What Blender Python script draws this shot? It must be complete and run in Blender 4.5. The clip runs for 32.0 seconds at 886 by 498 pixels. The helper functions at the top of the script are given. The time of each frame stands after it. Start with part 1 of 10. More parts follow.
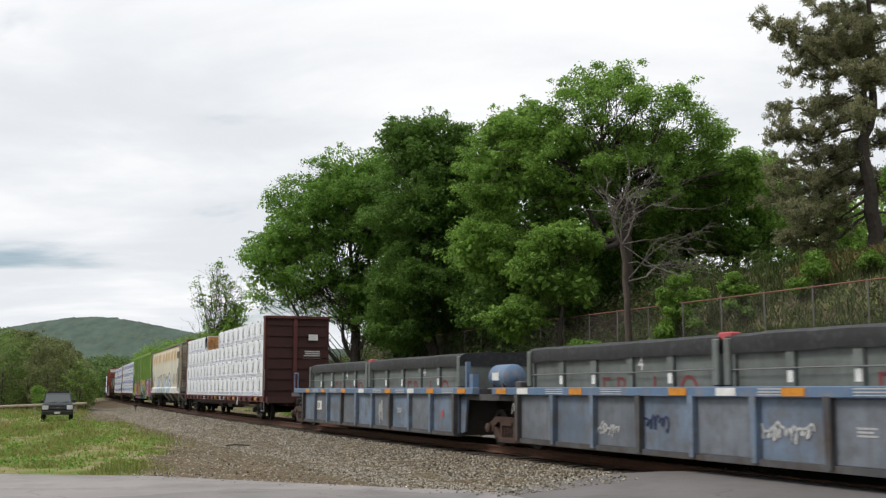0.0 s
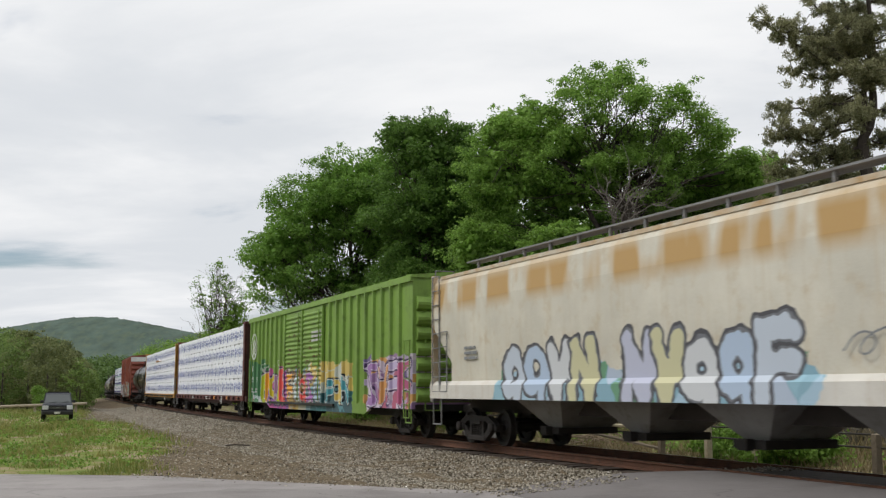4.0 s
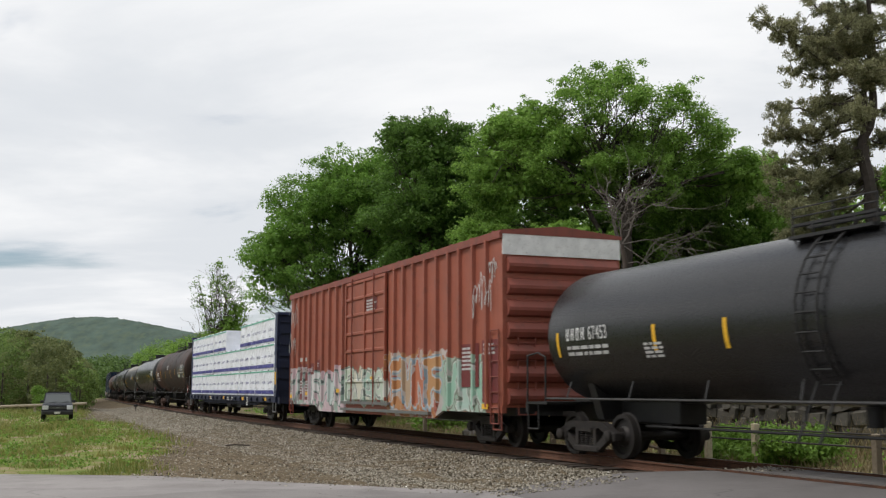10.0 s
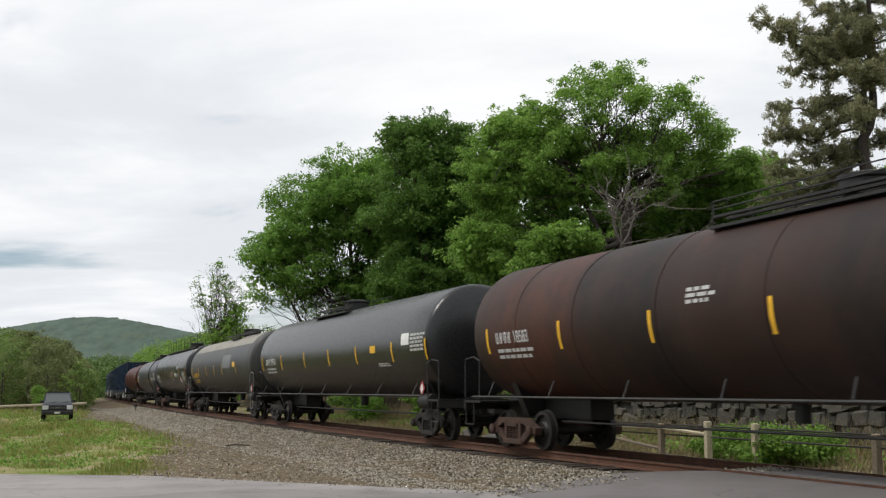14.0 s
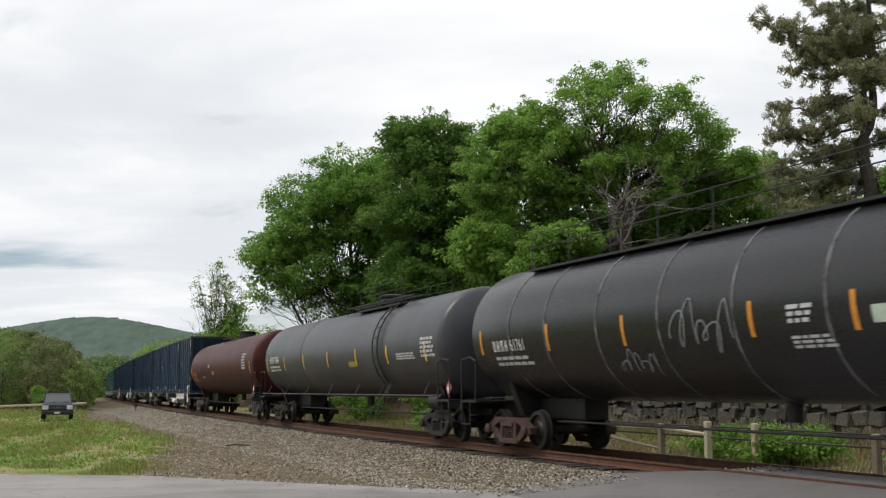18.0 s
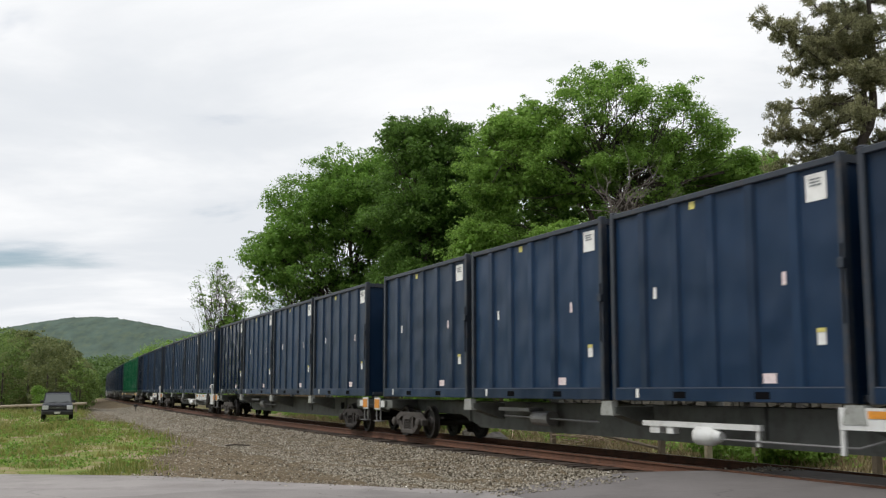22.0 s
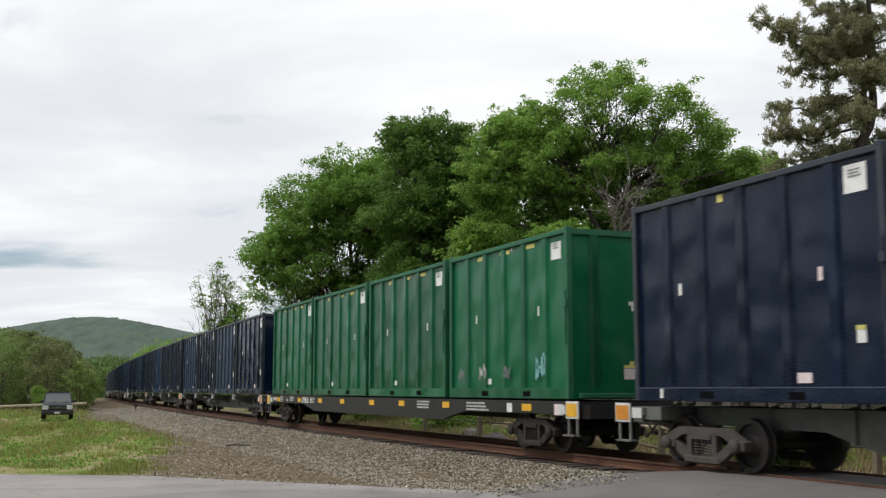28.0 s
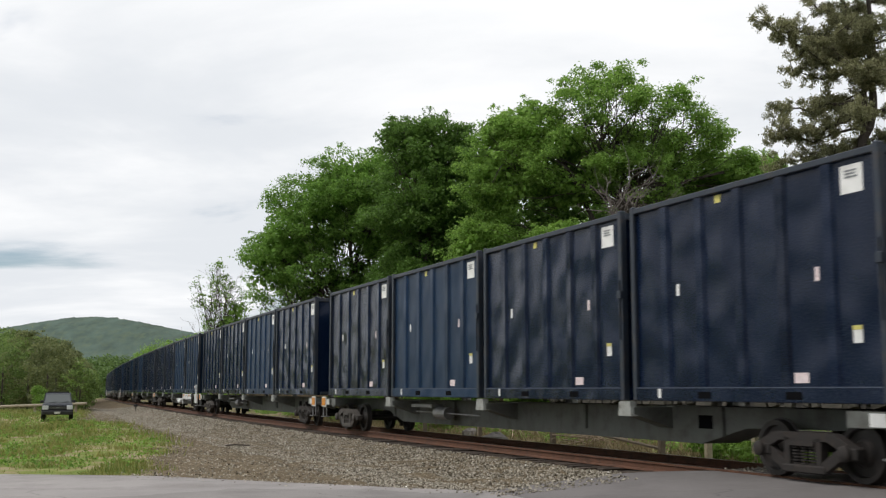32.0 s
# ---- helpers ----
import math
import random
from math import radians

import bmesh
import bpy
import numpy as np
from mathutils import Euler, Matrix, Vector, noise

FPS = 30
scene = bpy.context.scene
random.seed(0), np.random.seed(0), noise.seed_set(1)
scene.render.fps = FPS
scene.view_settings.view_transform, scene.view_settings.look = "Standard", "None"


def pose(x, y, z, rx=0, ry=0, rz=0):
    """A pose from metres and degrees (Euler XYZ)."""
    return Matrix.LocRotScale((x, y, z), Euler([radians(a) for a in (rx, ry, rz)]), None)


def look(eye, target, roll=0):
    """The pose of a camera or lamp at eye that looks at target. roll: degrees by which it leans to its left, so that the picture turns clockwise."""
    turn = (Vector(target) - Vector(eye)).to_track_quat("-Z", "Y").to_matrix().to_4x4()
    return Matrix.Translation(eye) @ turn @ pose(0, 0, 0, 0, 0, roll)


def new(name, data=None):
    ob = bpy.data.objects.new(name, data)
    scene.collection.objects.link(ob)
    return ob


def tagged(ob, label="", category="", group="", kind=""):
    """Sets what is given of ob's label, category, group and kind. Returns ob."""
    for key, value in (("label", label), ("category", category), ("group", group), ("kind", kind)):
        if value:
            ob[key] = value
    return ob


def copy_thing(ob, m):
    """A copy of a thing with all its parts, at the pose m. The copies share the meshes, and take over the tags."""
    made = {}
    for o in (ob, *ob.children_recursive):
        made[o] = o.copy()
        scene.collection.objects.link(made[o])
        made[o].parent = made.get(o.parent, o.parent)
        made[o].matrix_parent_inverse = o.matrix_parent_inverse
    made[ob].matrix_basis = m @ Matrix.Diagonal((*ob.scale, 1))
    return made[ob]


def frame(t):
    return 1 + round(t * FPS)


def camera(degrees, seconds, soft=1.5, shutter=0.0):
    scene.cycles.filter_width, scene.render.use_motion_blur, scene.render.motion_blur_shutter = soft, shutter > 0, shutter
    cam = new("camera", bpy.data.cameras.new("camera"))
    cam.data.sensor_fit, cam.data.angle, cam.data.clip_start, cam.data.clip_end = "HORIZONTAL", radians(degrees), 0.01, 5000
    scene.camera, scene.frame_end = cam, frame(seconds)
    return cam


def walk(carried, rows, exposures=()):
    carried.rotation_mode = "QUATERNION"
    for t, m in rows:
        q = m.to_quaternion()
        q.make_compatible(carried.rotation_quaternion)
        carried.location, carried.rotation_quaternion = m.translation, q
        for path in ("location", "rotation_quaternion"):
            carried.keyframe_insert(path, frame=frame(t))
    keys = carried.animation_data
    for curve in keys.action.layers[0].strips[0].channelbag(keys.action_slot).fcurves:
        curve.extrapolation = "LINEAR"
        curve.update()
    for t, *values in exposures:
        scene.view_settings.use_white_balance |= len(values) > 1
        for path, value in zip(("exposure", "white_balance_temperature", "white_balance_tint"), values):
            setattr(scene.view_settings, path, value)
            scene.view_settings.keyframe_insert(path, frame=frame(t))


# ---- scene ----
EXPOSURES = [(0.0, 0.0), (1.2, 0.0), (2.6, -0.14), (6.2, -0.14), (7.2, -0.22), (9.0, -0.27), (9.8, -0.08), (12.5, -0.16), (14.0, 0.0), (32.0, 0.0)]
EYE = 1.2845
cam = camera(44.3, 32.0, soft=1.25, shutter=0.14)
cam_pose = pose(0, 0, EYE, 90 + 7.378, 0, 0)
walk(cam, [(0.0, cam_pose), (32.0, cam_pose)], exposures=EXPOSURES)

# ---- light ----
world = bpy.data.worlds.new("sky")
scene.world = world
world.use_nodes = True
SUN_UP, SUN_TURN = 55.0, 262.0


def build_sky():
    nt = world.node_tree
    nt.nodes.clear()
    N, L = nt.nodes.new, nt.links.new
    out, bg = N("ShaderNodeOutputWorld"), N("ShaderNodeBackground")
    sky = N("ShaderNodeTexSky")
    sky.sky_type, sky.sun_disc = "NISHITA", False
    sky.sun_elevation, sky.sun_rotation = radians(SUN_UP), radians(SUN_TURN)
    co = N("ShaderNodeTexCoord")
    # flatten the dome so that clouds lie in layers and crowd towards the horizon
    sep = N("ShaderNodeSeparateXYZ")
    L(co.outputs["Generated"], sep.inputs[0])
    lift = N("ShaderNodeMath")
    lift.operation = "ADD"
    lift.inputs[1].default_value = 0.12
    L(sep.outputs["Z"], lift.inputs[0])
    low = N("ShaderNodeMath")
    low.operation = "MAXIMUM"
    low.inputs[1].default_value = 0.06
    L(lift.outputs[0], low.inputs[0])
    div = N("ShaderNodeVectorMath")
    div.operation = "DIVIDE"
    comb = N("ShaderNodeCombineXYZ")
    for i in range(3):
        L(low.outputs[0], comb.inputs[i])
    L(co.outputs["Generated"], div.inputs[0])
    L(comb.outputs[0], div.inputs[1])
    def cloud(scale, detail, rough, shift, a, b):
        mp = N("ShaderNodeMapping")
        mp.inputs["Location"].default_value = shift
        mp.inputs["Scale"].default_value = (0.75, 1.0, 0.4)
        L(div.outputs[0], mp.inputs["Vector"])
        n = N("ShaderNodeTexNoise")
        n.inputs["Scale"].default_value, n.inputs["Detail"].default_value = scale, detail
        n.inputs["Roughness"].default_value = rough
        n.inputs["Distortion"].default_value = 0.3
        L(mp.outputs[0], n.inputs["Vector"])
        r = N("ShaderNodeMapRange")
        r.interpolation_type = "SMOOTHSTEP"
        r.inputs["From Min"].default_value, r.inputs["From Max"].default_value = a, b
        L(n.outputs["Fac"], r.inputs["Value"])
        return r.outputs["Result"]
    cover = cloud(0.8, 7, 0.55, (0.3, 1.7, 0), 0.30, 0.44)
    shade = cloud(0.95, 8, 0.55, (4.1, 0.9, 0), 0.30, 0.60)
    dark = N("ShaderNodeMix")
    dark.data_type = "RGBA"
    dark.inputs["A"].default_value = (CLOUD * 1.0, CLOUD * 1.005, CLOUD * 1.015, 1)
    dark.inputs["B"].default_value = (CLOUD * 0.77, CLOUD * 0.80, CLOUD * 0.84, 1)
    L(shade, dark.inputs["Factor"])
    mix = N("ShaderNodeMix")
    mix.data_type = "RGBA"
    gain = N("ShaderNodeVectorMath")
    gain.operation = "SCALE"
    gain.inputs["Scale"].default_value = 1.0
    L(sky.outputs[0], gain.inputs[0])
    L(cover, mix.inputs["Factor"])
    L(gain.outputs[0], mix.inputs["A"])
    L(dark.outputs["Result"], mix.inputs["B"])
    bg.inputs["Strength"].default_value = 0.1
    L(mix.outputs["Result"], bg.inputs["Color"])
    L(bg.outputs[0], out.inputs[0])


CLOUD = 10.3
build_sky()
sun = new("sun", bpy.data.lights.new("sun", "SUN"))
sun.data.energy, sun.data.angle, sun.data.color = 2.0, radians(16), (1.0, 0.96, 0.9)
sun.matrix_world = look((0, 0, 60), Vector((0, 0, 60)) + Vector((-math.sin(radians(SUN_TURN)) * math.cos(radians(SUN_UP)), -math.cos(radians(SUN_TURN)) * math.cos(radians(SUN_UP)), -math.sin(radians(SUN_UP)))))

# ---- materials ----
MATS = {}


def surface(name, color, rough=0.7, metal=0.0, dirt=(0.05, 0.04, 0.03), dirty=0.3, scale=1.2, bump=0.15, fine=40.0, vary=0.12, streak=0.0, spec=0.5, rnd=0.0, crease=0.0):
    """A weathered surface: base colour, broad stains, fine grain, rain streaks, relief, sharp slanting creases."""
    if name in MATS:
        return MATS[name]
    m = MATS[name] = bpy.data.materials.new(name)
    m.use_nodes = True
    nt = m.node_tree
    N, L = nt.nodes.new, nt.links.new
    p = nt.nodes["Principled BSDF"]
    co = N("ShaderNodeTexCoord")
    def noise_of(s, detail=4, vec=None, rgh=0.55):
        n = N("ShaderNodeTexNoise")
        n.inputs["Scale"].default_value, n.inputs["Detail"].default_value = s, detail
        n.inputs["Roughness"].default_value = rgh
        L(vec or co.outputs["Object"], n.inputs["Vector"])
        return n.outputs["Fac"]
    def ramp(v, a, b, lo=0.0, hi=1.0):
        r = N("ShaderNodeMapRange")
        for k, x in (("From Min", a), ("From Max", b), ("To Min", lo), ("To Max", hi)):
            r.inputs[k].default_value = x
        L(v, r.inputs["Value"])
        return r.outputs["Result"]
    def blend(f, a, b, how="MIX"):
        x = N("ShaderNodeMix")
        x.data_type, x.blend_type = "RGBA", how
        for k, v in (("Factor", f), ("A", a), ("B", b)):
            if isinstance(v, (int, float)):
                x.inputs[k].default_value = v
            elif isinstance(v, tuple):
                x.inputs[k].default_value = (*v[:3], 1)
            else:
                L(v, x.inputs[k])
        return x.outputs["Result"]
    grain = noise_of(fine, 3)
    broad = noise_of(scale, 6)
    c = blend(ramp(broad, 0.3, 0.7), tuple(x * (1 - vary) for x in color), tuple(min(1, x * (1 + vary)) for x in color))
    if rnd:
        oi = N("ShaderNodeObjectInfo")
        v = ramp(oi.outputs["Random"], 0, 1, 1 - rnd, 1 + rnd)
        g = N("ShaderNodeVectorMath")
        g.operation = "SCALE"
        L(c, g.inputs[0])
        L(v, g.inputs["Scale"])
        c = g.outputs[0]
    if dirty:
        d = noise_of(scale * 2.7, 8, rgh=0.65)
        c = blend(ramp(d, 0.62 - 0.3 * dirty, 0.72, 0, min(1, dirty * 1.6)), c, dirt)
    if streak:
        mp = N("ShaderNodeMapping")
        mp.inputs["Scale"].default_value = (6, 6, 0.35)
        L(co.outputs["Object"], mp.inputs["Vector"])
        st = noise_of(1.0, 4, mp.outputs[0])
        c = blend(ramp(st, 0.52, 0.75, 0, streak), c, dirt)
    c = blend(0.18, c, ramp_rgb(N, L, grain), "OVERLAY")
    L(c, p.inputs["Base Color"])
    L(ramp(grain, 0.2, 0.8, max(0.02, rough - 0.1), min(1, rough + 0.1)), p.inputs["Roughness"])
    p.inputs["Metallic"].default_value = metal
    p.inputs["Specular IOR Level"].default_value = spec
    if bump:
        b = N("ShaderNodeBump")
        b.inputs["Strength"].default_value = bump
        b.inputs["Distance"].default_value = 0.02
        L(noise_of(fine * 0.5, 5), b.inputs["Height"])
        if crease:
            mp = N("ShaderNodeMapping")
            mp.vector_type = "TEXTURE"
            mp.inputs["Rotation"].default_value = (0, 0.8, 0)
            mp.inputs["Scale"].default_value = (1.5, 1.5, 0.3)
            L(co.outputs["Object"], mp.inputs["Vector"])
            fold = N("ShaderNodeTexNoise")
            fold.noise_type, fold.normalize = "RIDGED_MULTIFRACTAL", True
            fold.inputs["Scale"].default_value, fold.inputs["Detail"].default_value, fold.inputs["Distortion"].default_value = 1.0, 2, 0.5
            L(mp.outputs[0], fold.inputs["Vector"])
            c2 = N("ShaderNodeBump")
            c2.inputs["Strength"].default_value, c2.inputs["Distance"].default_value = crease, 0.14
            L(fold.outputs["Fac"], c2.inputs["Height"])
            L(b.outputs[0], c2.inputs["Normal"])
            b = c2
        L(b.outputs[0], p.inputs["Normal"])
    return m


def ramp_rgb(N, L, v):
    c = N("ShaderNodeCombineColor")
    for i in range(3):
        L(v, c.inputs[i])
    return c.outputs[0]


def leaf_material(name, a, b, glow=0.35):
    """Foliage: two greens mixed leaf by leaf, with light coming through."""
    m = MATS[name] = bpy.data.materials.new(name)
    m.use_nodes = True
    nt = m.node_tree
    N, L = nt.nodes.new, nt.links.new
    p = nt.nodes["Principled BSDF"]
    geo, co = N("ShaderNodeNewGeometry"), N("ShaderNodeTexCoord")
    n = N("ShaderNodeTexNoise")
    n.inputs["Scale"].default_value, n.inputs["Detail"].default_value = 0.35, 3
    L(co.outputs["Object"], n.inputs["Vector"])
    add = N("ShaderNodeMath")
    add.operation = "ADD"
    L(geo.outputs["Random Per Island"], add.inputs[0])
    L(n.outputs["Fac"], add.inputs[1])
    r = N("ShaderNodeMapRange")
    r.inputs["From Min"].default_value, r.inputs["From Max"].default_value = 0.4, 1.3
    L(add.outputs[0], r.inputs["Value"])
    x = N("ShaderNodeMix")
    x.data_type = "RGBA"
    x.inputs["A"].default_value, x.inputs["B"].default_value = (*a, 1), (*b, 1)
    L(r.outputs["Result"], x.inputs["Factor"])
    L(x.outputs["Result"], p.inputs["Base Color"])
    p.inputs["Roughness"].default_value = 0.55
    p.inputs["Specular IOR Level"].default_value = 0.25
    t = N("ShaderNodeBsdfTranslucent")
    L(x.outputs["Result"], t.inputs["Color"])
    mx = N("ShaderNodeMixShader")
    mx.inputs[0].default_value = glow
    L(p.outputs[0], mx.inputs[1])
    L(t.outputs[0], mx.inputs[2])
    L(mx.outputs[0], nt.nodes["Material Output"].inputs["Surface"])
    return m


# ---- building blocks ----
class Shape:
    """Collects vertices and faces of one mesh."""

    def __init__(self):
        self.v, self.f = [], []

    def add(self, verts, faces):
        n = len(self.v)
        self.v += [tuple(p) for p in verts]
        self.f += [tuple(i + n for i in q) for q in faces]
        return self

    def box(self, x0, x1, y0, y1, z0, z1, b=0.0):
        if b <= 0:
            v = [(x, y, z) for x in (x0, x1) for y in (y0, y1) for z in (z0, z1)]
            return self.add(v, [(0, 1, 3, 2), (4, 6, 7, 5), (0, 4, 5, 1), (2, 3, 7, 6), (0, 2, 6, 4), (1, 5, 7, 3)])
        # chamfered along the four long-direction edges of z plus a cap bevel
        r = [(x0 + b, y0), (x1 - b, y0), (x1, y0 + b), (x1, y1 - b), (x1 - b, y1), (x0 + b, y1), (x0, y1 - b), (x0, y0 + b)]
        cx, cy = (x0 + x1) / 2, (y0 + y1) / 2
        sx, sy = max(0.0, 1 - 2 * b / max(1e-6, x1 - x0)), max(0.0, 1 - 2 * b / max(1e-6, y1 - y0))
        i = [(cx + (x - cx) * sx, cy + (y - cy) * sy) for x, y in r]
        v = [(x, y, z0) for x, y in i] + [(x, y, z0 + b) for x, y in r] + [(x, y, z1 - b) for x, y in r] + [(x, y, z1) for x, y in i]
        f = [tuple(range(7, -1, -1)), tuple(range(24, 32))]
        for k in (0, 8, 16):
            f += [(k + j, k + (j + 1) % 8, k + 8 + (j + 1) % 8, k + 8 + j) for j in range(8)]
        return self.add(v, f)

    def prism(self, outline, y0, y1, axis="y"):
        """Extrudes an outline of two coordinates along the axis."""
        n = len(outline)
        put = {"y": lambda a, b, c: (a, c, b), "x": lambda a, b, c: (c, a, b), "z": lambda a, b, c: (a, b, c)}[axis]
        v = [put(a, b, y0) for a, b in outline] + [put(a, b, y1) for a, b in outline]
        f = [tuple(range(n)), tuple(range(2 * n - 1, n - 1, -1))] + [(i, (i + 1) % n, n + (i + 1) % n, n + i) for i in range(n)]
        return self.add(v, f)

    def rod(self, a, b, r, n=8, r2=None):
        """A round bar from a to b."""
        a, b = Vector(a), Vector(b)
        t = (b - a).normalized()
        u = t.orthogonal().normalized()
        w = t.cross(u)
        r2 = r if r2 is None else r2
        v = [a + (u * math.cos(k * math.tau / n) + w * math.sin(k * math.tau / n)) * r for k in range(n)]
        v += [b + (u * math.cos(k * math.tau / n) + w * math.sin(k * math.tau / n)) * r2 for k in range(n)]
        return self.add(v, [tuple(range(n - 1, -1, -1)), tuple(range(n, 2 * n))] + [(i, (i + 1) % n, n + (i + 1) % n, n + i) for i in range(n)])

    def pipe(self, pts, r, n=6):
        for a, b in zip(pts, pts[1:]):
            self.rod(a, b, r, n)
        return self

    def lathe(self, profile, n=24, axis="y", at=(0, 0, 0), close=True):
        """Turns a profile of (along, radius) about the axis."""
        rows = []
        for k in range(n):
            c, s = math.cos(k * math.tau / n), math.sin(k * math.tau / n)
            for a, r in profile:
                p = {"y": (r * c, a, r * s), "x": (a, r * c, r * s), "z": (r * c, r * s, a)}[axis]
                rows.append((p[0] + at[0], p[1] + at[1], p[2] + at[2]))
        m = len(profile)
        f = [(k * m + j, k * m + j + 1, ((k + 1) % n) * m + j + 1, ((k + 1) % n) * m + j) for k in range(n) for j in range(m - 1)]
        if close:
            f += [tuple(k * m for k in range(n)), tuple(k * m + m - 1 for k in reversed(range(n)))]
        return self.add(rows, f)

    def quad(self, a, b, c, d):
        return self.add([a, b, c, d], [(0, 1, 2, 3)])

    def mesh(self, name, smooth=False):
        me = bpy.data.meshes.new(name)
        me.from_pydata(self.v, [], self.f)
        me.update()
        bm = bmesh.new()
        bm.from_mesh(me)
        bmesh.ops.recalc_face_normals(bm, faces=bm.faces)
        bm.to_mesh(me)
        bm.free()
        if smooth:
            me.shade_smooth()
            me.set_sharp_from_angle(angle=radians(40))
        return me


def part(name, shape, material, parent=None, label="", smooth=False, at=None):
    """Links a shape (or a ready mesh) as one mesh object under a thing or a part."""
    me = shape if isinstance(shape, bpy.types.Mesh) else shape.mesh(name, smooth)
    if not me.materials:
        me.materials.append(material)
    ob = new(name, me)
    ob.parent = parent
    if at is not None:
        ob.matrix_basis = at if isinstance(at, Matrix) else Matrix.Translation(at)
    if label:
        ob["label"] = label
    if name in JOINED:
        ob["kind"] = "stuff"
    return ob


# marks too small to pick apart one by one
JOINED = {"owner_mark", "plate_rows", "print", "small_print", "fine_print", "band", "edge_band", "stencil", "data_stencil", "end_stencil", "sticker_print", "lettering", "board_ends"}


def thing(name, label, category, group="", kind="", at=None):
    ob = new(name)
    ob.empty_display_size = 0.3
    if at is not None:
        ob.matrix_basis = at
    return tagged(ob, label, category, group, kind)


def cloud_mesh(name, verts, faces, material, smooth=False):
    """A large mesh from number arrays; all faces have as many corners."""
    verts, faces = np.asarray(verts, np.float32), np.asarray(faces, np.int32)
    me = bpy.data.meshes.new(name)
    k = faces.shape[1]
    me.vertices.add(len(verts))
    me.vertices.foreach_set("co", verts.ravel())
    me.loops.add(faces.size)
    me.loops.foreach_set("vertex_index", faces.ravel())
    me.polygons.add(len(faces))
    me.polygons.foreach_set("loop_start", np.arange(0, faces.size, k, dtype=np.int32))
    if smooth:
        me.polygons.foreach_set("use_smooth", np.ones(len(faces), bool))
    me.update(calc_edges=True)
    me.materials.append(material)
    return me


# ---- the line of the track ----
STEP = 0.5
TS = np.arange(-900, 1500, STEP)
_k = np.interp(TS, [-41, -40, 20, 70, 130, 220, 400, 401], [0, -0.0010016, -0.0010016, -0.00034086, -0.00019025, -0.00031416, -0.00031416, 0])
_i0 = int(900 / STEP)
TH = np.cumsum(_k * STEP)
TH += 1.96439 - TH[_i0]
TX, TY = np.cumsum(np.cos(TH) * STEP), np.cumsum(np.sin(TH) * STEP)
TX, TY = TX - TX[_i0], TY - TY[_i0] + 30.9444


def rail_z(s):
    return 0.00032 * np.clip(s, -60, 400) + DIP * (np.clip(s, 0, 400) / 100) ** 2


DIP = -0.1


def on_track(s, d=0.0, z=0.0):
    """World place at s metres along the line, d metres to the viewer's side, z above the rail."""
    t = np.interp(s, TS, TH)
    return np.interp(s, TS, TX) - np.sin(t) * d, np.interp(s, TS, TY) + np.cos(t) * d, rail_z(s) + z


def track_pose(s, d=0.0, z=0.0):
    x, y, h = on_track(s, d, z)
    return pose(float(x), float(y), float(h), 0, 0, math.degrees(float(np.interp(s, TS, TH))))


def travelled(t):
    return 15.6814 * (t - 16) - 0.184785 * (t - 16) ** 2 / 20

# ---- ground, road, track ----
def bank_share(s):
    return np.interp(s, [-400, 45, 95, 160], [1, 1, 0.35, 0.12])


def ground_z(s, d):
    """Height of the land above sea of rail level, by distance along and beside the track."""
    s, d = np.asarray(s, float), np.asarray(d, float)
    near = np.interp(d, [0, 1.3, 1.6, 2.3, 3.6, 6, 12, 60, 400], [-0.27, -0.225, -0.25, -0.36, -0.50, -0.42, -0.46, -0.8, -2])
    far = np.interp(-d, [0, 1.3, 1.6, 3.2, 5, 8.6, 9.1, 9.5, 10.4, 12, 13.5, 15.5, 20, 60, 200, 700], [-0.27, -0.225, -0.25, -0.5, -0.45, -0.35, -0.2, 1.7, 2.7, 3.2, 4.6, 5.9, 6.2, 7, 12, 40])
    flat = np.interp(-d, [0, 1.3, 1.6, 3.2, 5, 20, 200, 700], [-0.27, -0.225, -0.25, -0.5, -0.45, 0.0, 10, 40])
    b = bank_share(s)
    z = np.where(d >= 0, near, far * b + flat * (1 - b))
    # the road's crossing lies level with the rails
    lift = np.clip((-s - 12.0) / 1.5, 0, 1) * np.clip((5.5 - np.abs(d)) / 4.0, 0, 1)
    # the verge does not rise with the line
    level = np.where((s > 0) & (s < 90), np.clip((d - 4.5) / 4.0, 0, 1) * np.clip((90 - s) / 30, 0, 1), 0)
    return z * (1 - lift) + np.minimum(z, -0.16) * lift + rail_z(s) * (1 - level)


def nonuniform(pairs):
    out = []
    for a, b, st in pairs:
        out += list(np.arange(a, b, st))
    return np.array(out + [pairs[-1][1]])


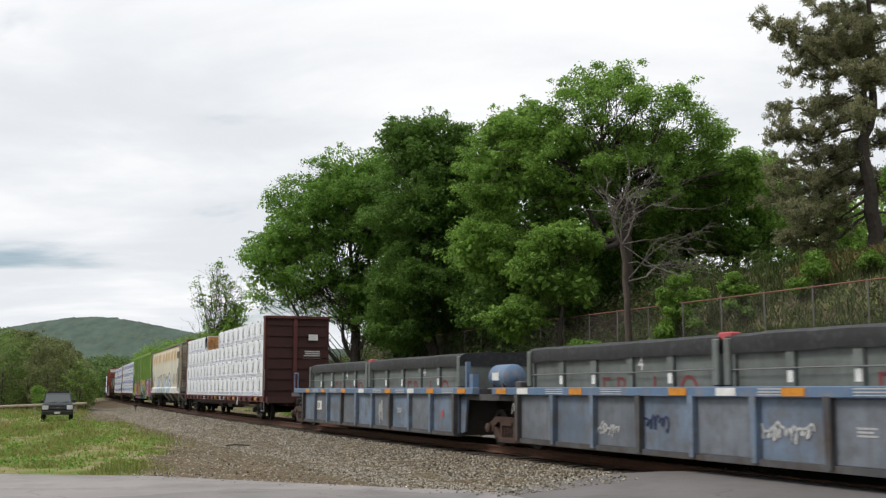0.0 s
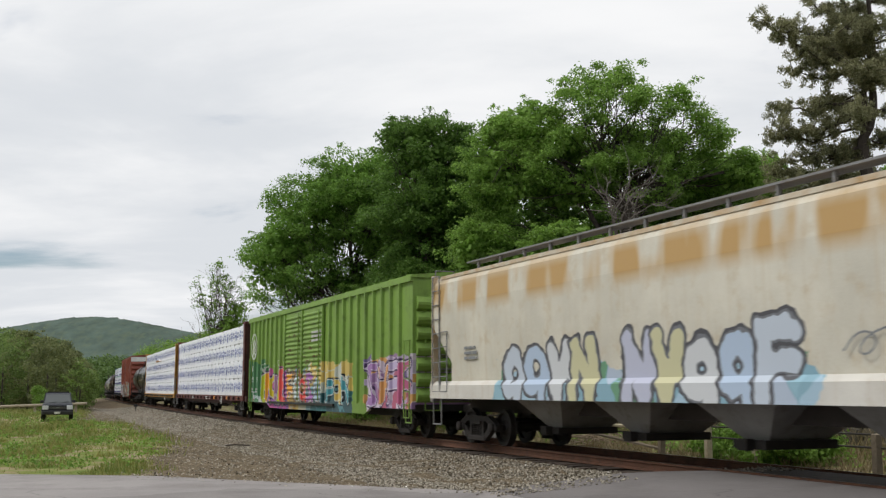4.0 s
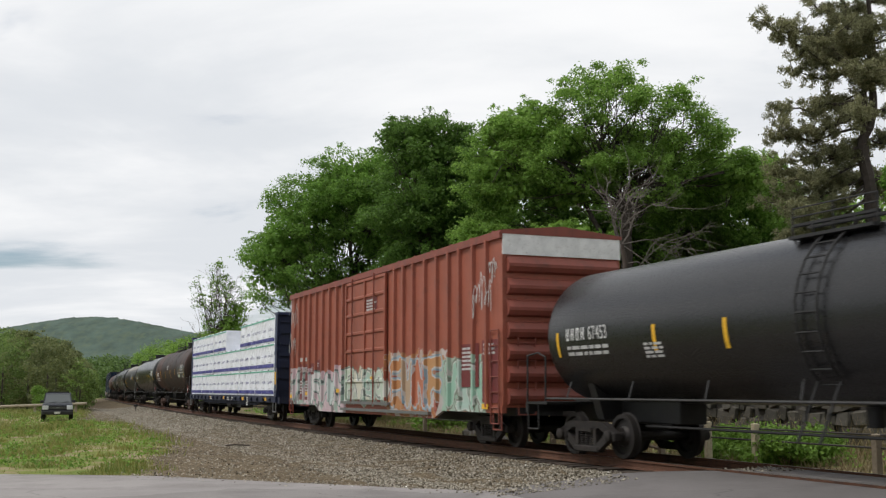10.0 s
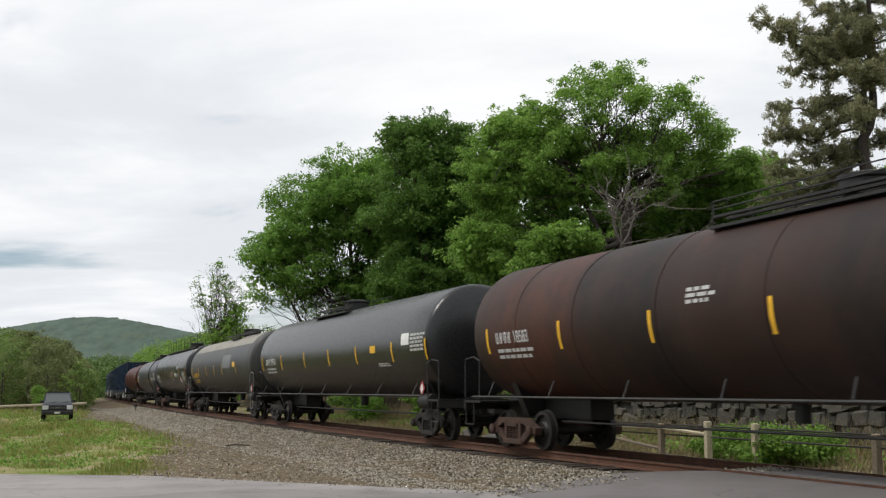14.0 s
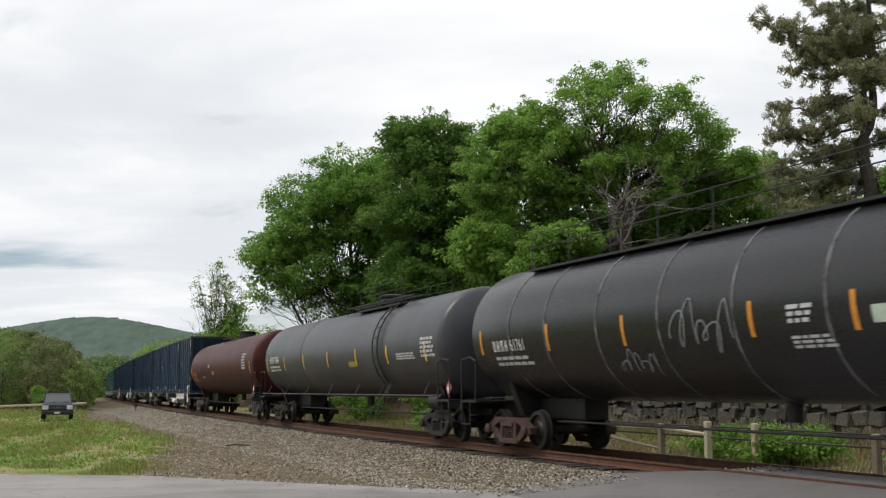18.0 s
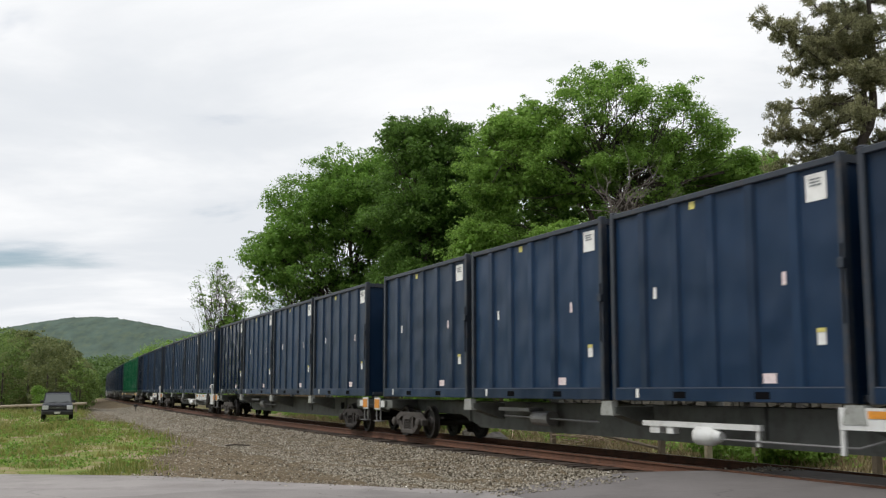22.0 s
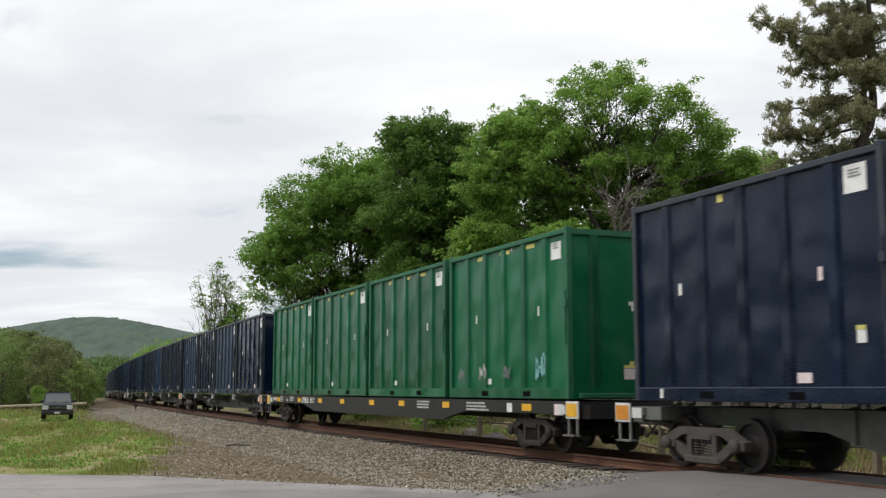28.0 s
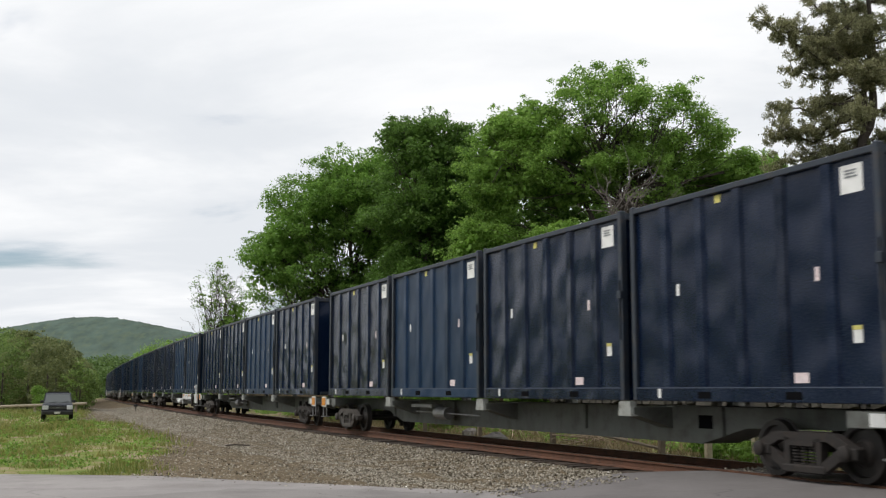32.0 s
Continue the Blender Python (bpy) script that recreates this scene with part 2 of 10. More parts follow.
def build_ground():
    ss = nonuniform([(-500, -60, 40), (-60, -20, 2), (-20, 60, 0.5), (60, 160, 2), (160, 400, 20), (400, 1400, 125)])
    dd = nonuniform([(-700, -100, 75), (-100, -24, 6), (-24, -2, 0.4), (-2, 14, 0.3), (14, 40, 2), (40, 200, 16), (200, 1000, 160)])
    S, D = np.meshgrid(ss, dd, indexing="ij")
    X, Y, _ = on_track(S, D)
    Z = ground_z(S, D)
    rng = np.random.default_rng(3)
    near = (np.abs(D) > 1.3) & (np.abs(D) < 40)
    Z = Z + np.where(near, rng.normal(0, 0.018, Z.shape), 0)
    v = np.stack([X, Y, Z], -1).reshape(-1, 3)
    n, m = S.shape
    i = np.arange(n * m).reshape(n, m)
    f = np.stack([i[:-1, :-1], i[1:, :-1], i[1:, 1:], i[:-1, 1:]], -1).reshape(-1, 4)
    me = cloud_mesh("ground", v, f, ground_material(), True)
    ob = new("ground", me)
    # grass and gravel shares, as a smooth attribute of the surface
    at = me.attributes.new("grassy", "FLOAT", "POINT")
    at.data.foreach_set("value", grass_share(S, D).astype(np.float32).ravel())
    # dark leaf litter, whose tone also carries the shade under the bank's trees
    at = me.attributes.new("litter_shade", "FLOAT", "POINT")
    at.data.foreach_set("value", (np.clip((-D - 7.5) / 1.5, 0, 1) * np.clip((30 + D) / 6, 0, 1) * np.clip((S - 6) / 6, 0.25, 1)).astype(np.float32).ravel())
    return tagged(ob, "gravel and rough grass verge beside the railway line", "ground", kind="structure")


def grass_share(S, D):
    """1 where grass grows, 0 on gravel."""
    edge = np.interp(S, [-20, -6, -3, 4, 6, 20, 31, 42, 70, 110, 200], [9.6, 8.9, 8.5, 7.1, 6.4, 6.0, 6.1, 7.2, 6.4, 5.0, 4.0])
    near = np.clip((D - edge) / 1.6 + 0.45, 0, 1) * (1 - 0.38 * np.clip(1 - np.abs(S - 38) / 9, 0, 1) * np.clip((14 - D) / 3, 0, 1))
    near = near * np.clip((S - road_edge(D)) / 1.0, 0, 1)
    far = np.clip((-D - 3.0) / 1.5, 0, 1) * 0.42
    return np.where(D > 0, near, far)


def ground_material():
    m = bpy.data.materials.new("verge")
    m.use_nodes = True
    nt = m.node_tree
    N, L = nt.nodes.new, nt.links.new
    p = nt.nodes["Principled BSDF"]
    co, at = N("ShaderNodeTexCoord"), N("ShaderNodeAttribute")
    at.attribute_name = "grassy"
    def noise_of(s, d=5):
        n = N("ShaderNodeTexNoise")
        n.inputs["Scale"].default_value, n.inputs["Detail"].default_value = s, d
        L(co.outputs["Object"], n.inputs["Vector"])
        return n.outputs["Fac"]
    def ramp(v, stops):
        r = N("ShaderNodeValToRGB")
        r.color_ramp.elements[0].position, r.color_ramp.elements[0].color = stops[0][0], (*stops[0][1], 1)
        r.color_ramp.elements[1].position, r.color_ramp.elements[1].color = stops[-1][0], (*stops[-1][1], 1)
        for q, c in stops[1:-1]:
            r.color_ramp.elements.new(q).color = (*c, 1)
        L(v, r.inputs[0])
        return r.outputs[0]
    cell = N("ShaderNodeTexVoronoi")
    cell.inputs["Scale"].default_value = 19
    L(co.outputs["Object"], cell.inputs["Vector"])
    shade = N("ShaderNodeSeparateColor")
    L(cell.outputs["Color"], shade.inputs[0])
    gravel = ramp(shade.outputs[0], [(0.0, (0.04, 0.029, 0.016)), (0.4, (0.10, 0.076, 0.043)), (0.75, (0.15, 0.118, 0.073)), (0.95, (0.20, 0.163, 0.112)), (1.0, (0.40, 0.36, 0.30))])
    soil = ramp(noise_of(1.1, 6), [(0.3, (0.14, 0.107, 0.071)), (0.7, (0.24, 0.192, 0.138))])
    g2 = N("ShaderNodeMix")
    g2.data_type = "RGBA"
    g2.inputs["Factor"].default_value = 0.35
    L(gravel, g2.inputs["A"])
    L(soil, g2.inputs["B"])
    grass = ramp(noise_of(0.9, 7), [(0.34, (0.13, 0.18, 0.04)), (0.46, (0.20, 0.228, 0.066)), (0.54, (0.275, 0.238, 0.125)), (0.66, (0.33, 0.265, 0.18))])
    add = N("ShaderNodeMath")
    add.operation = "ADD"
    L(at.outputs["Fac"], add.inputs[0])
    sub = N("ShaderNodeMapRange")
    sub.inputs["From Min"].default_value, sub.inputs["From Max"].default_value = 0.3, 0.7
    sub.inputs["To Min"].default_value, sub.inputs["To Max"].default_value = -0.35, 0.35
    L(noise_of(1.6, 8), sub.inputs["Value"])
    L(sub.outputs[0], add.inputs[1])
    st = N("ShaderNodeMapRange")
    st.inputs["From Min"].default_value, st.inputs["From Max"].default_value = 0.4, 0.62
    L(add.outputs[0], st.inputs["Value"])
    mix = N("ShaderNodeMix")
    mix.data_type = "RGBA"
    L(st.outputs[0], mix.inputs["Factor"])
    L(g2.outputs["Result"], mix.inputs["A"])
    L(grass, mix.inputs["B"])
    lit = N("ShaderNodeAttribute")
    lit.attribute_name = "litter_shade"
    m2 = N("ShaderNodeMix")
    m2.data_type = "RGBA"
    L(lit.outputs["Fac"], m2.inputs["Factor"])
    L(mix.outputs["Result"], m2.inputs["A"])
    L(ramp(noise_of(3.0, 7), [(0.35, (0.035, 0.027, 0.017)), (0.55, (0.075, 0.057, 0.035)), (0.75, (0.11, 0.085, 0.05))]), m2.inputs["B"])
    L(m2.outputs["Result"], p.inputs["Base Color"])
    p.inputs["Roughness"].default_value = 0.95
    p.inputs["Specular IOR Level"].default_value = 0.1
    b = N("ShaderNodeBump")
    b.inputs["Strength"].default_value, b.inputs["Distance"].default_value = 0.9, -0.035
    L(cell.outputs["Distance"], b.inputs["Height"])
    L(b.outputs[0], p.inputs["Normal"])
    return m


def road_edge(d):
    """How far along the track the asphalt reaches, by distance beside it."""
    return np.interp(d, [-60, -1, 0.7, 1.5, 2.2, 3.4, 4.84, 6.3, 8.83, 11.6, 30, 90], [-12, -13, -13.3, -13.0, -12.7, -12.9, -13.1, -10.4, -7.15, -5.26, 6, 43])


def road_z(s, d):
    return np.interp(np.abs(d), [0, 1.2, 2.4, 6, 14, 60], [-0.03, -0.03, -0.07, -0.31, -0.34, -0.5])


def asphalt_material(name="asphalt", worn=(0.28, 0.26, 0.252), dark=(0.18, 0.163, 0.158)):
    """Old asphalt: pale worn field, darker repair patches, long cracks, fine chippings."""
    m = surface(name, worn, 0.9, dirt=dark, dirty=0.5, scale=0.35, bump=0.5, fine=60, vary=0.14, spec=0.3)
    nt = m.node_tree
    N, L = nt.nodes.new, nt.links.new
    p = nt.nodes["Principled BSDF"]
    c = p.inputs["Base Color"].links[0].from_socket
    co, mp = N("ShaderNodeTexCoord"), N("ShaderNodeMapping")
    mp.inputs["Rotation"].default_value = (0, 0, 0.12)
    mp.inputs["Scale"].default_value = (0.16, 0.42, 1)
    L(co.outputs["Object"], mp.inputs["Vector"])
    wob = N("ShaderNodeTexNoise")
    wob.inputs["Scale"].default_value, wob.inputs["Detail"].default_value = 2.0, 6
    L(mp.outputs[0], wob.inputs["Vector"])
    off = N("ShaderNodeVectorMath")
    off.operation = "MULTIPLY_ADD"
    off.inputs[1].default_value = (0.5, 0.5, 0)
    L(wob.outputs["Color"], off.inputs[0])
    L(mp.outputs[0], off.inputs[2])
    for feature, lo, hi, deep, scale in (("F1", 0.25, 0.3, 0.82, 0.9), ("DISTANCE_TO_EDGE", 0.008, 0.002, 0.72, 1.3)):
        v = N("ShaderNodeTexVoronoi")
        v.feature, v.voronoi_dimensions = feature, "2D"
        v.inputs["Scale"].default_value = scale
        L(off.outputs[0], v.inputs["Vector"])
        src = v.outputs["Distance"]
        if feature == "F1":
            sep = N("ShaderNodeSeparateColor")
            L(v.outputs["Color"], sep.inputs[0])
            src = sep.outputs[1]
        r = N("ShaderNodeMapRange")
        r.inputs["From Min"].default_value, r.inputs["From Max"].default_value = lo, hi
        r.inputs["To Min"].default_value, r.inputs["To Max"].default_value = (deep, 1.0) if feature == "F1" else (1.0, deep)
        L(src, r.inputs["Value"])
        g = N("ShaderNodeVectorMath")
        g.operation = "SCALE"
        L(c, g.inputs[0])
        L(r.outputs[0], g.inputs["Scale"])
        c = g.outputs[0]
    L(c, p.inputs["Base Color"])
    return m


def build_road():
    rng = np.random.default_rng(8)
    old, fresh = asphalt_material(), asphalt_material("apron_asphalt", (0.155, 0.143, 0.14), (0.11, 0.10, 0.097))
    for name, cols in (("apron", [0.83, 1.0, 1.3, 1.7, 2.2, 2.8, 3.4, 4.1, 4.84]), ("road", [4.84, 5.6, 6.3, 7.2, 8.0, 8.83, 10, 11.6, 14, 20, 30, 45, 60]), ("crossing", [-0.64, -0.3, 0, 0.3, 0.64]), ("far_road", [-16, -8, -5, -3, -2, -1.4, -0.83])):
        rows = np.linspace(0, 1, 60) ** 1.6
        v, m = [], len(rows)
        for c in cols:
            e = float(road_edge(c)) + (rng.normal(0, 0.05) if c != 4.84 else 0.0)
            if name == "far_road":
                e = -21.0
            for r in rows:
                s = e + (-70 - e) * r
                x, y, z = on_track(s, c, float(road_z(s, c)))
                v.append((x, y, z if r > 0 else z - 0.16))
        f = [(i * m + j, (i + 1) * m + j, (i + 1) * m + j + 1, i * m + j + 1) for i in range(len(cols) - 1) for j in range(m - 1)]
        me = cloud_mesh(name, v, f, old if name == "road" else fresh, True)
        tagged(new("road_" + name if name != "road" else "road", me), "worn grey asphalt road at a level crossing", "road", kind="structure")


RUST = surface("rusted_rail", (0.11, 0.048, 0.027), 0.85, 0.1, dirt=(0.04, 0.024, 0.017), dirty=0.5, scale=1.5, bump=0.3)
SHINE = surface("rail_head", (0.34, 0.31, 0.29), 0.35, 0.9, dirt=(0.12, 0.07, 0.05), dirty=0.2, scale=2)
TIE = surface("creosoted_wood", (0.05, 0.036, 0.027), 0.95, dirt=(0.03, 0.022, 0.018), dirty=0.5, scale=3, bump=0.4, rnd=0.35)


def build_track():
    track = thing("track", "rusty railway track on wooden ties and stone ballast", "railway track", kind="structure")
    prof = [(-0.07, -0.17), (0.07, -0.17), (0.07, -0.155), (0.012, -0.13), (0.012, -0.045), (0.036, -0.035), (0.036, -0.005), (0.03, 0.0), (-0.03, 0.0), (-0.036, -0.005), (-0.036, -0.035), (-0.012, -0.045), (-0.012, -0.13), (-0.07, -0.155)]
    ss = nonuniform([(-500, -60, 10), (-60, 400, 2), (400, 1000, 20)])
    for side in (0.755, -0.755):
        sh, hd = Shape(), Shape()
        n = len(prof)
        v = [on_track(s, side + a, b) for s in ss for a, b in prof]
        sh.add(v, [(i * n + j, i * n + (j + 1) % n, (i + 1) * n + (j + 1) % n, (i + 1) * n + j) for i in range(len(ss) - 1) for j in range(n)])
        part("rail", sh, RUST, track)
        v = [on_track(s, side + a, 0.003) for s in ss for a in (-0.022, 0.022)]
        hd.add(v, [(i * 2, i * 2 + 1, i * 2 + 3, i * 2 + 2) for i in range(len(ss) - 1)])
        part("rail_head", hd, SHINE, track, "polished running surface")
    tie = Shape().box(-0.115, 0.115, -1.3, 1.3, -0.37, -0.175, 0.012).mesh("tie")
    rng = random.Random(5)
    s = -14.0
    while s < 110:
        part("tie", tie, TIE, track, at=track_pose(s + rng.uniform(-0.05, 0.05), rng.uniform(-0.06, 0.06), rng.uniform(-0.02, 0.01)) @ pose(0, 0, 0, 0, 0, rng.uniform(-1.5, 1.5)))
        s += 0.5
    rest = Shape()
    for k in range(0, 360):
        m = track_pose(110 + k * 0.5)
        b = Shape().box(-0.115, 0.115, -1.3, 1.3, -0.37, -0.175)
        rest.add([m @ Vector(p) for p in b.v], b.f)
    tagged(part("tie_row", rest, TIE, track), kind="stuff")


build_ground()
build_road()
build_track()

# ---- trees ----
LEAF = leaf_material("oak_leaves", (0.078, 0.155, 0.029), (0.235, 0.41, 0.08), 0.55)
# oak greens scaled down; the grove's deep shade is in the colour
LEAF_SHADE = leaf_material("shaded_oak_leaves", (0.05, 0.105, 0.02), (0.15, 0.27, 0.053), 0.5)
# ivy greens toned down, with the bank's shade put into the colour
LEAF_IVY_SHADE = leaf_material("shaded_ivy_leaves", (0.04, 0.066, 0.018), (0.115, 0.16, 0.048), 0.36)
LEAF_MAPLE = leaf_material("maple_leaves", (0.095, 0.185, 0.034), (0.275, 0.445, 0.09), 0.56)
LEAF_LIGHT = leaf_material("young_leaves", (0.09, 0.175, 0.028), (0.23, 0.38, 0.07), 0.42)
LEAF_PINE = leaf_material("pine_needles", (0.15, 0.16, 0.085), (0.35, 0.345, 0.19), 0.46)
LEAF_FAR = leaf_material("far_leaves", (0.05, 0.10, 0.025), (0.14, 0.22, 0.06))
BARK = surface("bark", (0.075, 0.06, 0.05), 0.95, dirt=(0.03, 0.025, 0.02), dirty=0.5, scale=2, bump=0.8, fine=14)
BARK_GREY = surface("dead_bark", (0.185, 0.16, 0.14), 0.95, dirt=(0.13, 0.11, 0.095), dirty=0.5, scale=2, bump=0.8, fine=14)


def leaves(rng, centers, radii, count, size, squash=0.7, flat=0.5, long=0.55, lift=0.0):
    """Diamond leaves in the outer shells of many clumps; lift crowds them on the upper side of each clump."""
    centers, radii = np.asarray(centers, float), np.asarray(radii, float)
    w = radii ** 2
    pick = rng.choice(len(centers), count, p=w / w.sum())
    u = rng.normal(size=(count, 3))
    u /= np.linalg.norm(u, axis=1)[:, None]
    u[:, 2] += lift
    u /= np.linalg.norm(u, axis=1)[:, None] + 1e-9
    r = radii[pick] * (0.25 + 0.85 * rng.random(count) ** 0.6) * np.where(rng.random(count) < 0.14, rng.uniform(1.0, 1.6, count), 1.0)
    p = centers[pick] + u * r[:, None] * np.array([1, 1, squash])
    nrm = u * 0.7 + rng.normal(size=(count, 3)) * 0.7 + np.array([0, 0, flat])
    nrm /= np.linalg.norm(nrm, axis=1)[:, None]
    a = np.cross(nrm, rng.normal(size=(count, 3)))
    a /= np.linalg.norm(a, axis=1)[:, None] + 1e-9
    b = np.cross(nrm, a)
    sz = size * (0.6 + 0.8 * rng.random(count))[:, None]
    v = np.stack([p - a * sz, p + b * sz * long, p + a * sz, p - b * sz * long], 1).reshape(-1, 3)
    f = np.arange(count * 4).reshape(-1, 4)
    return v, f


def limb(shape, rng, a, b, r0, r1, bends=4, wild=0.12, sides=7):
    """A tapered limb in one or two soft bends; returns its points."""
    a, b = Vector(a), Vector(b)
    ln = (b - a).length
    u, w = Vector(rng.normal(size=3)) * ln * wild * 0.5, Vector(rng.normal(size=3)) * ln * wild * 0.25
    pts = []
    for k in range(bends + 1):
        t = k / bends
        pts.append(a.lerp(b, t) + u * math.sin(math.pi * t) + w * math.sin(math.tau * t) + (Vector(rng.normal(size=3)) * ln * 0.012 if 0 < k < bends else Vector()))
    for k in range(bends):
        back = (pts[k + 1] - pts[k]).normalized() * (r0 * 0.25 if k else 0)
        shape.rod(pts[k] - back, pts[k + 1], r0 + (r1 - r0) * k / bends, sides, r0 + (r1 - r0) * (k + 1) / bends)
    return pts


def tree(name, label, base, crown, count, size, seed, leaf=None, bark=None, trunk=0.3, clump=(0.42, 0.8), density=1.0, long=0.6, group="", core=0.12):
    """crown: ellipsoids (dx, height of centre, radius, half height, share of leaves), heights above sea. Leaders run into
    them and boughs to their shells; every bough ends in a rounded clump of leaves, and a few hang inside."""
    rng = np.random.default_rng(seed)
    t = thing(name, label, "tree", group, at=Matrix.Translation(base))
    wood = Shape()
    crown = [(c[0], c[1] - base[2], c[2], c[3], c[4] if len(c) > 4 else 1.0) for c in crown]
    tall = max(c[1] for c in crown)
    main = limb(wood, rng, (0, 0, -0.6), (crown[0][0] * 0.3, 0, tall * 0.62), trunk, trunk * 0.6, 7, 0.06)
    cs, rs, inner = [], [], []
    for dx, zc, rx, rz, share in crown:
        lead = limb(wood, rng, main[int(rng.integers(3, 8))] if zc > tall * 0.6 else main[int(rng.integers(2, 5))], (dx, rng.normal() * 0.4, zc + rz * 0.3), trunk * 0.42, trunk * 0.12, 6, 0.12)
        mean = (clump[0] + clump[1]) / 2
        n = max(9, int(density * share * 8.0 * rx * (rx + rz) / 2 / (mean * mean * 2.6)))
        for k in range(n):
            u = rng.normal(size=3)
            u /= np.linalg.norm(u)
            u[2] = u[2] if u[2] > -0.35 or share < 1 else u[2] * 0.5
            # bays and bulges of the outline
            bulge = 1 + 0.10 * noise.noise(Vector((dx + u[0] * 2.2, u[1] * 2.2 + seed, u[2] * 2.2)))
            depth = (0.97 if rng.random() < 0.7 else rng.uniform(0.6, 0.95)) * bulge
            r = rng.uniform(*clump)
            c = np.array([dx + u[0] * (rx - r * 0.6) * depth, u[1] * (rx - r * 0.6) * depth, zc + u[2] * (rz - r * 0.4) * depth])
            start = lead[2 + int(rng.integers(0, 4))] if u[2] > -0.4 else lead[1]
            if k % 2 == 0 or share < 1:
                pts = limb(wood, rng, start, c, trunk * 0.10, 0.012, 5, 0.16, 4)
                for j in range(2 if share < 1 else 0):
                    q = pts[2 + int(rng.integers(0, 3))]
                    limb(wood, rng, q, q + Vector(rng.normal(size=3)) * 0.5, 0.018, 0.006, 3, 0.2, 4)
            cs.append(c)
            rs.append(r)
            # smaller puffs that break up the rim of the clump
            for j in range(3):
                cs.append(c + rng.normal(size=3) * r * np.array([0.75, 0.75, 0.5]))
                rs.append(r * rng.uniform(0.35, 0.6))
        if share >= 1:
            for k in range(int(5 * rx * rz)):
                u = rng.normal(size=3)
                u /= np.linalg.norm(u)
                q = rng.random() ** 0.5 * 0.72
                inner.append((dx + u[0] * rx * q, u[1] * rx * q, zc + u[2] * rz * q))
    part("trunk", wood, bark or BARK, t, smooth=True)
    v, f = leaves(rng, cs, rs, int(count * (1 - core)), size, 0.62, 0.8, long, 0.3)
    if inner:
        v2, f2 = leaves(rng, inner, np.full(len(inner), 0.6), int(count * core * 0.5), size * 2.3, 0.8, 0.6, 0.7)
        v, f = np.concatenate([v, v2]), np.concatenate([f, f2 + len(v)])
    part("crown", cloud_mesh("crown", v, f, leaf or LEAF), leaf or LEAF, t)
    return t


def pine(base, seed):
    rng = np.random.default_rng(seed)
    t = thing("pine_tree", "tall dark pine with a forked trunk and open branches", "tree", at=Matrix.Translation(base))
    z0 = base[2]
    wood, tips = Shape(), []
    low = limb(wood, rng, (0.35, 0, -0.6), (0.0, 0, 10.2 - z0), 0.30, 0.20, 7, 0.02)
    left = limb(wood, rng, low[-1], (-0.55, 0.1, 13.6 - z0), 0.14, 0.07, 6, 0.12)
    left += limb(wood, rng, left[-1], (-0.9, 0.2, 16.8 - z0), 0.07, 0.03, 5, 0.1)
    right = limb(wood, rng, low[-1], (0.45, -0.1, 13.0 - z0), 0.17, 0.11, 6, 0.1)
    right += limb(wood, rng, right[-1], (0.2, 0, 18.0 - z0), 0.11, 0.03, 7, 0.05)
    def bough(a, b, r):
        a, b = Vector(a), Vector(b)
        ln = (b - a).length
        mid = a.lerp(b, 0.55) + Vector((0, 0, -0.10 * ln))
        pts = limb(wood, rng, a, mid, r, r * 0.6, 4, 0.1, 5)[:-1] + limb(wood, rng, mid, b, r * 0.6, 0.012, 4, 0.12, 5)
        for j in range(int(5 + ln * 5.5)):
            p = pts[int(rng.integers(2, len(pts)))]
            q = p + Vector(rng.normal(size=3) * np.array([0.34, 0.34, 0.22])) + (b - a) * 0.05 + Vector((0, 0, 0.12))
            limb(wood, rng, p, q, 0.016, 0.007, 2, 0.2, 4)
            for i in range(4):
                tips.append(np.array(q.lerp(p, rng.uniform(0, 0.8))) + rng.normal(size=3) * 0.11)
        tips.append(np.array(b))
    # the long boughs on the open side
    for sx, sz, ex, ez in ((-0.7, 13.4, -3.9, 13.95), (-0.5, 12.6, -2.5, 12.5), (-0.3, 11.6, -3.2, 11.2), (-0.2, 11.0, -2.9, 10.4), (0, 10.6, -3.3, 10.15), (0, 9.9, -2.8, 9.3), (0, 9.3, -3.0, 8.5), (-0.7, 14.0, -2.4, 14.5), (-0.8, 14.6, -1.9, 15.6), (0.1, 8.6, -2.6, 7.6), (-0.6, 13.0, -2.2, 13.2), (0, 8.0, -2.4, 6.9), (0, 8.8, -3.2, 7.9), (0, 8.3, -3.0, 7.3), (0, 7.6, -3.1, 6.6), (0, 7.4, -2.2, 6.2), (0, 9.6, -3.1, 8.9)):
        bough((sx, 0, sz - z0), (ex, rng.normal() * 0.6, ez - z0), 0.06)
    for k in range(58):
        z = rng.uniform(6.4, 17.4)
        src = (left if rng.random() < 0.5 else right) if z > 10.4 else low
        p = min(src, key=lambda c: abs(c.z - (z - z0)))
        a = rng.uniform(0, math.tau)
        reach = rng.uniform(1.3, 2.9) * (1.0 if z < 14 else 0.75)
        bough(p, (p.x + math.cos(a) * reach * (0.75 if math.cos(a) < 0 else 1.0), p.y + math.sin(a) * reach, p.z + rng.uniform(-0.25, 0.5)), 0.045)
    part("trunk", wood, BARK, t, smooth=True)
    tips = np.array(tips)
    per = max(8, int(270000 / len(tips)))
    n = len(tips) * per
    c = np.repeat(tips, per, 0) + rng.normal(size=(n, 3)) * 0.055
    u = rng.normal(size=(n, 3)) + np.array([0, 0, 0.35])
    u /= np.linalg.norm(u, axis=1)[:, None]
    b = np.cross(u, rng.normal(size=(n, 3)))
    b /= np.linalg.norm(b, axis=1)[:, None] + 1e-9
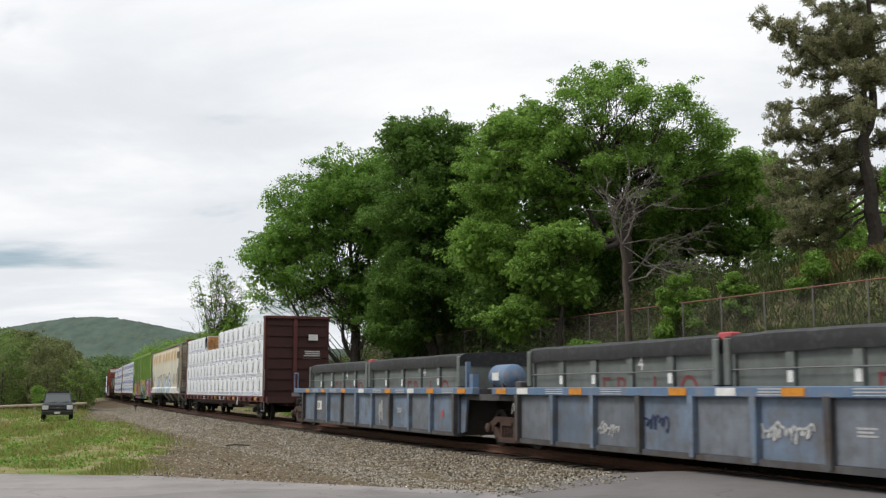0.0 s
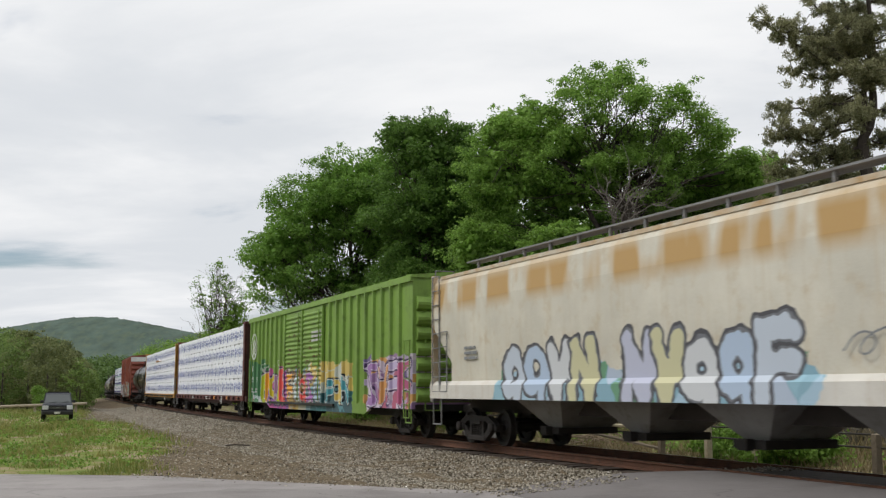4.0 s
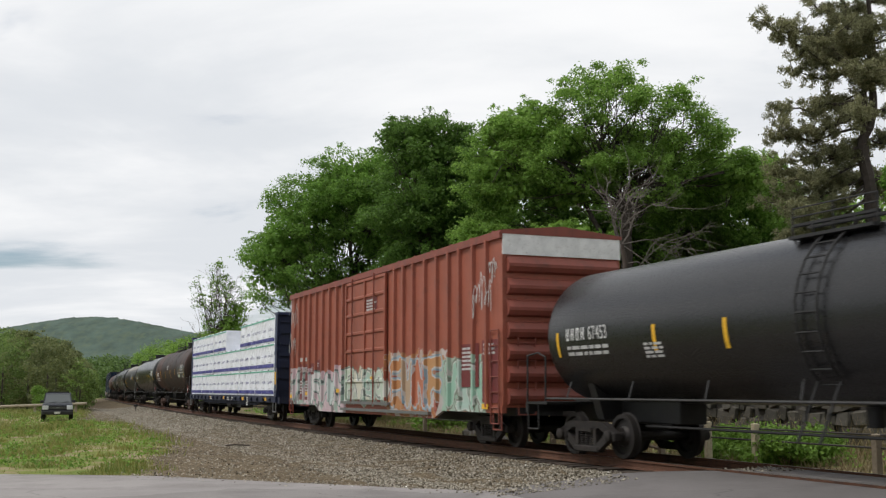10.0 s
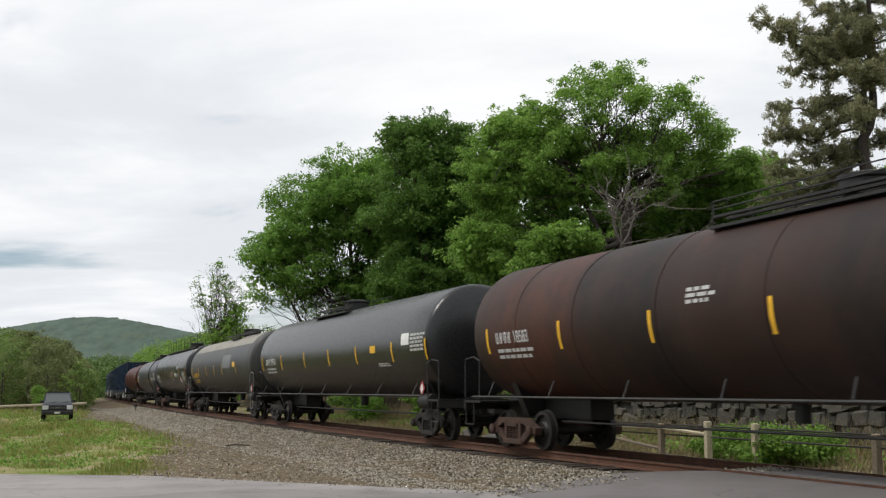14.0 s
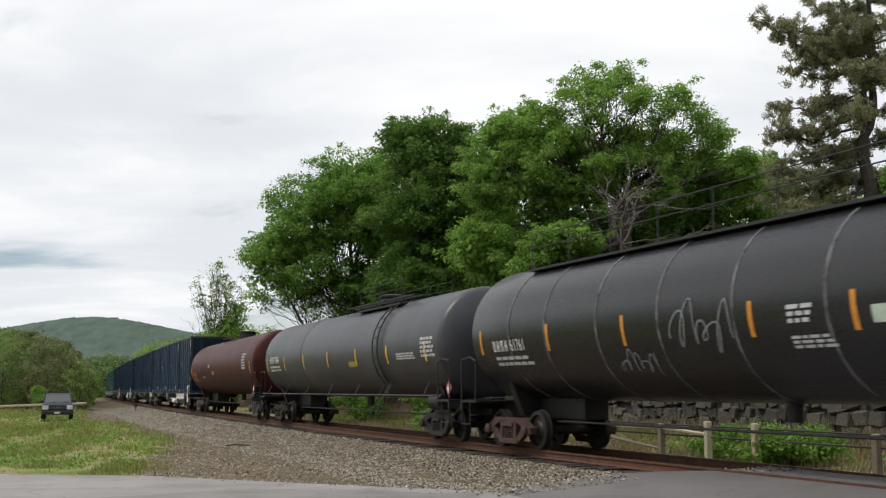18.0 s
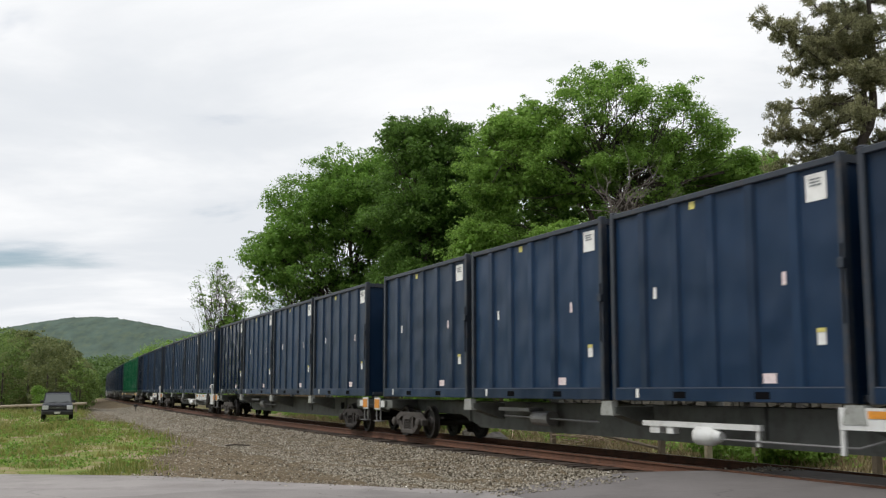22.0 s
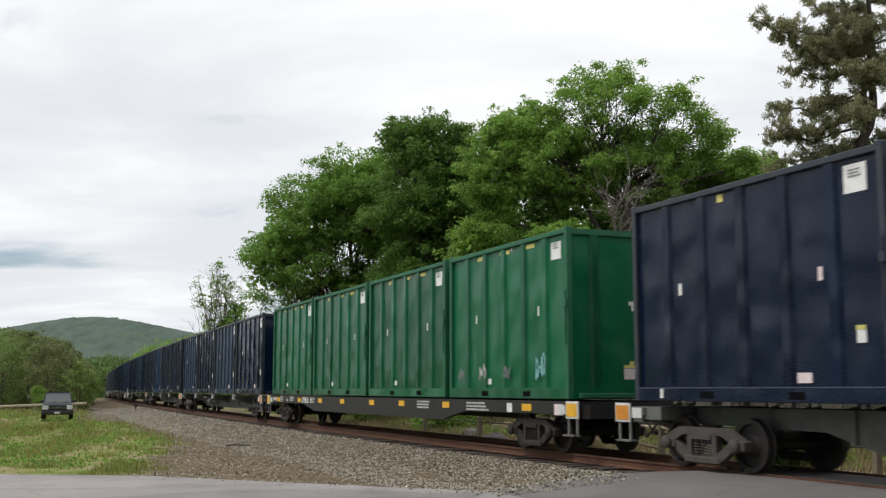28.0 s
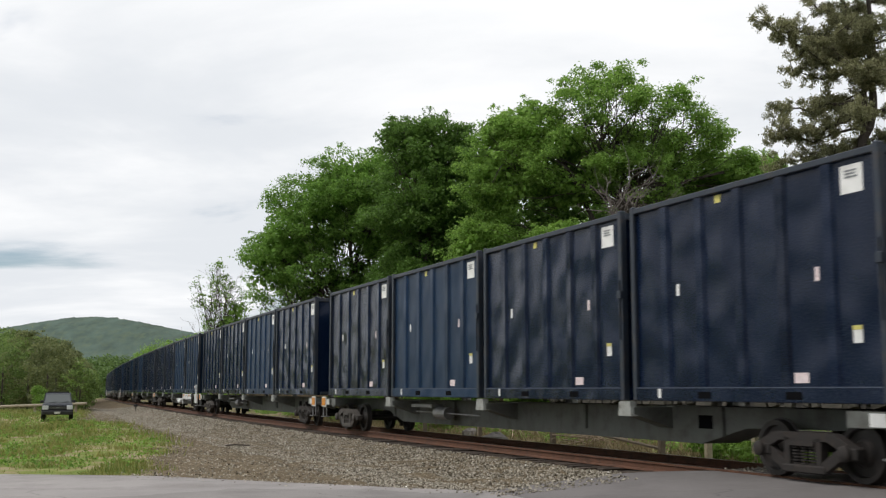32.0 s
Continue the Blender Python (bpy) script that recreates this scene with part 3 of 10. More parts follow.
    ln = rng.uniform(0.07, 0.14, n)[:, None]
    v = np.stack([c, c + u * ln * 0.5 + b * 0.017, c + u * ln, c + u * ln * 0.5 - b * 0.017], 1).reshape(-1, 3)
    part("needles", cloud_mesh("needles", v, np.arange(n * 4).reshape(-1, 4), LEAF_PINE), LEAF_PINE, t)


def ground_at(x, y):
    i = int(np.argmin((TX - x) ** 2 + (TY - y) ** 2))
    th = TH[i]
    dx, dy = x - TX[i], y - TY[i]
    s, d = TS[i] + dx * math.cos(th) + dy * math.sin(th), -dx * math.sin(th) + dy * math.cos(th)
    return float(ground_z(s, d))


def sd_of(x, y):
    i = int(np.argmin((TX - x) ** 2 + (TY - y) ** 2))
    return float(-(x - TX[i]) * math.sin(TH[i]) + (y - TY[i]) * math.cos(TH[i]))


def build_trees():
    def at(x, y):
        return (x, y, ground_at(x, y))
    tree("oak_tree", "broad dark green oak with an uneven crown beside the line", at(-5.2, 64), [(-0.16, 12.67, 3.37, 3.1), (-2.83, 11.13, 2.96, 3.19), (-4.9, 8.9, 2.1, 1.94), (2.38, 11.0, 3.7, 4.37), (-2.6, 8.3, 3.0, 1.5, 0.9), (-4.2, 7.0, 2.2, 1.0, 0.75), (-1.0, 6.4, 2.4, 1.3, 0.7), (1.6, 6.6, 2.6, 2.4), (3.2, 4.6, 2.4, 1.9)], 150000, 0.07, 11, trunk=0.36)
    tree("oak_tree", "tall dense dark green tree above the railway bank", at(-0.7, 58), [(0.12, 13.94, 2.83, 2.09), (-1.9, 15.0, 1.0, 0.86), (-0.49, 10.98, 3.2, 3.2), (1.65, 11.6, 2.44, 3.67), (0.28, 7.0, 3.63, 2.42), (-1.6, 4.6, 2.2, 1.5)], 135000, 0.068, 12, leaf=LEAF_SHADE, trunk=0.34)
    tree("maple_tree", "large spreading green tree with thin branches showing", at(8.2, 50), [(-0.59, 14.09, 2.79, 2.45, 0.8), (-4.32, 13.27, 1.81, 1.81), (2.05, 13.54, 2.44, 2.07, 0.8), (4.03, 13.14, 1.38, 1.46, 0.8), (-5.53, 10.98, 2.24, 2.64), (-2.5, 11.25, 2.91, 2.24), (-5.95, 7.6, 1.96, 1.96), (0.93, 10.9, 2.9, 1.7, 0.7), (-3.62, 7.0, 2.08, 1.9), (5.9, 11.25, 1.5, 1.2)], 170000, 0.062, 13, leaf=LEAF_MAPLE, trunk=0.33, clump=(0.36, 0.7))
    tree("understory_tree", "bright green young tree in front of the grove", at(5.0, 46), [(0.21, 7.51, 1.57, 0.96), (-0.77, 6.3, 1.44, 1.2), (0.42, 5.6, 1.2, 1.08), (-2.0, 4.3, 1.43, 1.0)], 40000, 0.06, 31, leaf=LEAF_LIGHT, trunk=0.12, clump=(0.3, 0.55))
    tree("maple_tree", "dark leafy tree behind the bare branches", at(14.7, 54), [(-1.43, 11.47, 3.13, 1.77), (-3.47, 9.45, 2.84, 2.27), (-0.09, 8.88, 2.83, 1.98), (-6.91, 7.45, 2.54, 1.98)], 95000, 0.066, 14, leaf=LEAF_MAPLE, trunk=0.24)
    tree("maple_tree", "round green tree at the end of the group", at(16.0, 55), [(0.44, 12.33, 1.08, 1.14), (-0.46, 11.18, 1.71, 1.42), (1.22, 10.31, 1.7, 1.7)], 30000, 0.07, 18, leaf=LEAF_MAPLE, trunk=0.2, clump=(0.3, 0.6))
    pine(at(15.0, 38), 15)
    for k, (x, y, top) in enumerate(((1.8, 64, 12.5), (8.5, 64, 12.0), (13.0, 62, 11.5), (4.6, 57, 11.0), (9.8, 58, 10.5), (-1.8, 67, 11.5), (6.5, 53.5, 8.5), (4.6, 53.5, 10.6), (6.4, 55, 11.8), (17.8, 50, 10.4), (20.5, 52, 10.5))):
        tree("understory_tree", "shaded leafy tree deep in the grove", at(x, y), [(0, top - 2.6, 3.0, 2.6), (-1.2, top - 5.2, 2.8, 2.3), (1.6, top - 5.6, 2.6, 2.3), (0.3, 4.4, 2.6, 1.8)], 26000, 0.10, 40 + k, leaf=LEAF_MAPLE if x > 8 else LEAF_SHADE, trunk=0.2, group="trees deep in the grove")
    young = tree("young_tree", "thin light green tree with bare twigs beside the line", at(-19.9, 95), [(0.6, 9.2, 1.3, 2.2, 0.9), (0.1, 11.4, 0.8, 1.6, 0.7), (1.8, 7.6, 1.4, 1.7, 1), (-0.5, 8.0, 1.0, 1.5, 0.7), (0.9, 6.0, 2.2, 1.6, 1), (-1.5, 9.6, 0.6, 2.0, 0.15), (2.2, 9.2, 0.8, 1.2, 0.5)], 7500, 0.085, 16, leaf=LEAF_LIGHT, trunk=0.13, clump=(0.25, 0.5))
    # bare twigs on its open side
    rng = np.random.default_rng(61)
    for ex, ez, k in ((-1.9, 8.6, 4), (-2.3, 7.2, 3), (-1.4, 10.3, 5), (-2.6, 5.9, 2), (0.4, 12.2, 6), (-0.9, 11.4, 6), (1.9, 11.0, 6), (2.9, 8.2, 4)):
        twigs = Shape()
        pts = limb(twigs, rng, (0.1, 0, k * 0.85), (ex, rng.normal() * 0.3, ez - young.location.z), 0.035, 0.01, 6, 0.1, 5)
        for j in range(9):
            p = pts[2 + int(rng.integers(0, 5))]
            limb(twigs, rng, p, p + Vector((rng.normal() * 0.4 + ex * 0.12, rng.normal() * 0.3, rng.uniform(0.2, 0.8))), 0.013, 0.006, 3, 0.2, 4)
        part("bare_branch", twigs, BARK_GREY, young)


def dead_tree(x, y, seed):
    """A bare tree: one brown trunk, limbs that sweep up and out to the open side, fine tangled twigs."""
    rng = np.random.default_rng(seed)
    base = (x, y, ground_at(x, y))
    t = thing("dead_tree", "grey-brown leafless tree with tangled bare branches", "tree", at=Matrix.Translation(base))
    z0 = base[2]
    wood = Shape()
    stem = limb(wood, rng, (0.25, 0, -0.5), (-0.06, 0, 6.7 - z0), 0.16, 0.09, 7, 0.03, 9)
    part("trunk", wood, surface("dead_trunk", (0.085, 0.064, 0.052), 0.95, dirt=(0.045, 0.035, 0.03), dirty=0.5, scale=2, bump=0.8, fine=14), t, "brown weathered trunk", smooth=True)
    fork = stem[-1]
    ends = [(0.0, 10.6), (-0.5, 9.4), (-1.3, 8.9), (0.9, 9.2), (1.5, 8.2), (2.6, 7.2), (3.7, 5.9), (2.9, 6.4), (-1.0, 7.9), (3.9, 6.6), (0.4, 8.6), (3.1, 5.1)]
    for k, (ex, ez) in enumerate(ends):
        br = Shape()
        a = stem[4 + k % 4] if ez < 7.5 else fork
        pts = limb(br, rng, a, (ex, rng.normal() * 0.5, ez - z0), 0.034 if k < 6 else 0.024, 0.007, 8, 0.16, 6)
        limb_part = part("branch", br, BARK_GREY, t)
        for j in range(6):
            i = int(rng.integers(2, 8))
            p, run = pts[i], pts[i] - pts[i - 1]
            run.normalize()
            q = p + (run * 0.9 + Vector((rng.normal() * 0.55 + 0.15, rng.normal() * 0.4, rng.normal() * 0.3 - 0.1))) * rng.uniform(0.5, 1.4)
            tw = Shape()
            sub = limb(tw, rng, p, q, 0.017, 0.005, 5, 0.25, 5)
            for m in range(3):
                c = sub[1 + int(rng.random() * 4)]
                limb(tw, rng, c, c + Vector(rng.normal(size=3)) * 0.25 + (q - p) * 0.25, 0.008, 0.004, 3, 0.25, 4)
            part("twig", tw, BARK_GREY, limb_part)


def shrub(x, y, r, h, count, size, seed, label, leaf=None):
    rng = np.random.default_rng(seed)
    t = thing("shrub", label, "shrub", "shrubs along the bank", at=Matrix.Translation((x, y, ground_at(x, y))))
    stems = Shape()
    cs, rs = [], []
    for k in range(int(10 + 8 * r)):
        u = rng.normal(size=3)
        u /= np.linalg.norm(u)
        q = rng.random() ** 0.5
        c = np.array([u[0] * r * q, u[1] * r * q, h * 0.5 + u[2] * h * 0.45 * q])
        cs.append(c)
        rs.append(rng.uniform(0.22, 0.42) * min(1.6, r))
        if k % 2 == 0:
            limb(stems, rng, (rng.normal() * 0.1, rng.normal() * 0.1, -0.1), c, 0.025, 0.008, 3, 0.2)
    part("stems", stems, BARK, t)
    v, f = leaves(rng, cs, rs, count, size)
    part("leaves", cloud_mesh("leaves", v, f, leaf or LEAF), leaf or LEAF, t)


def build_shrubs():
    for k, (x, y, r, h, n, lf) in enumerate([(8.5, 39.3, 1.0, 3.0, 9000, LEAF_LIGHT), (10.3, 38.0, 0.65, 2.4, 4200, LEAF_LIGHT), (13.6, 34.5, 0.5, 1.2, 2600, LEAF_LIGHT), (15.2, 35.0, 1.0, 3.6, 6000, LEAF), (-0.6, 50.5, 1.2, 2.2, 5500, LEAF_LIGHT), (1.4, 48.5, 1.4, 2.6, 7000, LEAF), (3.6, 44.5, 1.1, 1.9, 6000, LEAF_LIGHT), (12.2, 36.0, 0.8, 1.6, 3500, LEAF_LIGHT), (-4.2, 57, 1.6, 2.6, 7000, LEAF), (5.6, 42.6, 0.9, 1.7, 4500, LEAF), (-31.2, 86, 1.1, 2.3, 6000, LEAF_LIGHT)]):
        shrub(x, y, r, h, n, 0.06, 200 + k, "leafy light green shrub on the bank" if lf is LEAF_LIGHT else "dark green shrub under the trees", lf)
    # the bush behind the wooden fence, and weeds along the foot of the bank
    x, y, _ = on_track(-7.9, -5.6)
    shrub(float(x), float(y), 1.3, 0.85, 9000, 0.05, 230, "low bright green bush behind the wooden fence", LEAF_LIGHT)
    x, y, _ = on_track(-5.6, -5.5)
    shrub(float(x), float(y), 0.95, 0.7, 5500, 0.05, 231, "low bright green bush behind the wooden fence", LEAF_LIGHT)
    x, y, _ = on_track(15, -6.0)
    shrub(float(x), float(y), 1.6, 0.8, 5000, 0.07, 232, "low weeds behind the track", LEAF_LIGHT)
    rng = np.random.default_rng(77)
    n = 3400
    s, d = rng.uniform(-14, 60, n), -rng.uniform(9.6, 26, n)
    keep = (s > 9) | (rng.random(n) < 0.12)
    s, d = s[keep], d[keep]
    X, Y, _ = on_track(s, d)
    c = np.stack([X, Y, ground_z(s, d) + rng.uniform(0.05, 0.9, len(s)) ** 1.3], 1)
    v, f = leaves(rng, c, rng.uniform(0.2, 0.55, len(s)), 60000, 0.075)
    tagged(new("undergrowth", cloud_mesh("undergrowth", v, f, LEAF_IVY_SHADE)), "dark ivy and undergrowth covering the bank", "undergrowth", kind="stuff")
    # dry stems and weeds in front of the stone wall
    n = 15000
    s, d = rng.uniform(-14, 40, n), -rng.uniform(4.7, 8.9, n)
    X, Y, _ = on_track(s, d)
    h = rng.uniform(0.12, 0.42, n) * (1 + 1.6 * (d < -7.2))
    a, lean = rng.uniform(0, 6.3, n), rng.normal(0, 0.45, (n, 2)) * h[:, None]
    Z = ground_z(s, d) - 0.02
    dx, dy = np.cos(a) * 0.014, np.sin(a) * 0.014
    v = np.stack([np.stack([X - dx, Y - dy, Z], -1), np.stack([X + dx, Y + dy, Z], -1), np.stack([X + lean[:, 0], Y + lean[:, 1], Z + h], -1)], 1).reshape(-1, 3)
    tagged(new("dry_grass", cloud_mesh("dry_grass", v, np.arange(len(v)).reshape(-1, 3), leaf_material("dry_stems", (0.13, 0.115, 0.05), (0.34, 0.27, 0.15), 0.3))), "dry tan grass between the track and the stone wall", "grass", kind="stuff")
    # rough grass on the open slope behind the wire fence, bleached along its crest
    n = 46000
    s, d = rng.uniform(-14, 11, n), -rng.uniform(9.7, 21, n)
    X, Y, _ = on_track(s, d)
    h = rng.uniform(0.12, 0.4, n)
    a, lean = rng.uniform(0, 6.3, n), rng.normal(0, 0.4, (n, 2)) * h[:, None]
    Z = ground_z(s, d) - 0.02
    dx, dy = np.cos(a) * 0.03, np.sin(a) * 0.03
    v = np.stack([np.stack([X - dx, Y - dy, Z], -1), np.stack([X + dx, Y + dy, Z], -1), np.stack([X + lean[:, 0], Y + lean[:, 1], Z + h], -1)], 1)
    crest = (d < -14.2 + 0.5 * np.sin(s * 1.7)) & (s > -1.2) & (s < 3.0) & (rng.random(n) < 0.8)
    # slope greens set low: shade from the trees overhead is in the colour
    for sel, lo, hi, label in ((~crest, (0.034, 0.056, 0.014), (0.092, 0.125, 0.036), "rough green grass on the slope behind the fence"), (crest, (0.14, 0.12, 0.045), (0.32, 0.26, 0.10), "bleached straw-coloured grass along the crest")):
        m = leaf_material("slope_grass" if lo[1] < 0.1 else "straw_grass", lo, hi, 0.3)
        q = v[sel].reshape(-1, 3)
        tagged(new("slope_grass", cloud_mesh("slope_grass", q, np.arange(len(q)).reshape(-1, 3), m)), label, "grass", kind="stuff")
    n = 520
    s, d = rng.uniform(-13, 60, n), -rng.uniform(5.4, 9.0, n)
    X, Y, _ = on_track(s, d)
    c = np.stack([X, Y, ground_z(s, d) + 0.12], 1)
    v, f = leaves(rng, c, rng.uniform(0.15, 0.36, n), 16000, 0.055)
    tagged(new("weeds", cloud_mesh("weeds", v, f, LEAF_LIGHT)), "green weeds at the foot of the stone wall", "weeds", kind="stuff")


def wood_clumps(rng, places, leaf_count, size, name, label, leaf):
    """A wood far off: rounded crowns as clumps of leaves over stems. places: x, y, foot, top."""
    cs, rs, stems = [], [], Shape()
    for x, y, z0, z1 in places:
        h = z1 - z0
        for k in range(56):
            u = rng.normal(size=3)
            u /= np.linalg.norm(u)
            u *= rng.choice((1.0, 0.75), p=(0.75, 0.25))
            cs.append((x + u[0] * h * 0.30, y + u[1] * h * 0.30, z0 + h * 0.5 + u[2] * h * 0.44))
            rs.append(h * rng.uniform(0.06, 0.11))
        stems.rod((x, y, z0 - 1), (x, y, z0 + h * 0.5), 0.007 * h + 0.03, 5)
    v, f = leaves(rng, cs, rs, leaf_count, size, 0.65, 0.9, 0.6, 0.35)
    ob = thing(name, label, "woods", kind="stuff")
    part("crowns", cloud_mesh(name, v, f, leaf), leaf, ob)
    part("stems", stems, BARK, ob)


def build_woods():
    rng = np.random.default_rng(5)
    left = []
    for _ in range(120):
        y = rng.uniform(92, 185)
        x = -y * rng.uniform(0.325, 0.47)
        px = -x / y
        rise = np.interp(px, [0.318, 0.33, 0.355, 0.375, 0.41], [0.014, 0.032, 0.050, 0.056, 0.060]) * rng.uniform(0.7, 1.0)
        left.append((x, y, ground_at(x, y), EYE + y * rise))
    # the olive trees stand together at the near corner of the wood
    left.sort(key=lambda q: abs(-q[0] / q[1] - 0.352) + rng.normal() * 0.018, reverse=True)
    wood_clumps(rng, left[:40], 150000, 0.115, "left_wood", "edge of a dark green deciduous wood beyond the grass", leaf_material("wood_edge_leaves", (0.075, 0.125, 0.036), (0.19, 0.27, 0.08), 0.48))
    wood_clumps(rng, left[40:75], 140000, 0.115, "fresh_wood", "fresh green trees in the edge of the wood", leaf_material("fresh_leaves", (0.095, 0.155, 0.04), (0.225, 0.32, 0.085), 0.48))
    wood_clumps(rng, left[75:], 170000, 0.115, "brown_wood", "olive-brown trees mixed into the edge of the wood", leaf_material("olive_leaves", (0.092, 0.118, 0.046), (0.2, 0.225, 0.088), 0.48))
    right = []
    for _ in range(110):
        y = rng.uniform(105, 330)
        px = rng.uniform(0.16, 0.30)
        x = -y * px
        rise = np.interp(px, [0.16, 0.21, 0.25, 0.29, 0.31], [0.062, 0.058, 0.050, 0.034, 0.018]) * rng.uniform(0.7, 1.0)
        i = int(np.argmin((TX - x) ** 2 + (TY - y) ** 2))
        d = -(x - TX[i]) * math.sin(TH[i]) + (y - TY[i]) * math.cos(TH[i])
        if d < -7:
            right.append((x, y, ground_at(x, y), EYE + y * rise))
    wood_clumps(rng, right, 130000, 0.2, "right_wood", "sunlit light green wood along the line", LEAF_LIGHT)
    far = []
    for _ in range(90):
        y = rng.uniform(380, 640)
        x = -y * rng.uniform(0.24, 0.36)
        far.append((x, y, ground_at(x, y) - 2, EYE + y * rng.uniform(0.018, 0.034)))
    wood_clumps(rng, far, 50000, 0.6, "valley_wood", "distant dark green woods in the valley", LEAF_FAR)
    # unseen wood added behind the viewer closes that side and holds back low sky
    ring = []
    for _ in range(90):
        a = math.radians(rng.uniform(118, 336))
        r = rng.uniform(44, 62)
        x, y = r * math.cos(a), r * math.sin(a)
        if abs(sd_of(x, y)) > 14:
            ring.append((x, y, -1.0, rng.uniform(6.5, 9)))
    # taller unseen trees, also added, flank the line past the viewer to darken tank heads
    for _ in range(60):
        a = math.radians(rng.uniform(262, 352))
        r = rng.uniform(24, 34)
        x, y = 6 + r * math.cos(a), 4 + r * math.sin(a)
        if 7.5 < abs(sd_of(x, y)) and len(ring) < 120:
            ring.append((x, y, -1.0, rng.uniform(13, 18)))
    wood_clumps(rng, ring, 46000, 0.6, "roadside_wood", "unseen green wood added behind the viewer to block low sky", LEAF)
    # the wooded hill on the horizon
    xs, ys = np.linspace(-1100, 200, 300), np.linspace(1180, 1640, 100)
    X, Y = np.meshgrid(xs, ys, indexing="ij")
    across = np.exp(-((Y - 1500) / 260.0) ** 2)
    ridge = 67 + 39 * np.exp(-((X + 480) / 150.0) ** 2) - 24 * np.clip((-X - 640) / 300, 0, 1) - 20 * np.clip((X + 250) / 400, 0, 1)
    Z = ridge * across - 6 + rng.normal(0, 0.55, X.shape) + 1.2 * np.sin(X / 31.0 + Y / 80.0) * np.cos(Y / 27.0) * across
    n, m = X.shape
    i = np.arange(n * m).reshape(n, m)
    f = np.stack([i[:-1, :-1], i[1:, :-1], i[1:, 1:], i[:-1, 1:]], -1).reshape(-1, 4)
    # pale bluish greens put the haze of distance into the base colour
    mat = surface("hazed_far_forest", (0.075, 0.106, 0.088), 0.95, dirt=(0.112, 0.14, 0.09), dirty=0.5, scale=0.045, bump=0.9, fine=0.3, vary=0.32, spec=0.1)
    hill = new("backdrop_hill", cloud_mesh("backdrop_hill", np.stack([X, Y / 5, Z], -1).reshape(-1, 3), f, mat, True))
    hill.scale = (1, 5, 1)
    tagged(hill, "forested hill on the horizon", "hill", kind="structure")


build_trees()
dead_tree(6.77, 40.5, 19)
build_shrubs()
build_woods()

# ---- the train: things that move along the line ----
KEYED = []


def moving(ob, place):
    """Notes a thing that runs on the line, at its place along the train."""
    KEYED.append((ob, place))
    return ob


IRON = surface("truck_iron", (0.024, 0.0205, 0.019), 0.8, 0.2, dirt=(0.045, 0.032, 0.025), dirty=0.45, scale=3, bump=0.3)
IRON_RED = surface("rusty_truck_iron", (0.075, 0.042, 0.031), 0.85, 0.2, dirt=(0.05, 0.035, 0.03), dirty=0.5, scale=3, bump=0.3)
IRON_PALE = surface("dusty_truck_iron", (0.065, 0.058, 0.053), 0.85, 0.1, dirt=(0.06, 0.05, 0.04), dirty=0.5, scale=3, bump=0.3)
WHEEL = surface("wheel_steel", (0.024, 0.021, 0.02), 0.6, 0.3, dirt=(0.05, 0.036, 0.028), dirty=0.35, scale=4)
BLACK = surface("black_steel", (0.012, 0.0115, 0.0115), 0.6, 0.0, dirt=(0.028, 0.024, 0.02), dirty=0.35, scale=2)
GALV = surface("galvanised_steel", (0.22, 0.22, 0.22), 0.5, 0.6, dirt=(0.14, 0.10, 0.07), dirty=0.3, scale=3)
YELLOW = surface("reflector_yellow", (0.75, 0.42, 0.02), 0.5, dirt=(0.3, 0.2, 0.05), dirty=0.25, scale=5)
ORANGE = surface("reflector_orange", (0.62, 0.24, 0.02), 0.5, dirt=(0.2, 0.12, 0.05), dirty=0.4, scale=5)
WHITE = surface("white_paint", (0.74, 0.74, 0.72), 0.6, dirt=(0.35, 0.32, 0.28), dirty=0.25, scale=4)
STENCIL = surface("stencil_white", (0.50, 0.50, 0.49), 0.7, dirt=(0.2, 0.2, 0.2), dirty=0.35, scale=8)
REDP = surface("red_sign", (0.45, 0.08, 0.09), 0.6, dirt=(0.2, 0.04, 0.04), dirty=0.2, scale=6)
GREYP = surface("grey_patch", (0.20, 0.21, 0.22), 0.6, dirt=(0.08, 0.08, 0.08), dirty=0.3, scale=4)

_m = {}


def cached(key, make):
    if key not in _m:
        _m[key] = make()
    return _m[key]


def wheelset_mesh():
    sh = Shape()
    prof = [(0.80, 0.09), (0.80, 0.16), (0.75, 0.20), (0.745, 0.32), (0.805, 0.34), (0.805, 0.415), (0.69, 0.425), (0.682, 0.45), (0.665, 0.45), (0.66, 0.34), (0.715, 0.31), (0.72, 0.20), (0.66, 0.16), (0.66, 0.09)]
    for sg in (1, -1):
        sh.lathe([(a * sg, r) for a, r in prof], 28, "y")
    sh.rod((0, -1.02, 0), (0, 1.02, 0), 0.085, 12)
    return sh.mesh("wheelset", True)


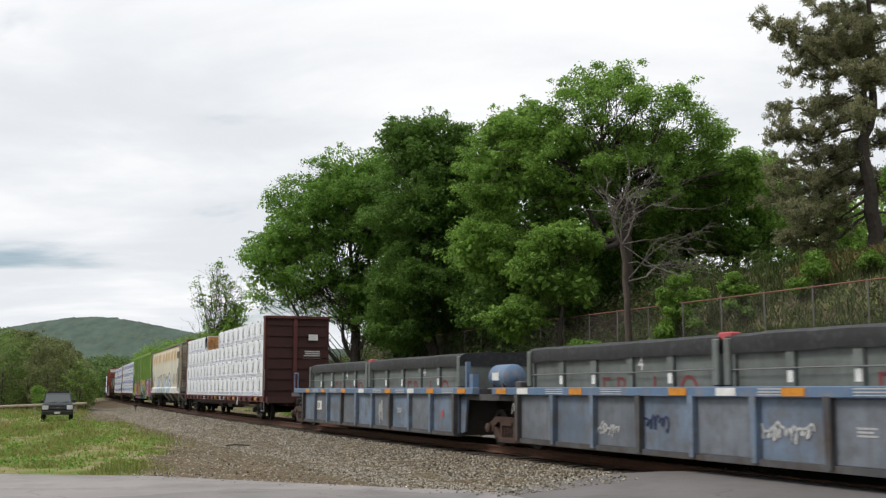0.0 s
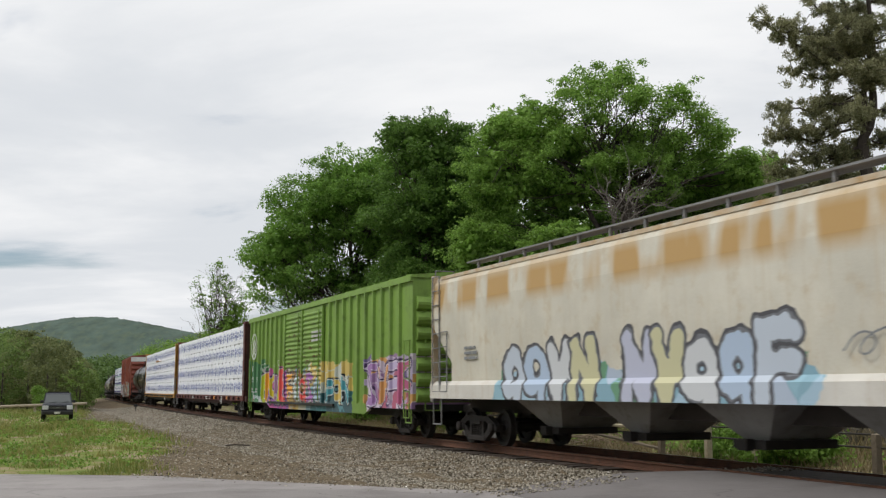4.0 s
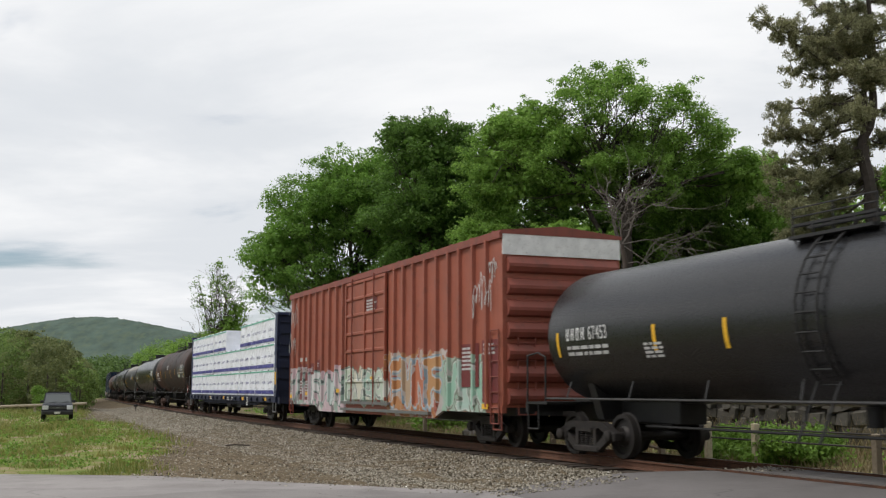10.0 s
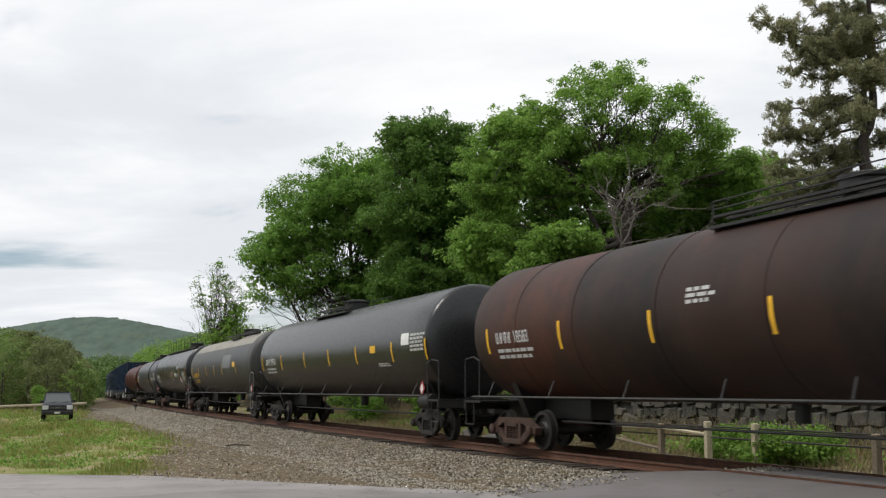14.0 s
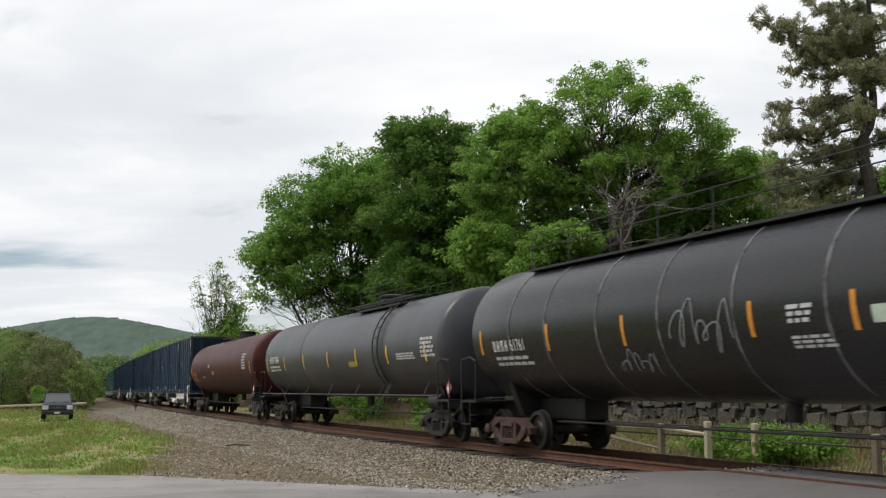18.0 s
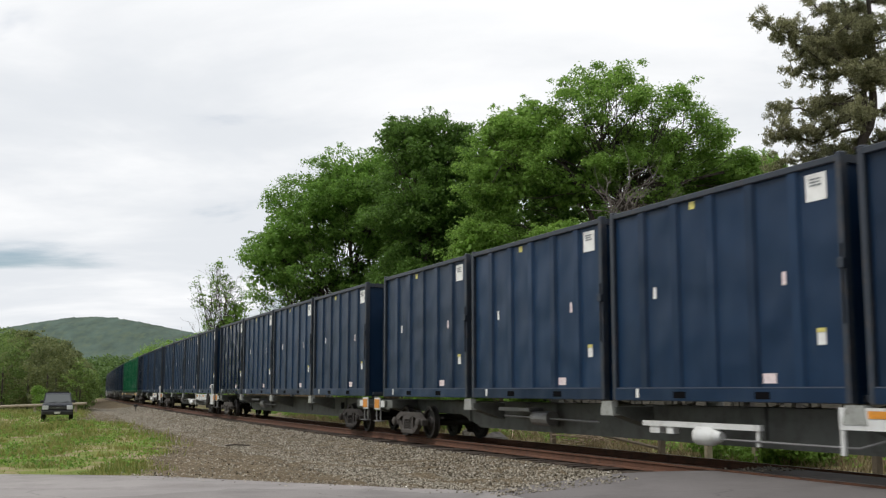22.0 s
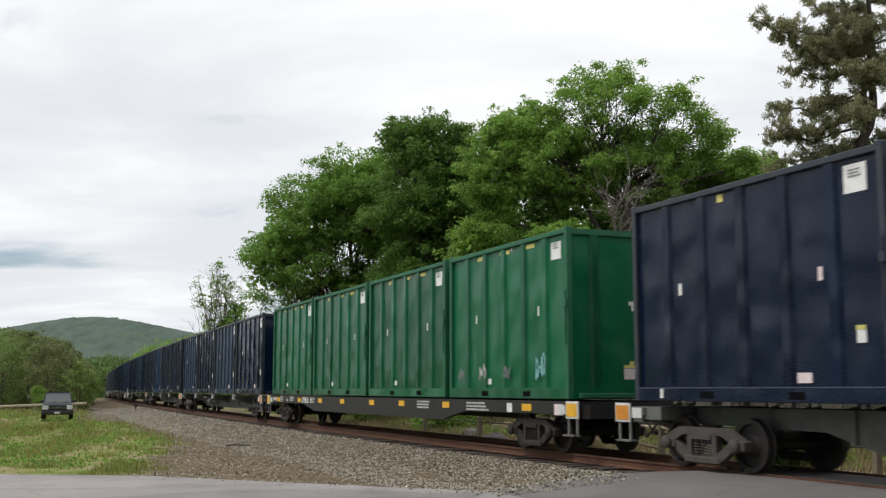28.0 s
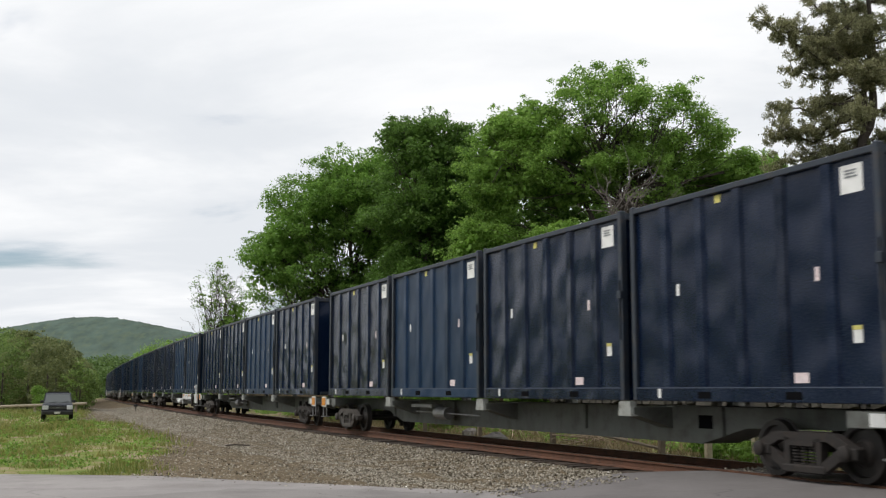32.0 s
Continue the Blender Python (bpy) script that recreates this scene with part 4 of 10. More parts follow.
def side_frame_mesh():
    sh = Shape()
    for y0, y1 in ((0.93, 1.07),):
        sh.prism([(-1.08, 0.46), (-0.80, 0.60), (-0.62, 0.68), (0.62, 0.68), (0.80, 0.60), (1.08, 0.46), (1.06, 0.38), (0.72, 0.46), (0.5, 0.56), (-0.5, 0.56), (-0.72, 0.46), (-1.06, 0.38)], y0, y1)
        for sg in (1, -1):
            sh.box(min(sg * 0.70, sg * 1.08), max(sg * 0.70, sg * 1.08), y0 - 0.03, y1 + 0.02, 0.33, 0.5, 0.02)
            sh.prism([(sg * 0.70, 0.47), (sg * 0.82, 0.36), (sg * 0.44, 0.13), (sg * 0.30, 0.13), (sg * 0.32, 0.23)], y0 + 0.01, y1 - 0.01)
            sh.box(min(sg * 0.27, sg * 0.38), max(sg * 0.27, sg * 0.38), y0, y1, 0.18, 0.6)
            sh.lathe([(1.05, 0.0), (1.05, 0.11), (1.15, 0.11), (1.17, 0.085), (1.17, 0.0)], 12, "y", (sg * 0.89, 0, 0.42), False)
        sh.box(-0.45, 0.45, y0 - 0.02, y1 + 0.02, 0.10, 0.22, 0.02)
    return sh.mesh("side_frame", True)


def spring_mesh():
    sh = Shape()
    for x in (-0.17, 0.0, 0.17):
        for k in range(6):
            sh.lathe([(0.225 + k * 0.045, 0.04), (0.225 + k * 0.045, 0.075), (0.25 + k * 0.045, 0.075), (0.25 + k * 0.045, 0.04)], 10, "z", (x, 1.0, 0), False)
    sh.box(-0.26, 0.26, 0.9, 1.1, 0.49, 0.56)
    return sh.mesh("spring_nest", True)


def bolster_mesh():
    return Shape().box(-0.2, 0.2, -0.95, 0.95, 0.40, 0.62, 0.03).box(-0.5, 0.5, -0.2, 0.2, 0.45, 0.55).mesh("truck")


FLIP = Matrix.Rotation(math.pi, 4, "Z")


def add_truck(car, x, iron=None):
    iron = iron or IRON
    k = iron.name
    t = part("truck", cached("bolster" + k, bolster_mesh), iron, car, at=(x, 0, 0))
    for m in (Matrix.Identity(4), FLIP):
        part("side_frame", cached("frame" + k, side_frame_mesh), iron, t, at=m)
        part("spring_nest", cached("spring" + k, spring_mesh), iron, t, at=m)
    for dx in (-0.89, 0.89):
        part("wheelset", cached("wheelset", wheelset_mesh), WHEEL, t, "steel wheels on an axle", at=(dx, 0, 0.42))
    return t


def coupler_mesh():
    sh = Shape().box(0, 0.55, -0.09, 0.09, 0.70, 0.90, 0.02).box(0.5, 0.74, -0.16, 0.12, 0.66, 0.94, 0.04)
    sh.pipe([(0.1, 0.35, 0.72), (0.35, 0.36, 0.5), (0.6, 0.3, 0.42), (0.72, 0.22, 0.5)], 0.025)
    return sh.mesh("coupler")


def add_couplers(car, half, iron=None):
    iron = iron or IRON
    me = cached("coupler" + iron.name, coupler_mesh)
    part("coupler", me, iron, car, "coupler with an air hose", at=(half, 0, 0))
    part("coupler", me, iron, car, "coupler with an air hose", at=Matrix.Translation((-half, 0, 0)) @ FLIP)


def add_ladder(car, x, y, z0, z1, w=0.42, mat=None, steps=None, along="x", name="ladder"):
    sh = Shape()
    n = steps or max(2, round((z1 - z0) / 0.36))
    def p(a, z):
        return (x + a, y, z) if along == "x" else (x, y + a, z)
    for a in (-w / 2, w / 2):
        sh.rod(p(a, z0), p(a, z1), 0.018, 6)
    for k in range(n + 1):
        z = z0 + (z1 - z0) * k / n
        sh.rod(p(-w / 2, z), p(w / 2, z), 0.014, 6)
    return part(name, sh, mat or GALV, car)


def plate(car, name, x0, x1, z0, z1, y, mat, label="", t=0.008):
    return part(name, Shape().box(min(x0, x1), max(x0, x1), y, y + t, z0, z1), mat, car, label)


def bars(rows, x0, x1, z1, dz, rng, y, sh=None):
    """Rows of short bars where writing is too small to read; reads from x1 (front of line) towards x0."""
    sh = sh or Shape()
    for k in range(rows):
        x, z = max(x0, x1), z1 - dz * k
        end = min(x0, x1) + rng.uniform(0, 0.25) * abs(x1 - x0)
        while x > end:
            w = min(rng.uniform(1.2, 3.5) * dz, x - end + 0.01)
            sh.box(x - w, x, y, y + 0.004, z - dz * 0.55, z)
            x -= w + dz * 0.35
    return sh


def lettering(car, text, x, z, size, y, mat, tilt=0.0, name="lettering", squeeze=1.0):
    """Words in the built-in font on the viewer's side of a car; x is where the line starts, z its foot."""
    cu = bpy.data.curves.new("t", "FONT")
    cu.body, cu.size, cu.extrude = text, size, 0.002
    ob = bpy.data.objects.new("t", cu)
    me = bpy.data.meshes.new_from_object(ob)
    bpy.data.objects.remove(ob)
    bpy.data.curves.remove(cu)
    me.materials.clear()
    m = Matrix(((-squeeze, 0, 0, x), (0, 0, 1, y), (0, 1, 0, z), (0, 0, 0, 1)))
    if tilt:
        m = Matrix.Translation((x, y, z)) @ Matrix.Rotation(tilt, 4, "X") @ Matrix(((-squeeze, 0, 0, 0), (0, 0, 1, 0), (0, 1, 0, 0), (0, 0, 0, 1)))
    me.transform(m)
    me.name = name
    return part(name, me, mat, car)


# ---- tank cars ----
def shell_patch(sh, x0, x1, a0, a1, R, zc, n=6, up=0.006):
    for k in range(n):
        b0, b1 = a0 + (a1 - a0) * k / n, a0 + (a1 - a0) * (k + 1) / n
        r = R + up
        sh.quad((x0, r * math.cos(b0), zc + r * math.sin(b0)), (x1, r * math.cos(b0), zc + r * math.sin(b0)), (x1, r * math.cos(b1), zc + r * math.sin(b1)), (x0, r * math.cos(b1), zc + r * math.sin(b1)))
    return sh


def tank_car(place, half, R, zc, paint, label, seed, stripes=(), stripe_mat=None, iron=None, railing=(), platform=None, dome=0.0, side_walk=False, rings=(), ladder=(), number=None, ink=None, extras=None, stripe_z=(0.42, 0.78), pl=1.9):
    rng = random.Random(seed)
    car = thing("tank_car", label, "tank car", "tank cars of the train")
    head = 0.45
    # dished head with a tight knuckle
    prof = [(-half, 0.0)] + [(-half + head * a, R * r) for a, r in ((0.08, 0.35), (0.24, 0.62), (0.40, 0.80), (0.54, 0.905), (0.66, 0.958), (0.80, 0.988), (1.0, 1.0))]
    n = 12
    prof += [(-half + head + (2 * half - 2 * head) * k / n, R) for k in range(1, n)]
    prof += [(-x, r) for x, r in reversed(prof[:8])]
    part("tank_shell", Shape().lathe(prof, 56, "x", (0, 0, zc), False), paint, car, smooth=True)
    for x in rings:
        r = R + 0.008
        part("ring_seam", Shape().lathe([(x - 0.03, R - 0.01), (x - 0.03, r), (x + 0.03, r), (x + 0.03, R - 0.01)], 56, "x", (0, 0, zc), False), surface("pale_seam", (0.15, 0.15, 0.155), 0.6, dirt=(0.012, 0.012, 0.012), dirty=0.75, scale=1.6) if paint is T_BLACK else paint, car, smooth=True)
    tx = half - 1.35
    bottom = zc - R
    for sg in (1, -1):
        part("saddle", Shape().prism([(-R * 0.75, zc - R * 0.55), (-0.7, 0.72), (0.7, 0.72), (R * 0.75, zc - R * 0.55), (0.5, bottom + 0.1), (-0.5, bottom + 0.1)], sg * tx - 0.12, sg * tx + 0.12, "x"), BLACK, car)
        part("stub_sill", Shape().box(min(sg * (half - 3.4), sg * (half + 0.35)), max(sg * (half - 3.4), sg * (half + 0.35)), -0.3, 0.3, 0.66, max(0.95, bottom + 0.05), 0.02), BLACK, car)
        part("end_platform", Shape().box(min(sg * (half - 0.5), sg * (half + 0.4)), max(sg * (half - 0.5), sg * (half + 0.4)), -1.45, 1.45, 1.0, 1.05).box(min(sg * (half + 0.34), sg * (half + 0.4)), max(sg * (half + 0.34), sg * (half + 0.4)), -1.45, 1.45, 0.84, 1.05), BLACK, car)
        pipe_mat = BLACK if paint is not T_TWO else GALV
        for y in (1.42, -1.42):
            hoop = Shape()
            hoop.pipe([(sg * (half - 0.4), y, 1.03), (sg * (half - 0.42), y, 1.95), (sg * (half - 0.1), y, 2.05), (sg * (half + 0.36), y, 2.0), (sg * (half + 0.38), y, 1.03)], 0.02)
            hoop.pipe([(sg * (half - 0.1), y, 1.0), (sg * (half - 0.1), y, 0.5), (sg * (half + 0.34), y, 0.5), (sg * (half + 0.34), y, 1.0)], 0.018)
            part("grab_rail", hoop, pipe_mat, car)
        add_truck(car, sg * tx, iron)
    part("air_tank", Shape().lathe([(-half + 0.5, 0.0), (-half + 0.52, 0.2), (-half + 1.25, 0.2), (-half + 1.27, 0.0)], 14, "x", (0.2, 1.1, 0.98), False), BLACK, car, smooth=True)
    part("bottom_outlet", Shape().rod((0, 0, bottom - 0.3), (0, 0, bottom), 0.13, 12).pipe([(-half + 2.6, 0.5, 0.62), (half - 2.6, 0.5, 0.62)], 0.025), BLACK, car)
    add_couplers(car, half + 0.1)
    # walkway or handrail along the flank
    sh = Shape()
    z = bottom + 0.08
    for y in (R + 0.06, -R - 0.06):
        sh.rod((-half + 0.4, y, z), (half - 0.4, y, z), 0.022, 6)
    for k in range(7):
        x = -half + 1.2 + (2 * half - 2.4) * k / 6
        for sg in (1, -1):
            sh.rod((x, sg * (R + 0.05), z), (x + 0.12, sg * (R * 0.9), z + 0.32), 0.015, 5)
    if side_walk:
        part("side_rail", sh, surface("walk_steel", (0.055, 0.055, 0.055), 0.55, 0.3, dirt=(0.05, 0.04, 0.035), dirty=0.4, scale=3), car)
    for x in ladder:
        sh = Shape()
        for dx in (-0.22, 0.22):
            pts = [(x + dx, (R + 0.08) * math.cos(a), zc + (R + 0.08) * math.sin(a)) for a in [-0.75 + 0.22 * k for k in range(9)]]
            sh.pipe([(x + dx, R + 0.12, 0.55)] + pts, 0.022)
        lad = part("ladder", sh, BLACK, car)
        for k in range(10):
            a = -0.8 + 0.2 * k
            part("rung", Shape().rod((x - 0.22, (R + 0.08) * math.cos(a), zc + (R + 0.08) * math.sin(a)), (x + 0.22, (R + 0.08) * math.cos(a), zc + (R + 0.08) * math.sin(a)), 0.016, 5), BLACK, lad)
    top = zc + R
    part("dome", Shape().lathe([(top - 0.1, 0.42), (top + 0.24, 0.42), (top + 0.27, 0.46), (top + 0.32, 0.46), (top + 0.36, 0.3), (top + 0.37, 0.0)], 18, "z", (dome, 0, 0), False), BLACK, car, smooth=True)
    if platform:
        x0, x1 = platform
        sh = Shape()
        for y in (-0.75, -0.45, 0.45, 0.75):
            sh.box(x0, x1, y - 0.05, y + 0.05, top + 0.02, top + 0.06)
        for k in range(5):
            x = x0 + (x1 - x0) * k / 4
            for sg in (1, -1):
                sh.prism([(sg * 0.8, top + 0.03), (sg * 0.8, top - 0.05), (sg * 0.72, top - 0.26)], x - 0.02, x + 0.02, "x")
        part("top_platform", sh, BLACK, car)
    if railing:
        x0, x1, h = railing
        sh = Shape()
        n = max(2, round((x1 - x0) / 1.7))
        for y in (0.78,) if x1 - x0 > 8 else (0.78, -0.78):
            sh.box(x0, x1, y - 0.14, y + 0.1, top + 0.0 - 0.18, top - 0.13)
            for k in range(n + 1):
                x = x0 + (x1 - x0) * k / n
                sh.rod((x, y, top - 0.18), (x, y, top + h), 0.016, 5)
            for q in (h, h * 0.55):
                sh.rod((x0, y, top + q), (x1, y, top + q), 0.013, 5)
        part("top_railing", sh, BLACK, car)
    for x in stripes:
        a0, a1 = math.asin(max(-0.9, stripe_z[0] - 0.75)), math.asin(max(-0.9, stripe_z[1] - 0.75))
        part("reflector_stripe", shell_patch(Shape(), x - 0.05, x + 0.05, a0, a1, R, zc), stripe_mat or YELLOW, car, "yellow reflective stripe")
    if number:
        x, txt, a = number
        number_white = surface("number_white", (0.66, 0.66, 0.65), 0.6, dirt=(0.3, 0.3, 0.3), dirty=0.25, scale=8)
        # the owner's mark as four plain blocks, then the number
        mark = Shape()
        for k in range(4):
            for o in (0.0, 0.075):
                shell_patch(mark, x - 0.19 * k - o - 0.035, x - 0.19 * k - o, a, a + 0.24 / R, R, zc, 3, 0.008)
            top = a + (0.0, 0.10, 0.20, 0.10)[k] / R
            shell_patch(mark, x - 0.19 * k - 0.11, x - 0.19 * k, top, top + 0.04 / R, R, zc, 1, 0.008)
        part("owner_mark", mark, ink or number_white, car)
        lettering(car, txt, x - 0.84, zc + (R + 0.014) * math.sin(a), 0.37, (R + 0.014) * math.cos(a), ink or number_white, a, squeeze=0.74)
        low = Shape()
        for k in range(2):
            q = x
            while q > x - 1.4:
                w = rng.uniform(0.12, 0.3)
                shell_patch(low, q - w, q, a - 0.13 - 0.09 * k, a - 0.08 - 0.09 * k, R, zc, 1, 0.008)
                q -= w + 0.05
        part("stencil", low, ink or STENCIL, car)
    if extras:
        extras(car, rng, R, zc, half)
    # diamond placard in a holder low by the end sill, white in its middle
    px, pz, py = -half + pl - 0.5, 1.32, R * 0.78
    def diamond(r, y0, y1):
        return Shape().prism([(px - r, pz), (px, pz - r * 1.2), (px + r, pz), (px, pz + r * 1.2)], y0, y1)
    card = part("placard", diamond(0.17, py, py + 0.02), REDP, car, "red and white diamond placard")
    part("placard_face", diamond(0.11, py + 0.021, py + 0.026), WHITE, card)
    part("placard_holder", Shape().box(px - 0.03, px + 0.03, py - 0.25, py - 0.005, pz - 0.12, pz + 0.1), BLACK, car)
    return moving(car, place)


def data_panel(x, a=0.1, w=0.8, h=0.55, rows=5):
    def put(car, rng, R, zc, half):
        sh = Shape()
        for k in range(rows):
            b0 = a - k * h / R / rows
            y = 0.0
            while y < w:
                q = rng.uniform(0.08, 0.25)
                shell_patch(sh, x - y - q, x - y, b0 - h / R / rows * 0.62, b0, R, zc, 1, 0.008)
                y += q + 0.05
        part("data_stencil", sh, STENCIL, car)
    return put


def patch(name, x0, x1, a0, a1, mat, label=""):
    def put(car, rng, R, zc, half):
        part(name, shell_patch(Shape(), x0, x1, a0, a1, R, zc, 10, 0.004), mat, car, label)
    return put


def several(*fs):
    def put(*args):
        for f in fs:
            f(*args)
    return put


T_BLACK = surface("tank_black", (0.0125, 0.0125, 0.0135), 0.30, dirt=(0.024, 0.022, 0.021), dirty=0.22, scale=0.8, streak=0.25, bump=0.05)
T_BROWN = surface("tank_brown", (0.034, 0.0165, 0.0115), 0.55, dirt=(0.022, 0.018, 0.016), dirty=0.45, scale=0.7, streak=0.4, vary=0.3, bump=0.06, spec=0.25)
T_GREY = surface("tank_grey", (0.046, 0.047, 0.055), 0.42, dirt=(0.030, 0.028, 0.028), dirty=0.35, scale=0.6, streak=0.5, bump=0.05)
T_TWO = surface("tank_dusty_black", (0.028, 0.027, 0.027), 0.5, dirt=(0.075, 0.07, 0.06), dirty=0.4, scale=0.7, streak=0.3, bump=0.05)
T_DUST = surface("tank_dusty_top", (0.27, 0.255, 0.22), 0.75, dirt=(0.17, 0.16, 0.14), dirty=0.4, scale=1.2, streak=0.2)
T_MAROON = surface("tank_maroon", (0.068, 0.012, 0.0095), 0.48, dirt=(0.022, 0.009, 0.008), dirty=0.45, scale=0.6, streak=0.6, vary=0.25, bump=0.05, spec=0.18)
T_GLOSS = surface("fresh_black", (0.012, 0.012, 0.013), 0.45, dirt=(0.03, 0.03, 0.03), dirty=0.2, scale=1)
PANEL_GREY = surface("faded_grey_panel", (0.15, 0.155, 0.165), 0.6, dirt=(0.09, 0.09, 0.09), dirty=0.3, scale=1)
GREENISH = surface("pale_green_sign", (0.45, 0.52, 0.42), 0.7, dirt=(0.2, 0.22, 0.2), dirty=0.3, scale=5)
PINKISH = surface("pale_red_sign", (0.75, 0.55, 0.55), 0.7, dirt=(0.5, 0.2, 0.2), dirty=0.3, scale=9)


def scrawl(sh, rng, x, z, w, h, y, thick=0.02, n=14):
    """A looping sprayed line, as a flat ribbon; y may be a function of z."""
    f = y if callable(y) else (lambda q: y)
    ph = [rng.uniform(0, 6.3) for _ in range(4)]
    curl = 3.2 * w / (n * 2.6)
    line = []
    for k in range(n * 6 + 1):
        t = k / (n * 6)
        a = t * n * 2.6 + ph[1] + 0.7 * math.sin(t * n * 0.9 + ph[3])
        tall = 0.32 + 0.18 * math.sin(t * n * 0.8 + ph[2])
        line.append((x - w * t + curl * (0.7 + 0.4 * math.sin(t * 11 + ph[3])) * math.cos(a + 0.5), z + h * (0.5 + tall * math.sin(a) + 0.12 * math.sin(t * n * 0.55 + ph[0]))))
    verts = []
    for k, (px, pz) in enumerate(line):
        a, b = line[max(0, k - 1)], line[min(len(line) - 1, k + 1)]
        dx, dz = b[0] - a[0], b[1] - a[1]
        q = math.hypot(dx, dz) or 1
        for sg in (1, -1):
            u, v = px - sg * dz / q * thick, pz + sg * dx / q * thick
            verts.append((u, f(v), v))
    return sh.add(verts, [(2 * k, 2 * k + 2, 2 * k + 3, 2 * k + 1) for k in range(len(line) - 1)])


def sprayed(x, z, w, h, mat, n=14, thick=0.02):
    def put(car, rng, R, zc, half):
        part("graffiti", scrawl(Shape(), rng, x, z, w, h, lambda q: math.sqrt(max(0.01, R * R - (q - zc) ** 2)) + 0.012, thick, n), mat, car, "sprayed pale scrawl")
    return put


def banded(m, tone, share, spread, shift=0.0, lo=0.48, hi=0.62):
    """Upright bands of grime or wear across a tank shell, uneven along its length."""
    nt = m.node_tree
    N, L = nt.nodes.new, nt.links.new
    p = nt.nodes["Principled BSDF"]
    co, mp, nz, fine = N("ShaderNodeTexCoord"), N("ShaderNodeMapping"), N("ShaderNodeTexNoise"), N("ShaderNodeTexNoise")
    mp.inputs["Location"].default_value = (shift, shift * 0.7, 0)
    mp.inputs["Scale"].default_value = (spread, 0.10, 0.16)
    L(co.outputs["Object"], mp.inputs["Vector"])
    nz.inputs["Scale"].default_value, nz.inputs["Detail"].default_value = 1.0, 3
    L(mp.outputs[0], nz.inputs["Vector"])
    r = N("ShaderNodeMapRange")
    r.inputs["From Min"].default_value, r.inputs["From Max"].default_value, r.inputs["To Max"].default_value = lo, hi, share
    L(nz.outputs["Fac"], r.inputs["Value"])
    fine.inputs["Scale"].default_value, fine.inputs["Detail"].default_value = 3.0, 6
    L(co.outputs["Object"], fine.inputs["Vector"])
    q = N("ShaderNodeMath")
    q.operation = "MULTIPLY"
    L(r.outputs[0], q.inputs[0])
    w = N("ShaderNodeMapRange")
    w.inputs["From Min"].default_value, w.inputs["From Max"].default_value, w.inputs["To Min"].default_value = 0.3, 0.65, 0.35
    L(fine.outputs["Fac"], w.inputs["Value"])
    L(w.outputs[0], q.inputs[1])
    x = N("ShaderNodeMix")
    x.data_type = "RGBA"
    L(q.outputs[0], x.inputs["Factor"])
    L(p.inputs["Base Color"].links[0].from_socket, x.inputs["A"])
    x.inputs["B"].default_value = (*tone, 1)
    L(x.outputs["Result"], p.inputs["Base Color"])


banded(T_BROWN, (0.010, 0.0085, 0.008), 0.85, 0.75)
banded(T_BROWN, (0.080, 0.027, 0.016), 0.75, 0.5, 5.3, 0.5, 0.62)
banded(T_GREY, (0.022, 0.021, 0.022), 0.7, 0.9, 2.1)
banded(T_GREY, (0.075, 0.074, 0.08), 0.5, 0.6, 7.7, 0.52, 0.66)
banded(T_MAROON, (0.022, 0.008, 0.007), 0.75, 0.7, 3.3)
banded(T_TWO, (0.06, 0.056, 0.05), 0.6, 0.8, 1.1)


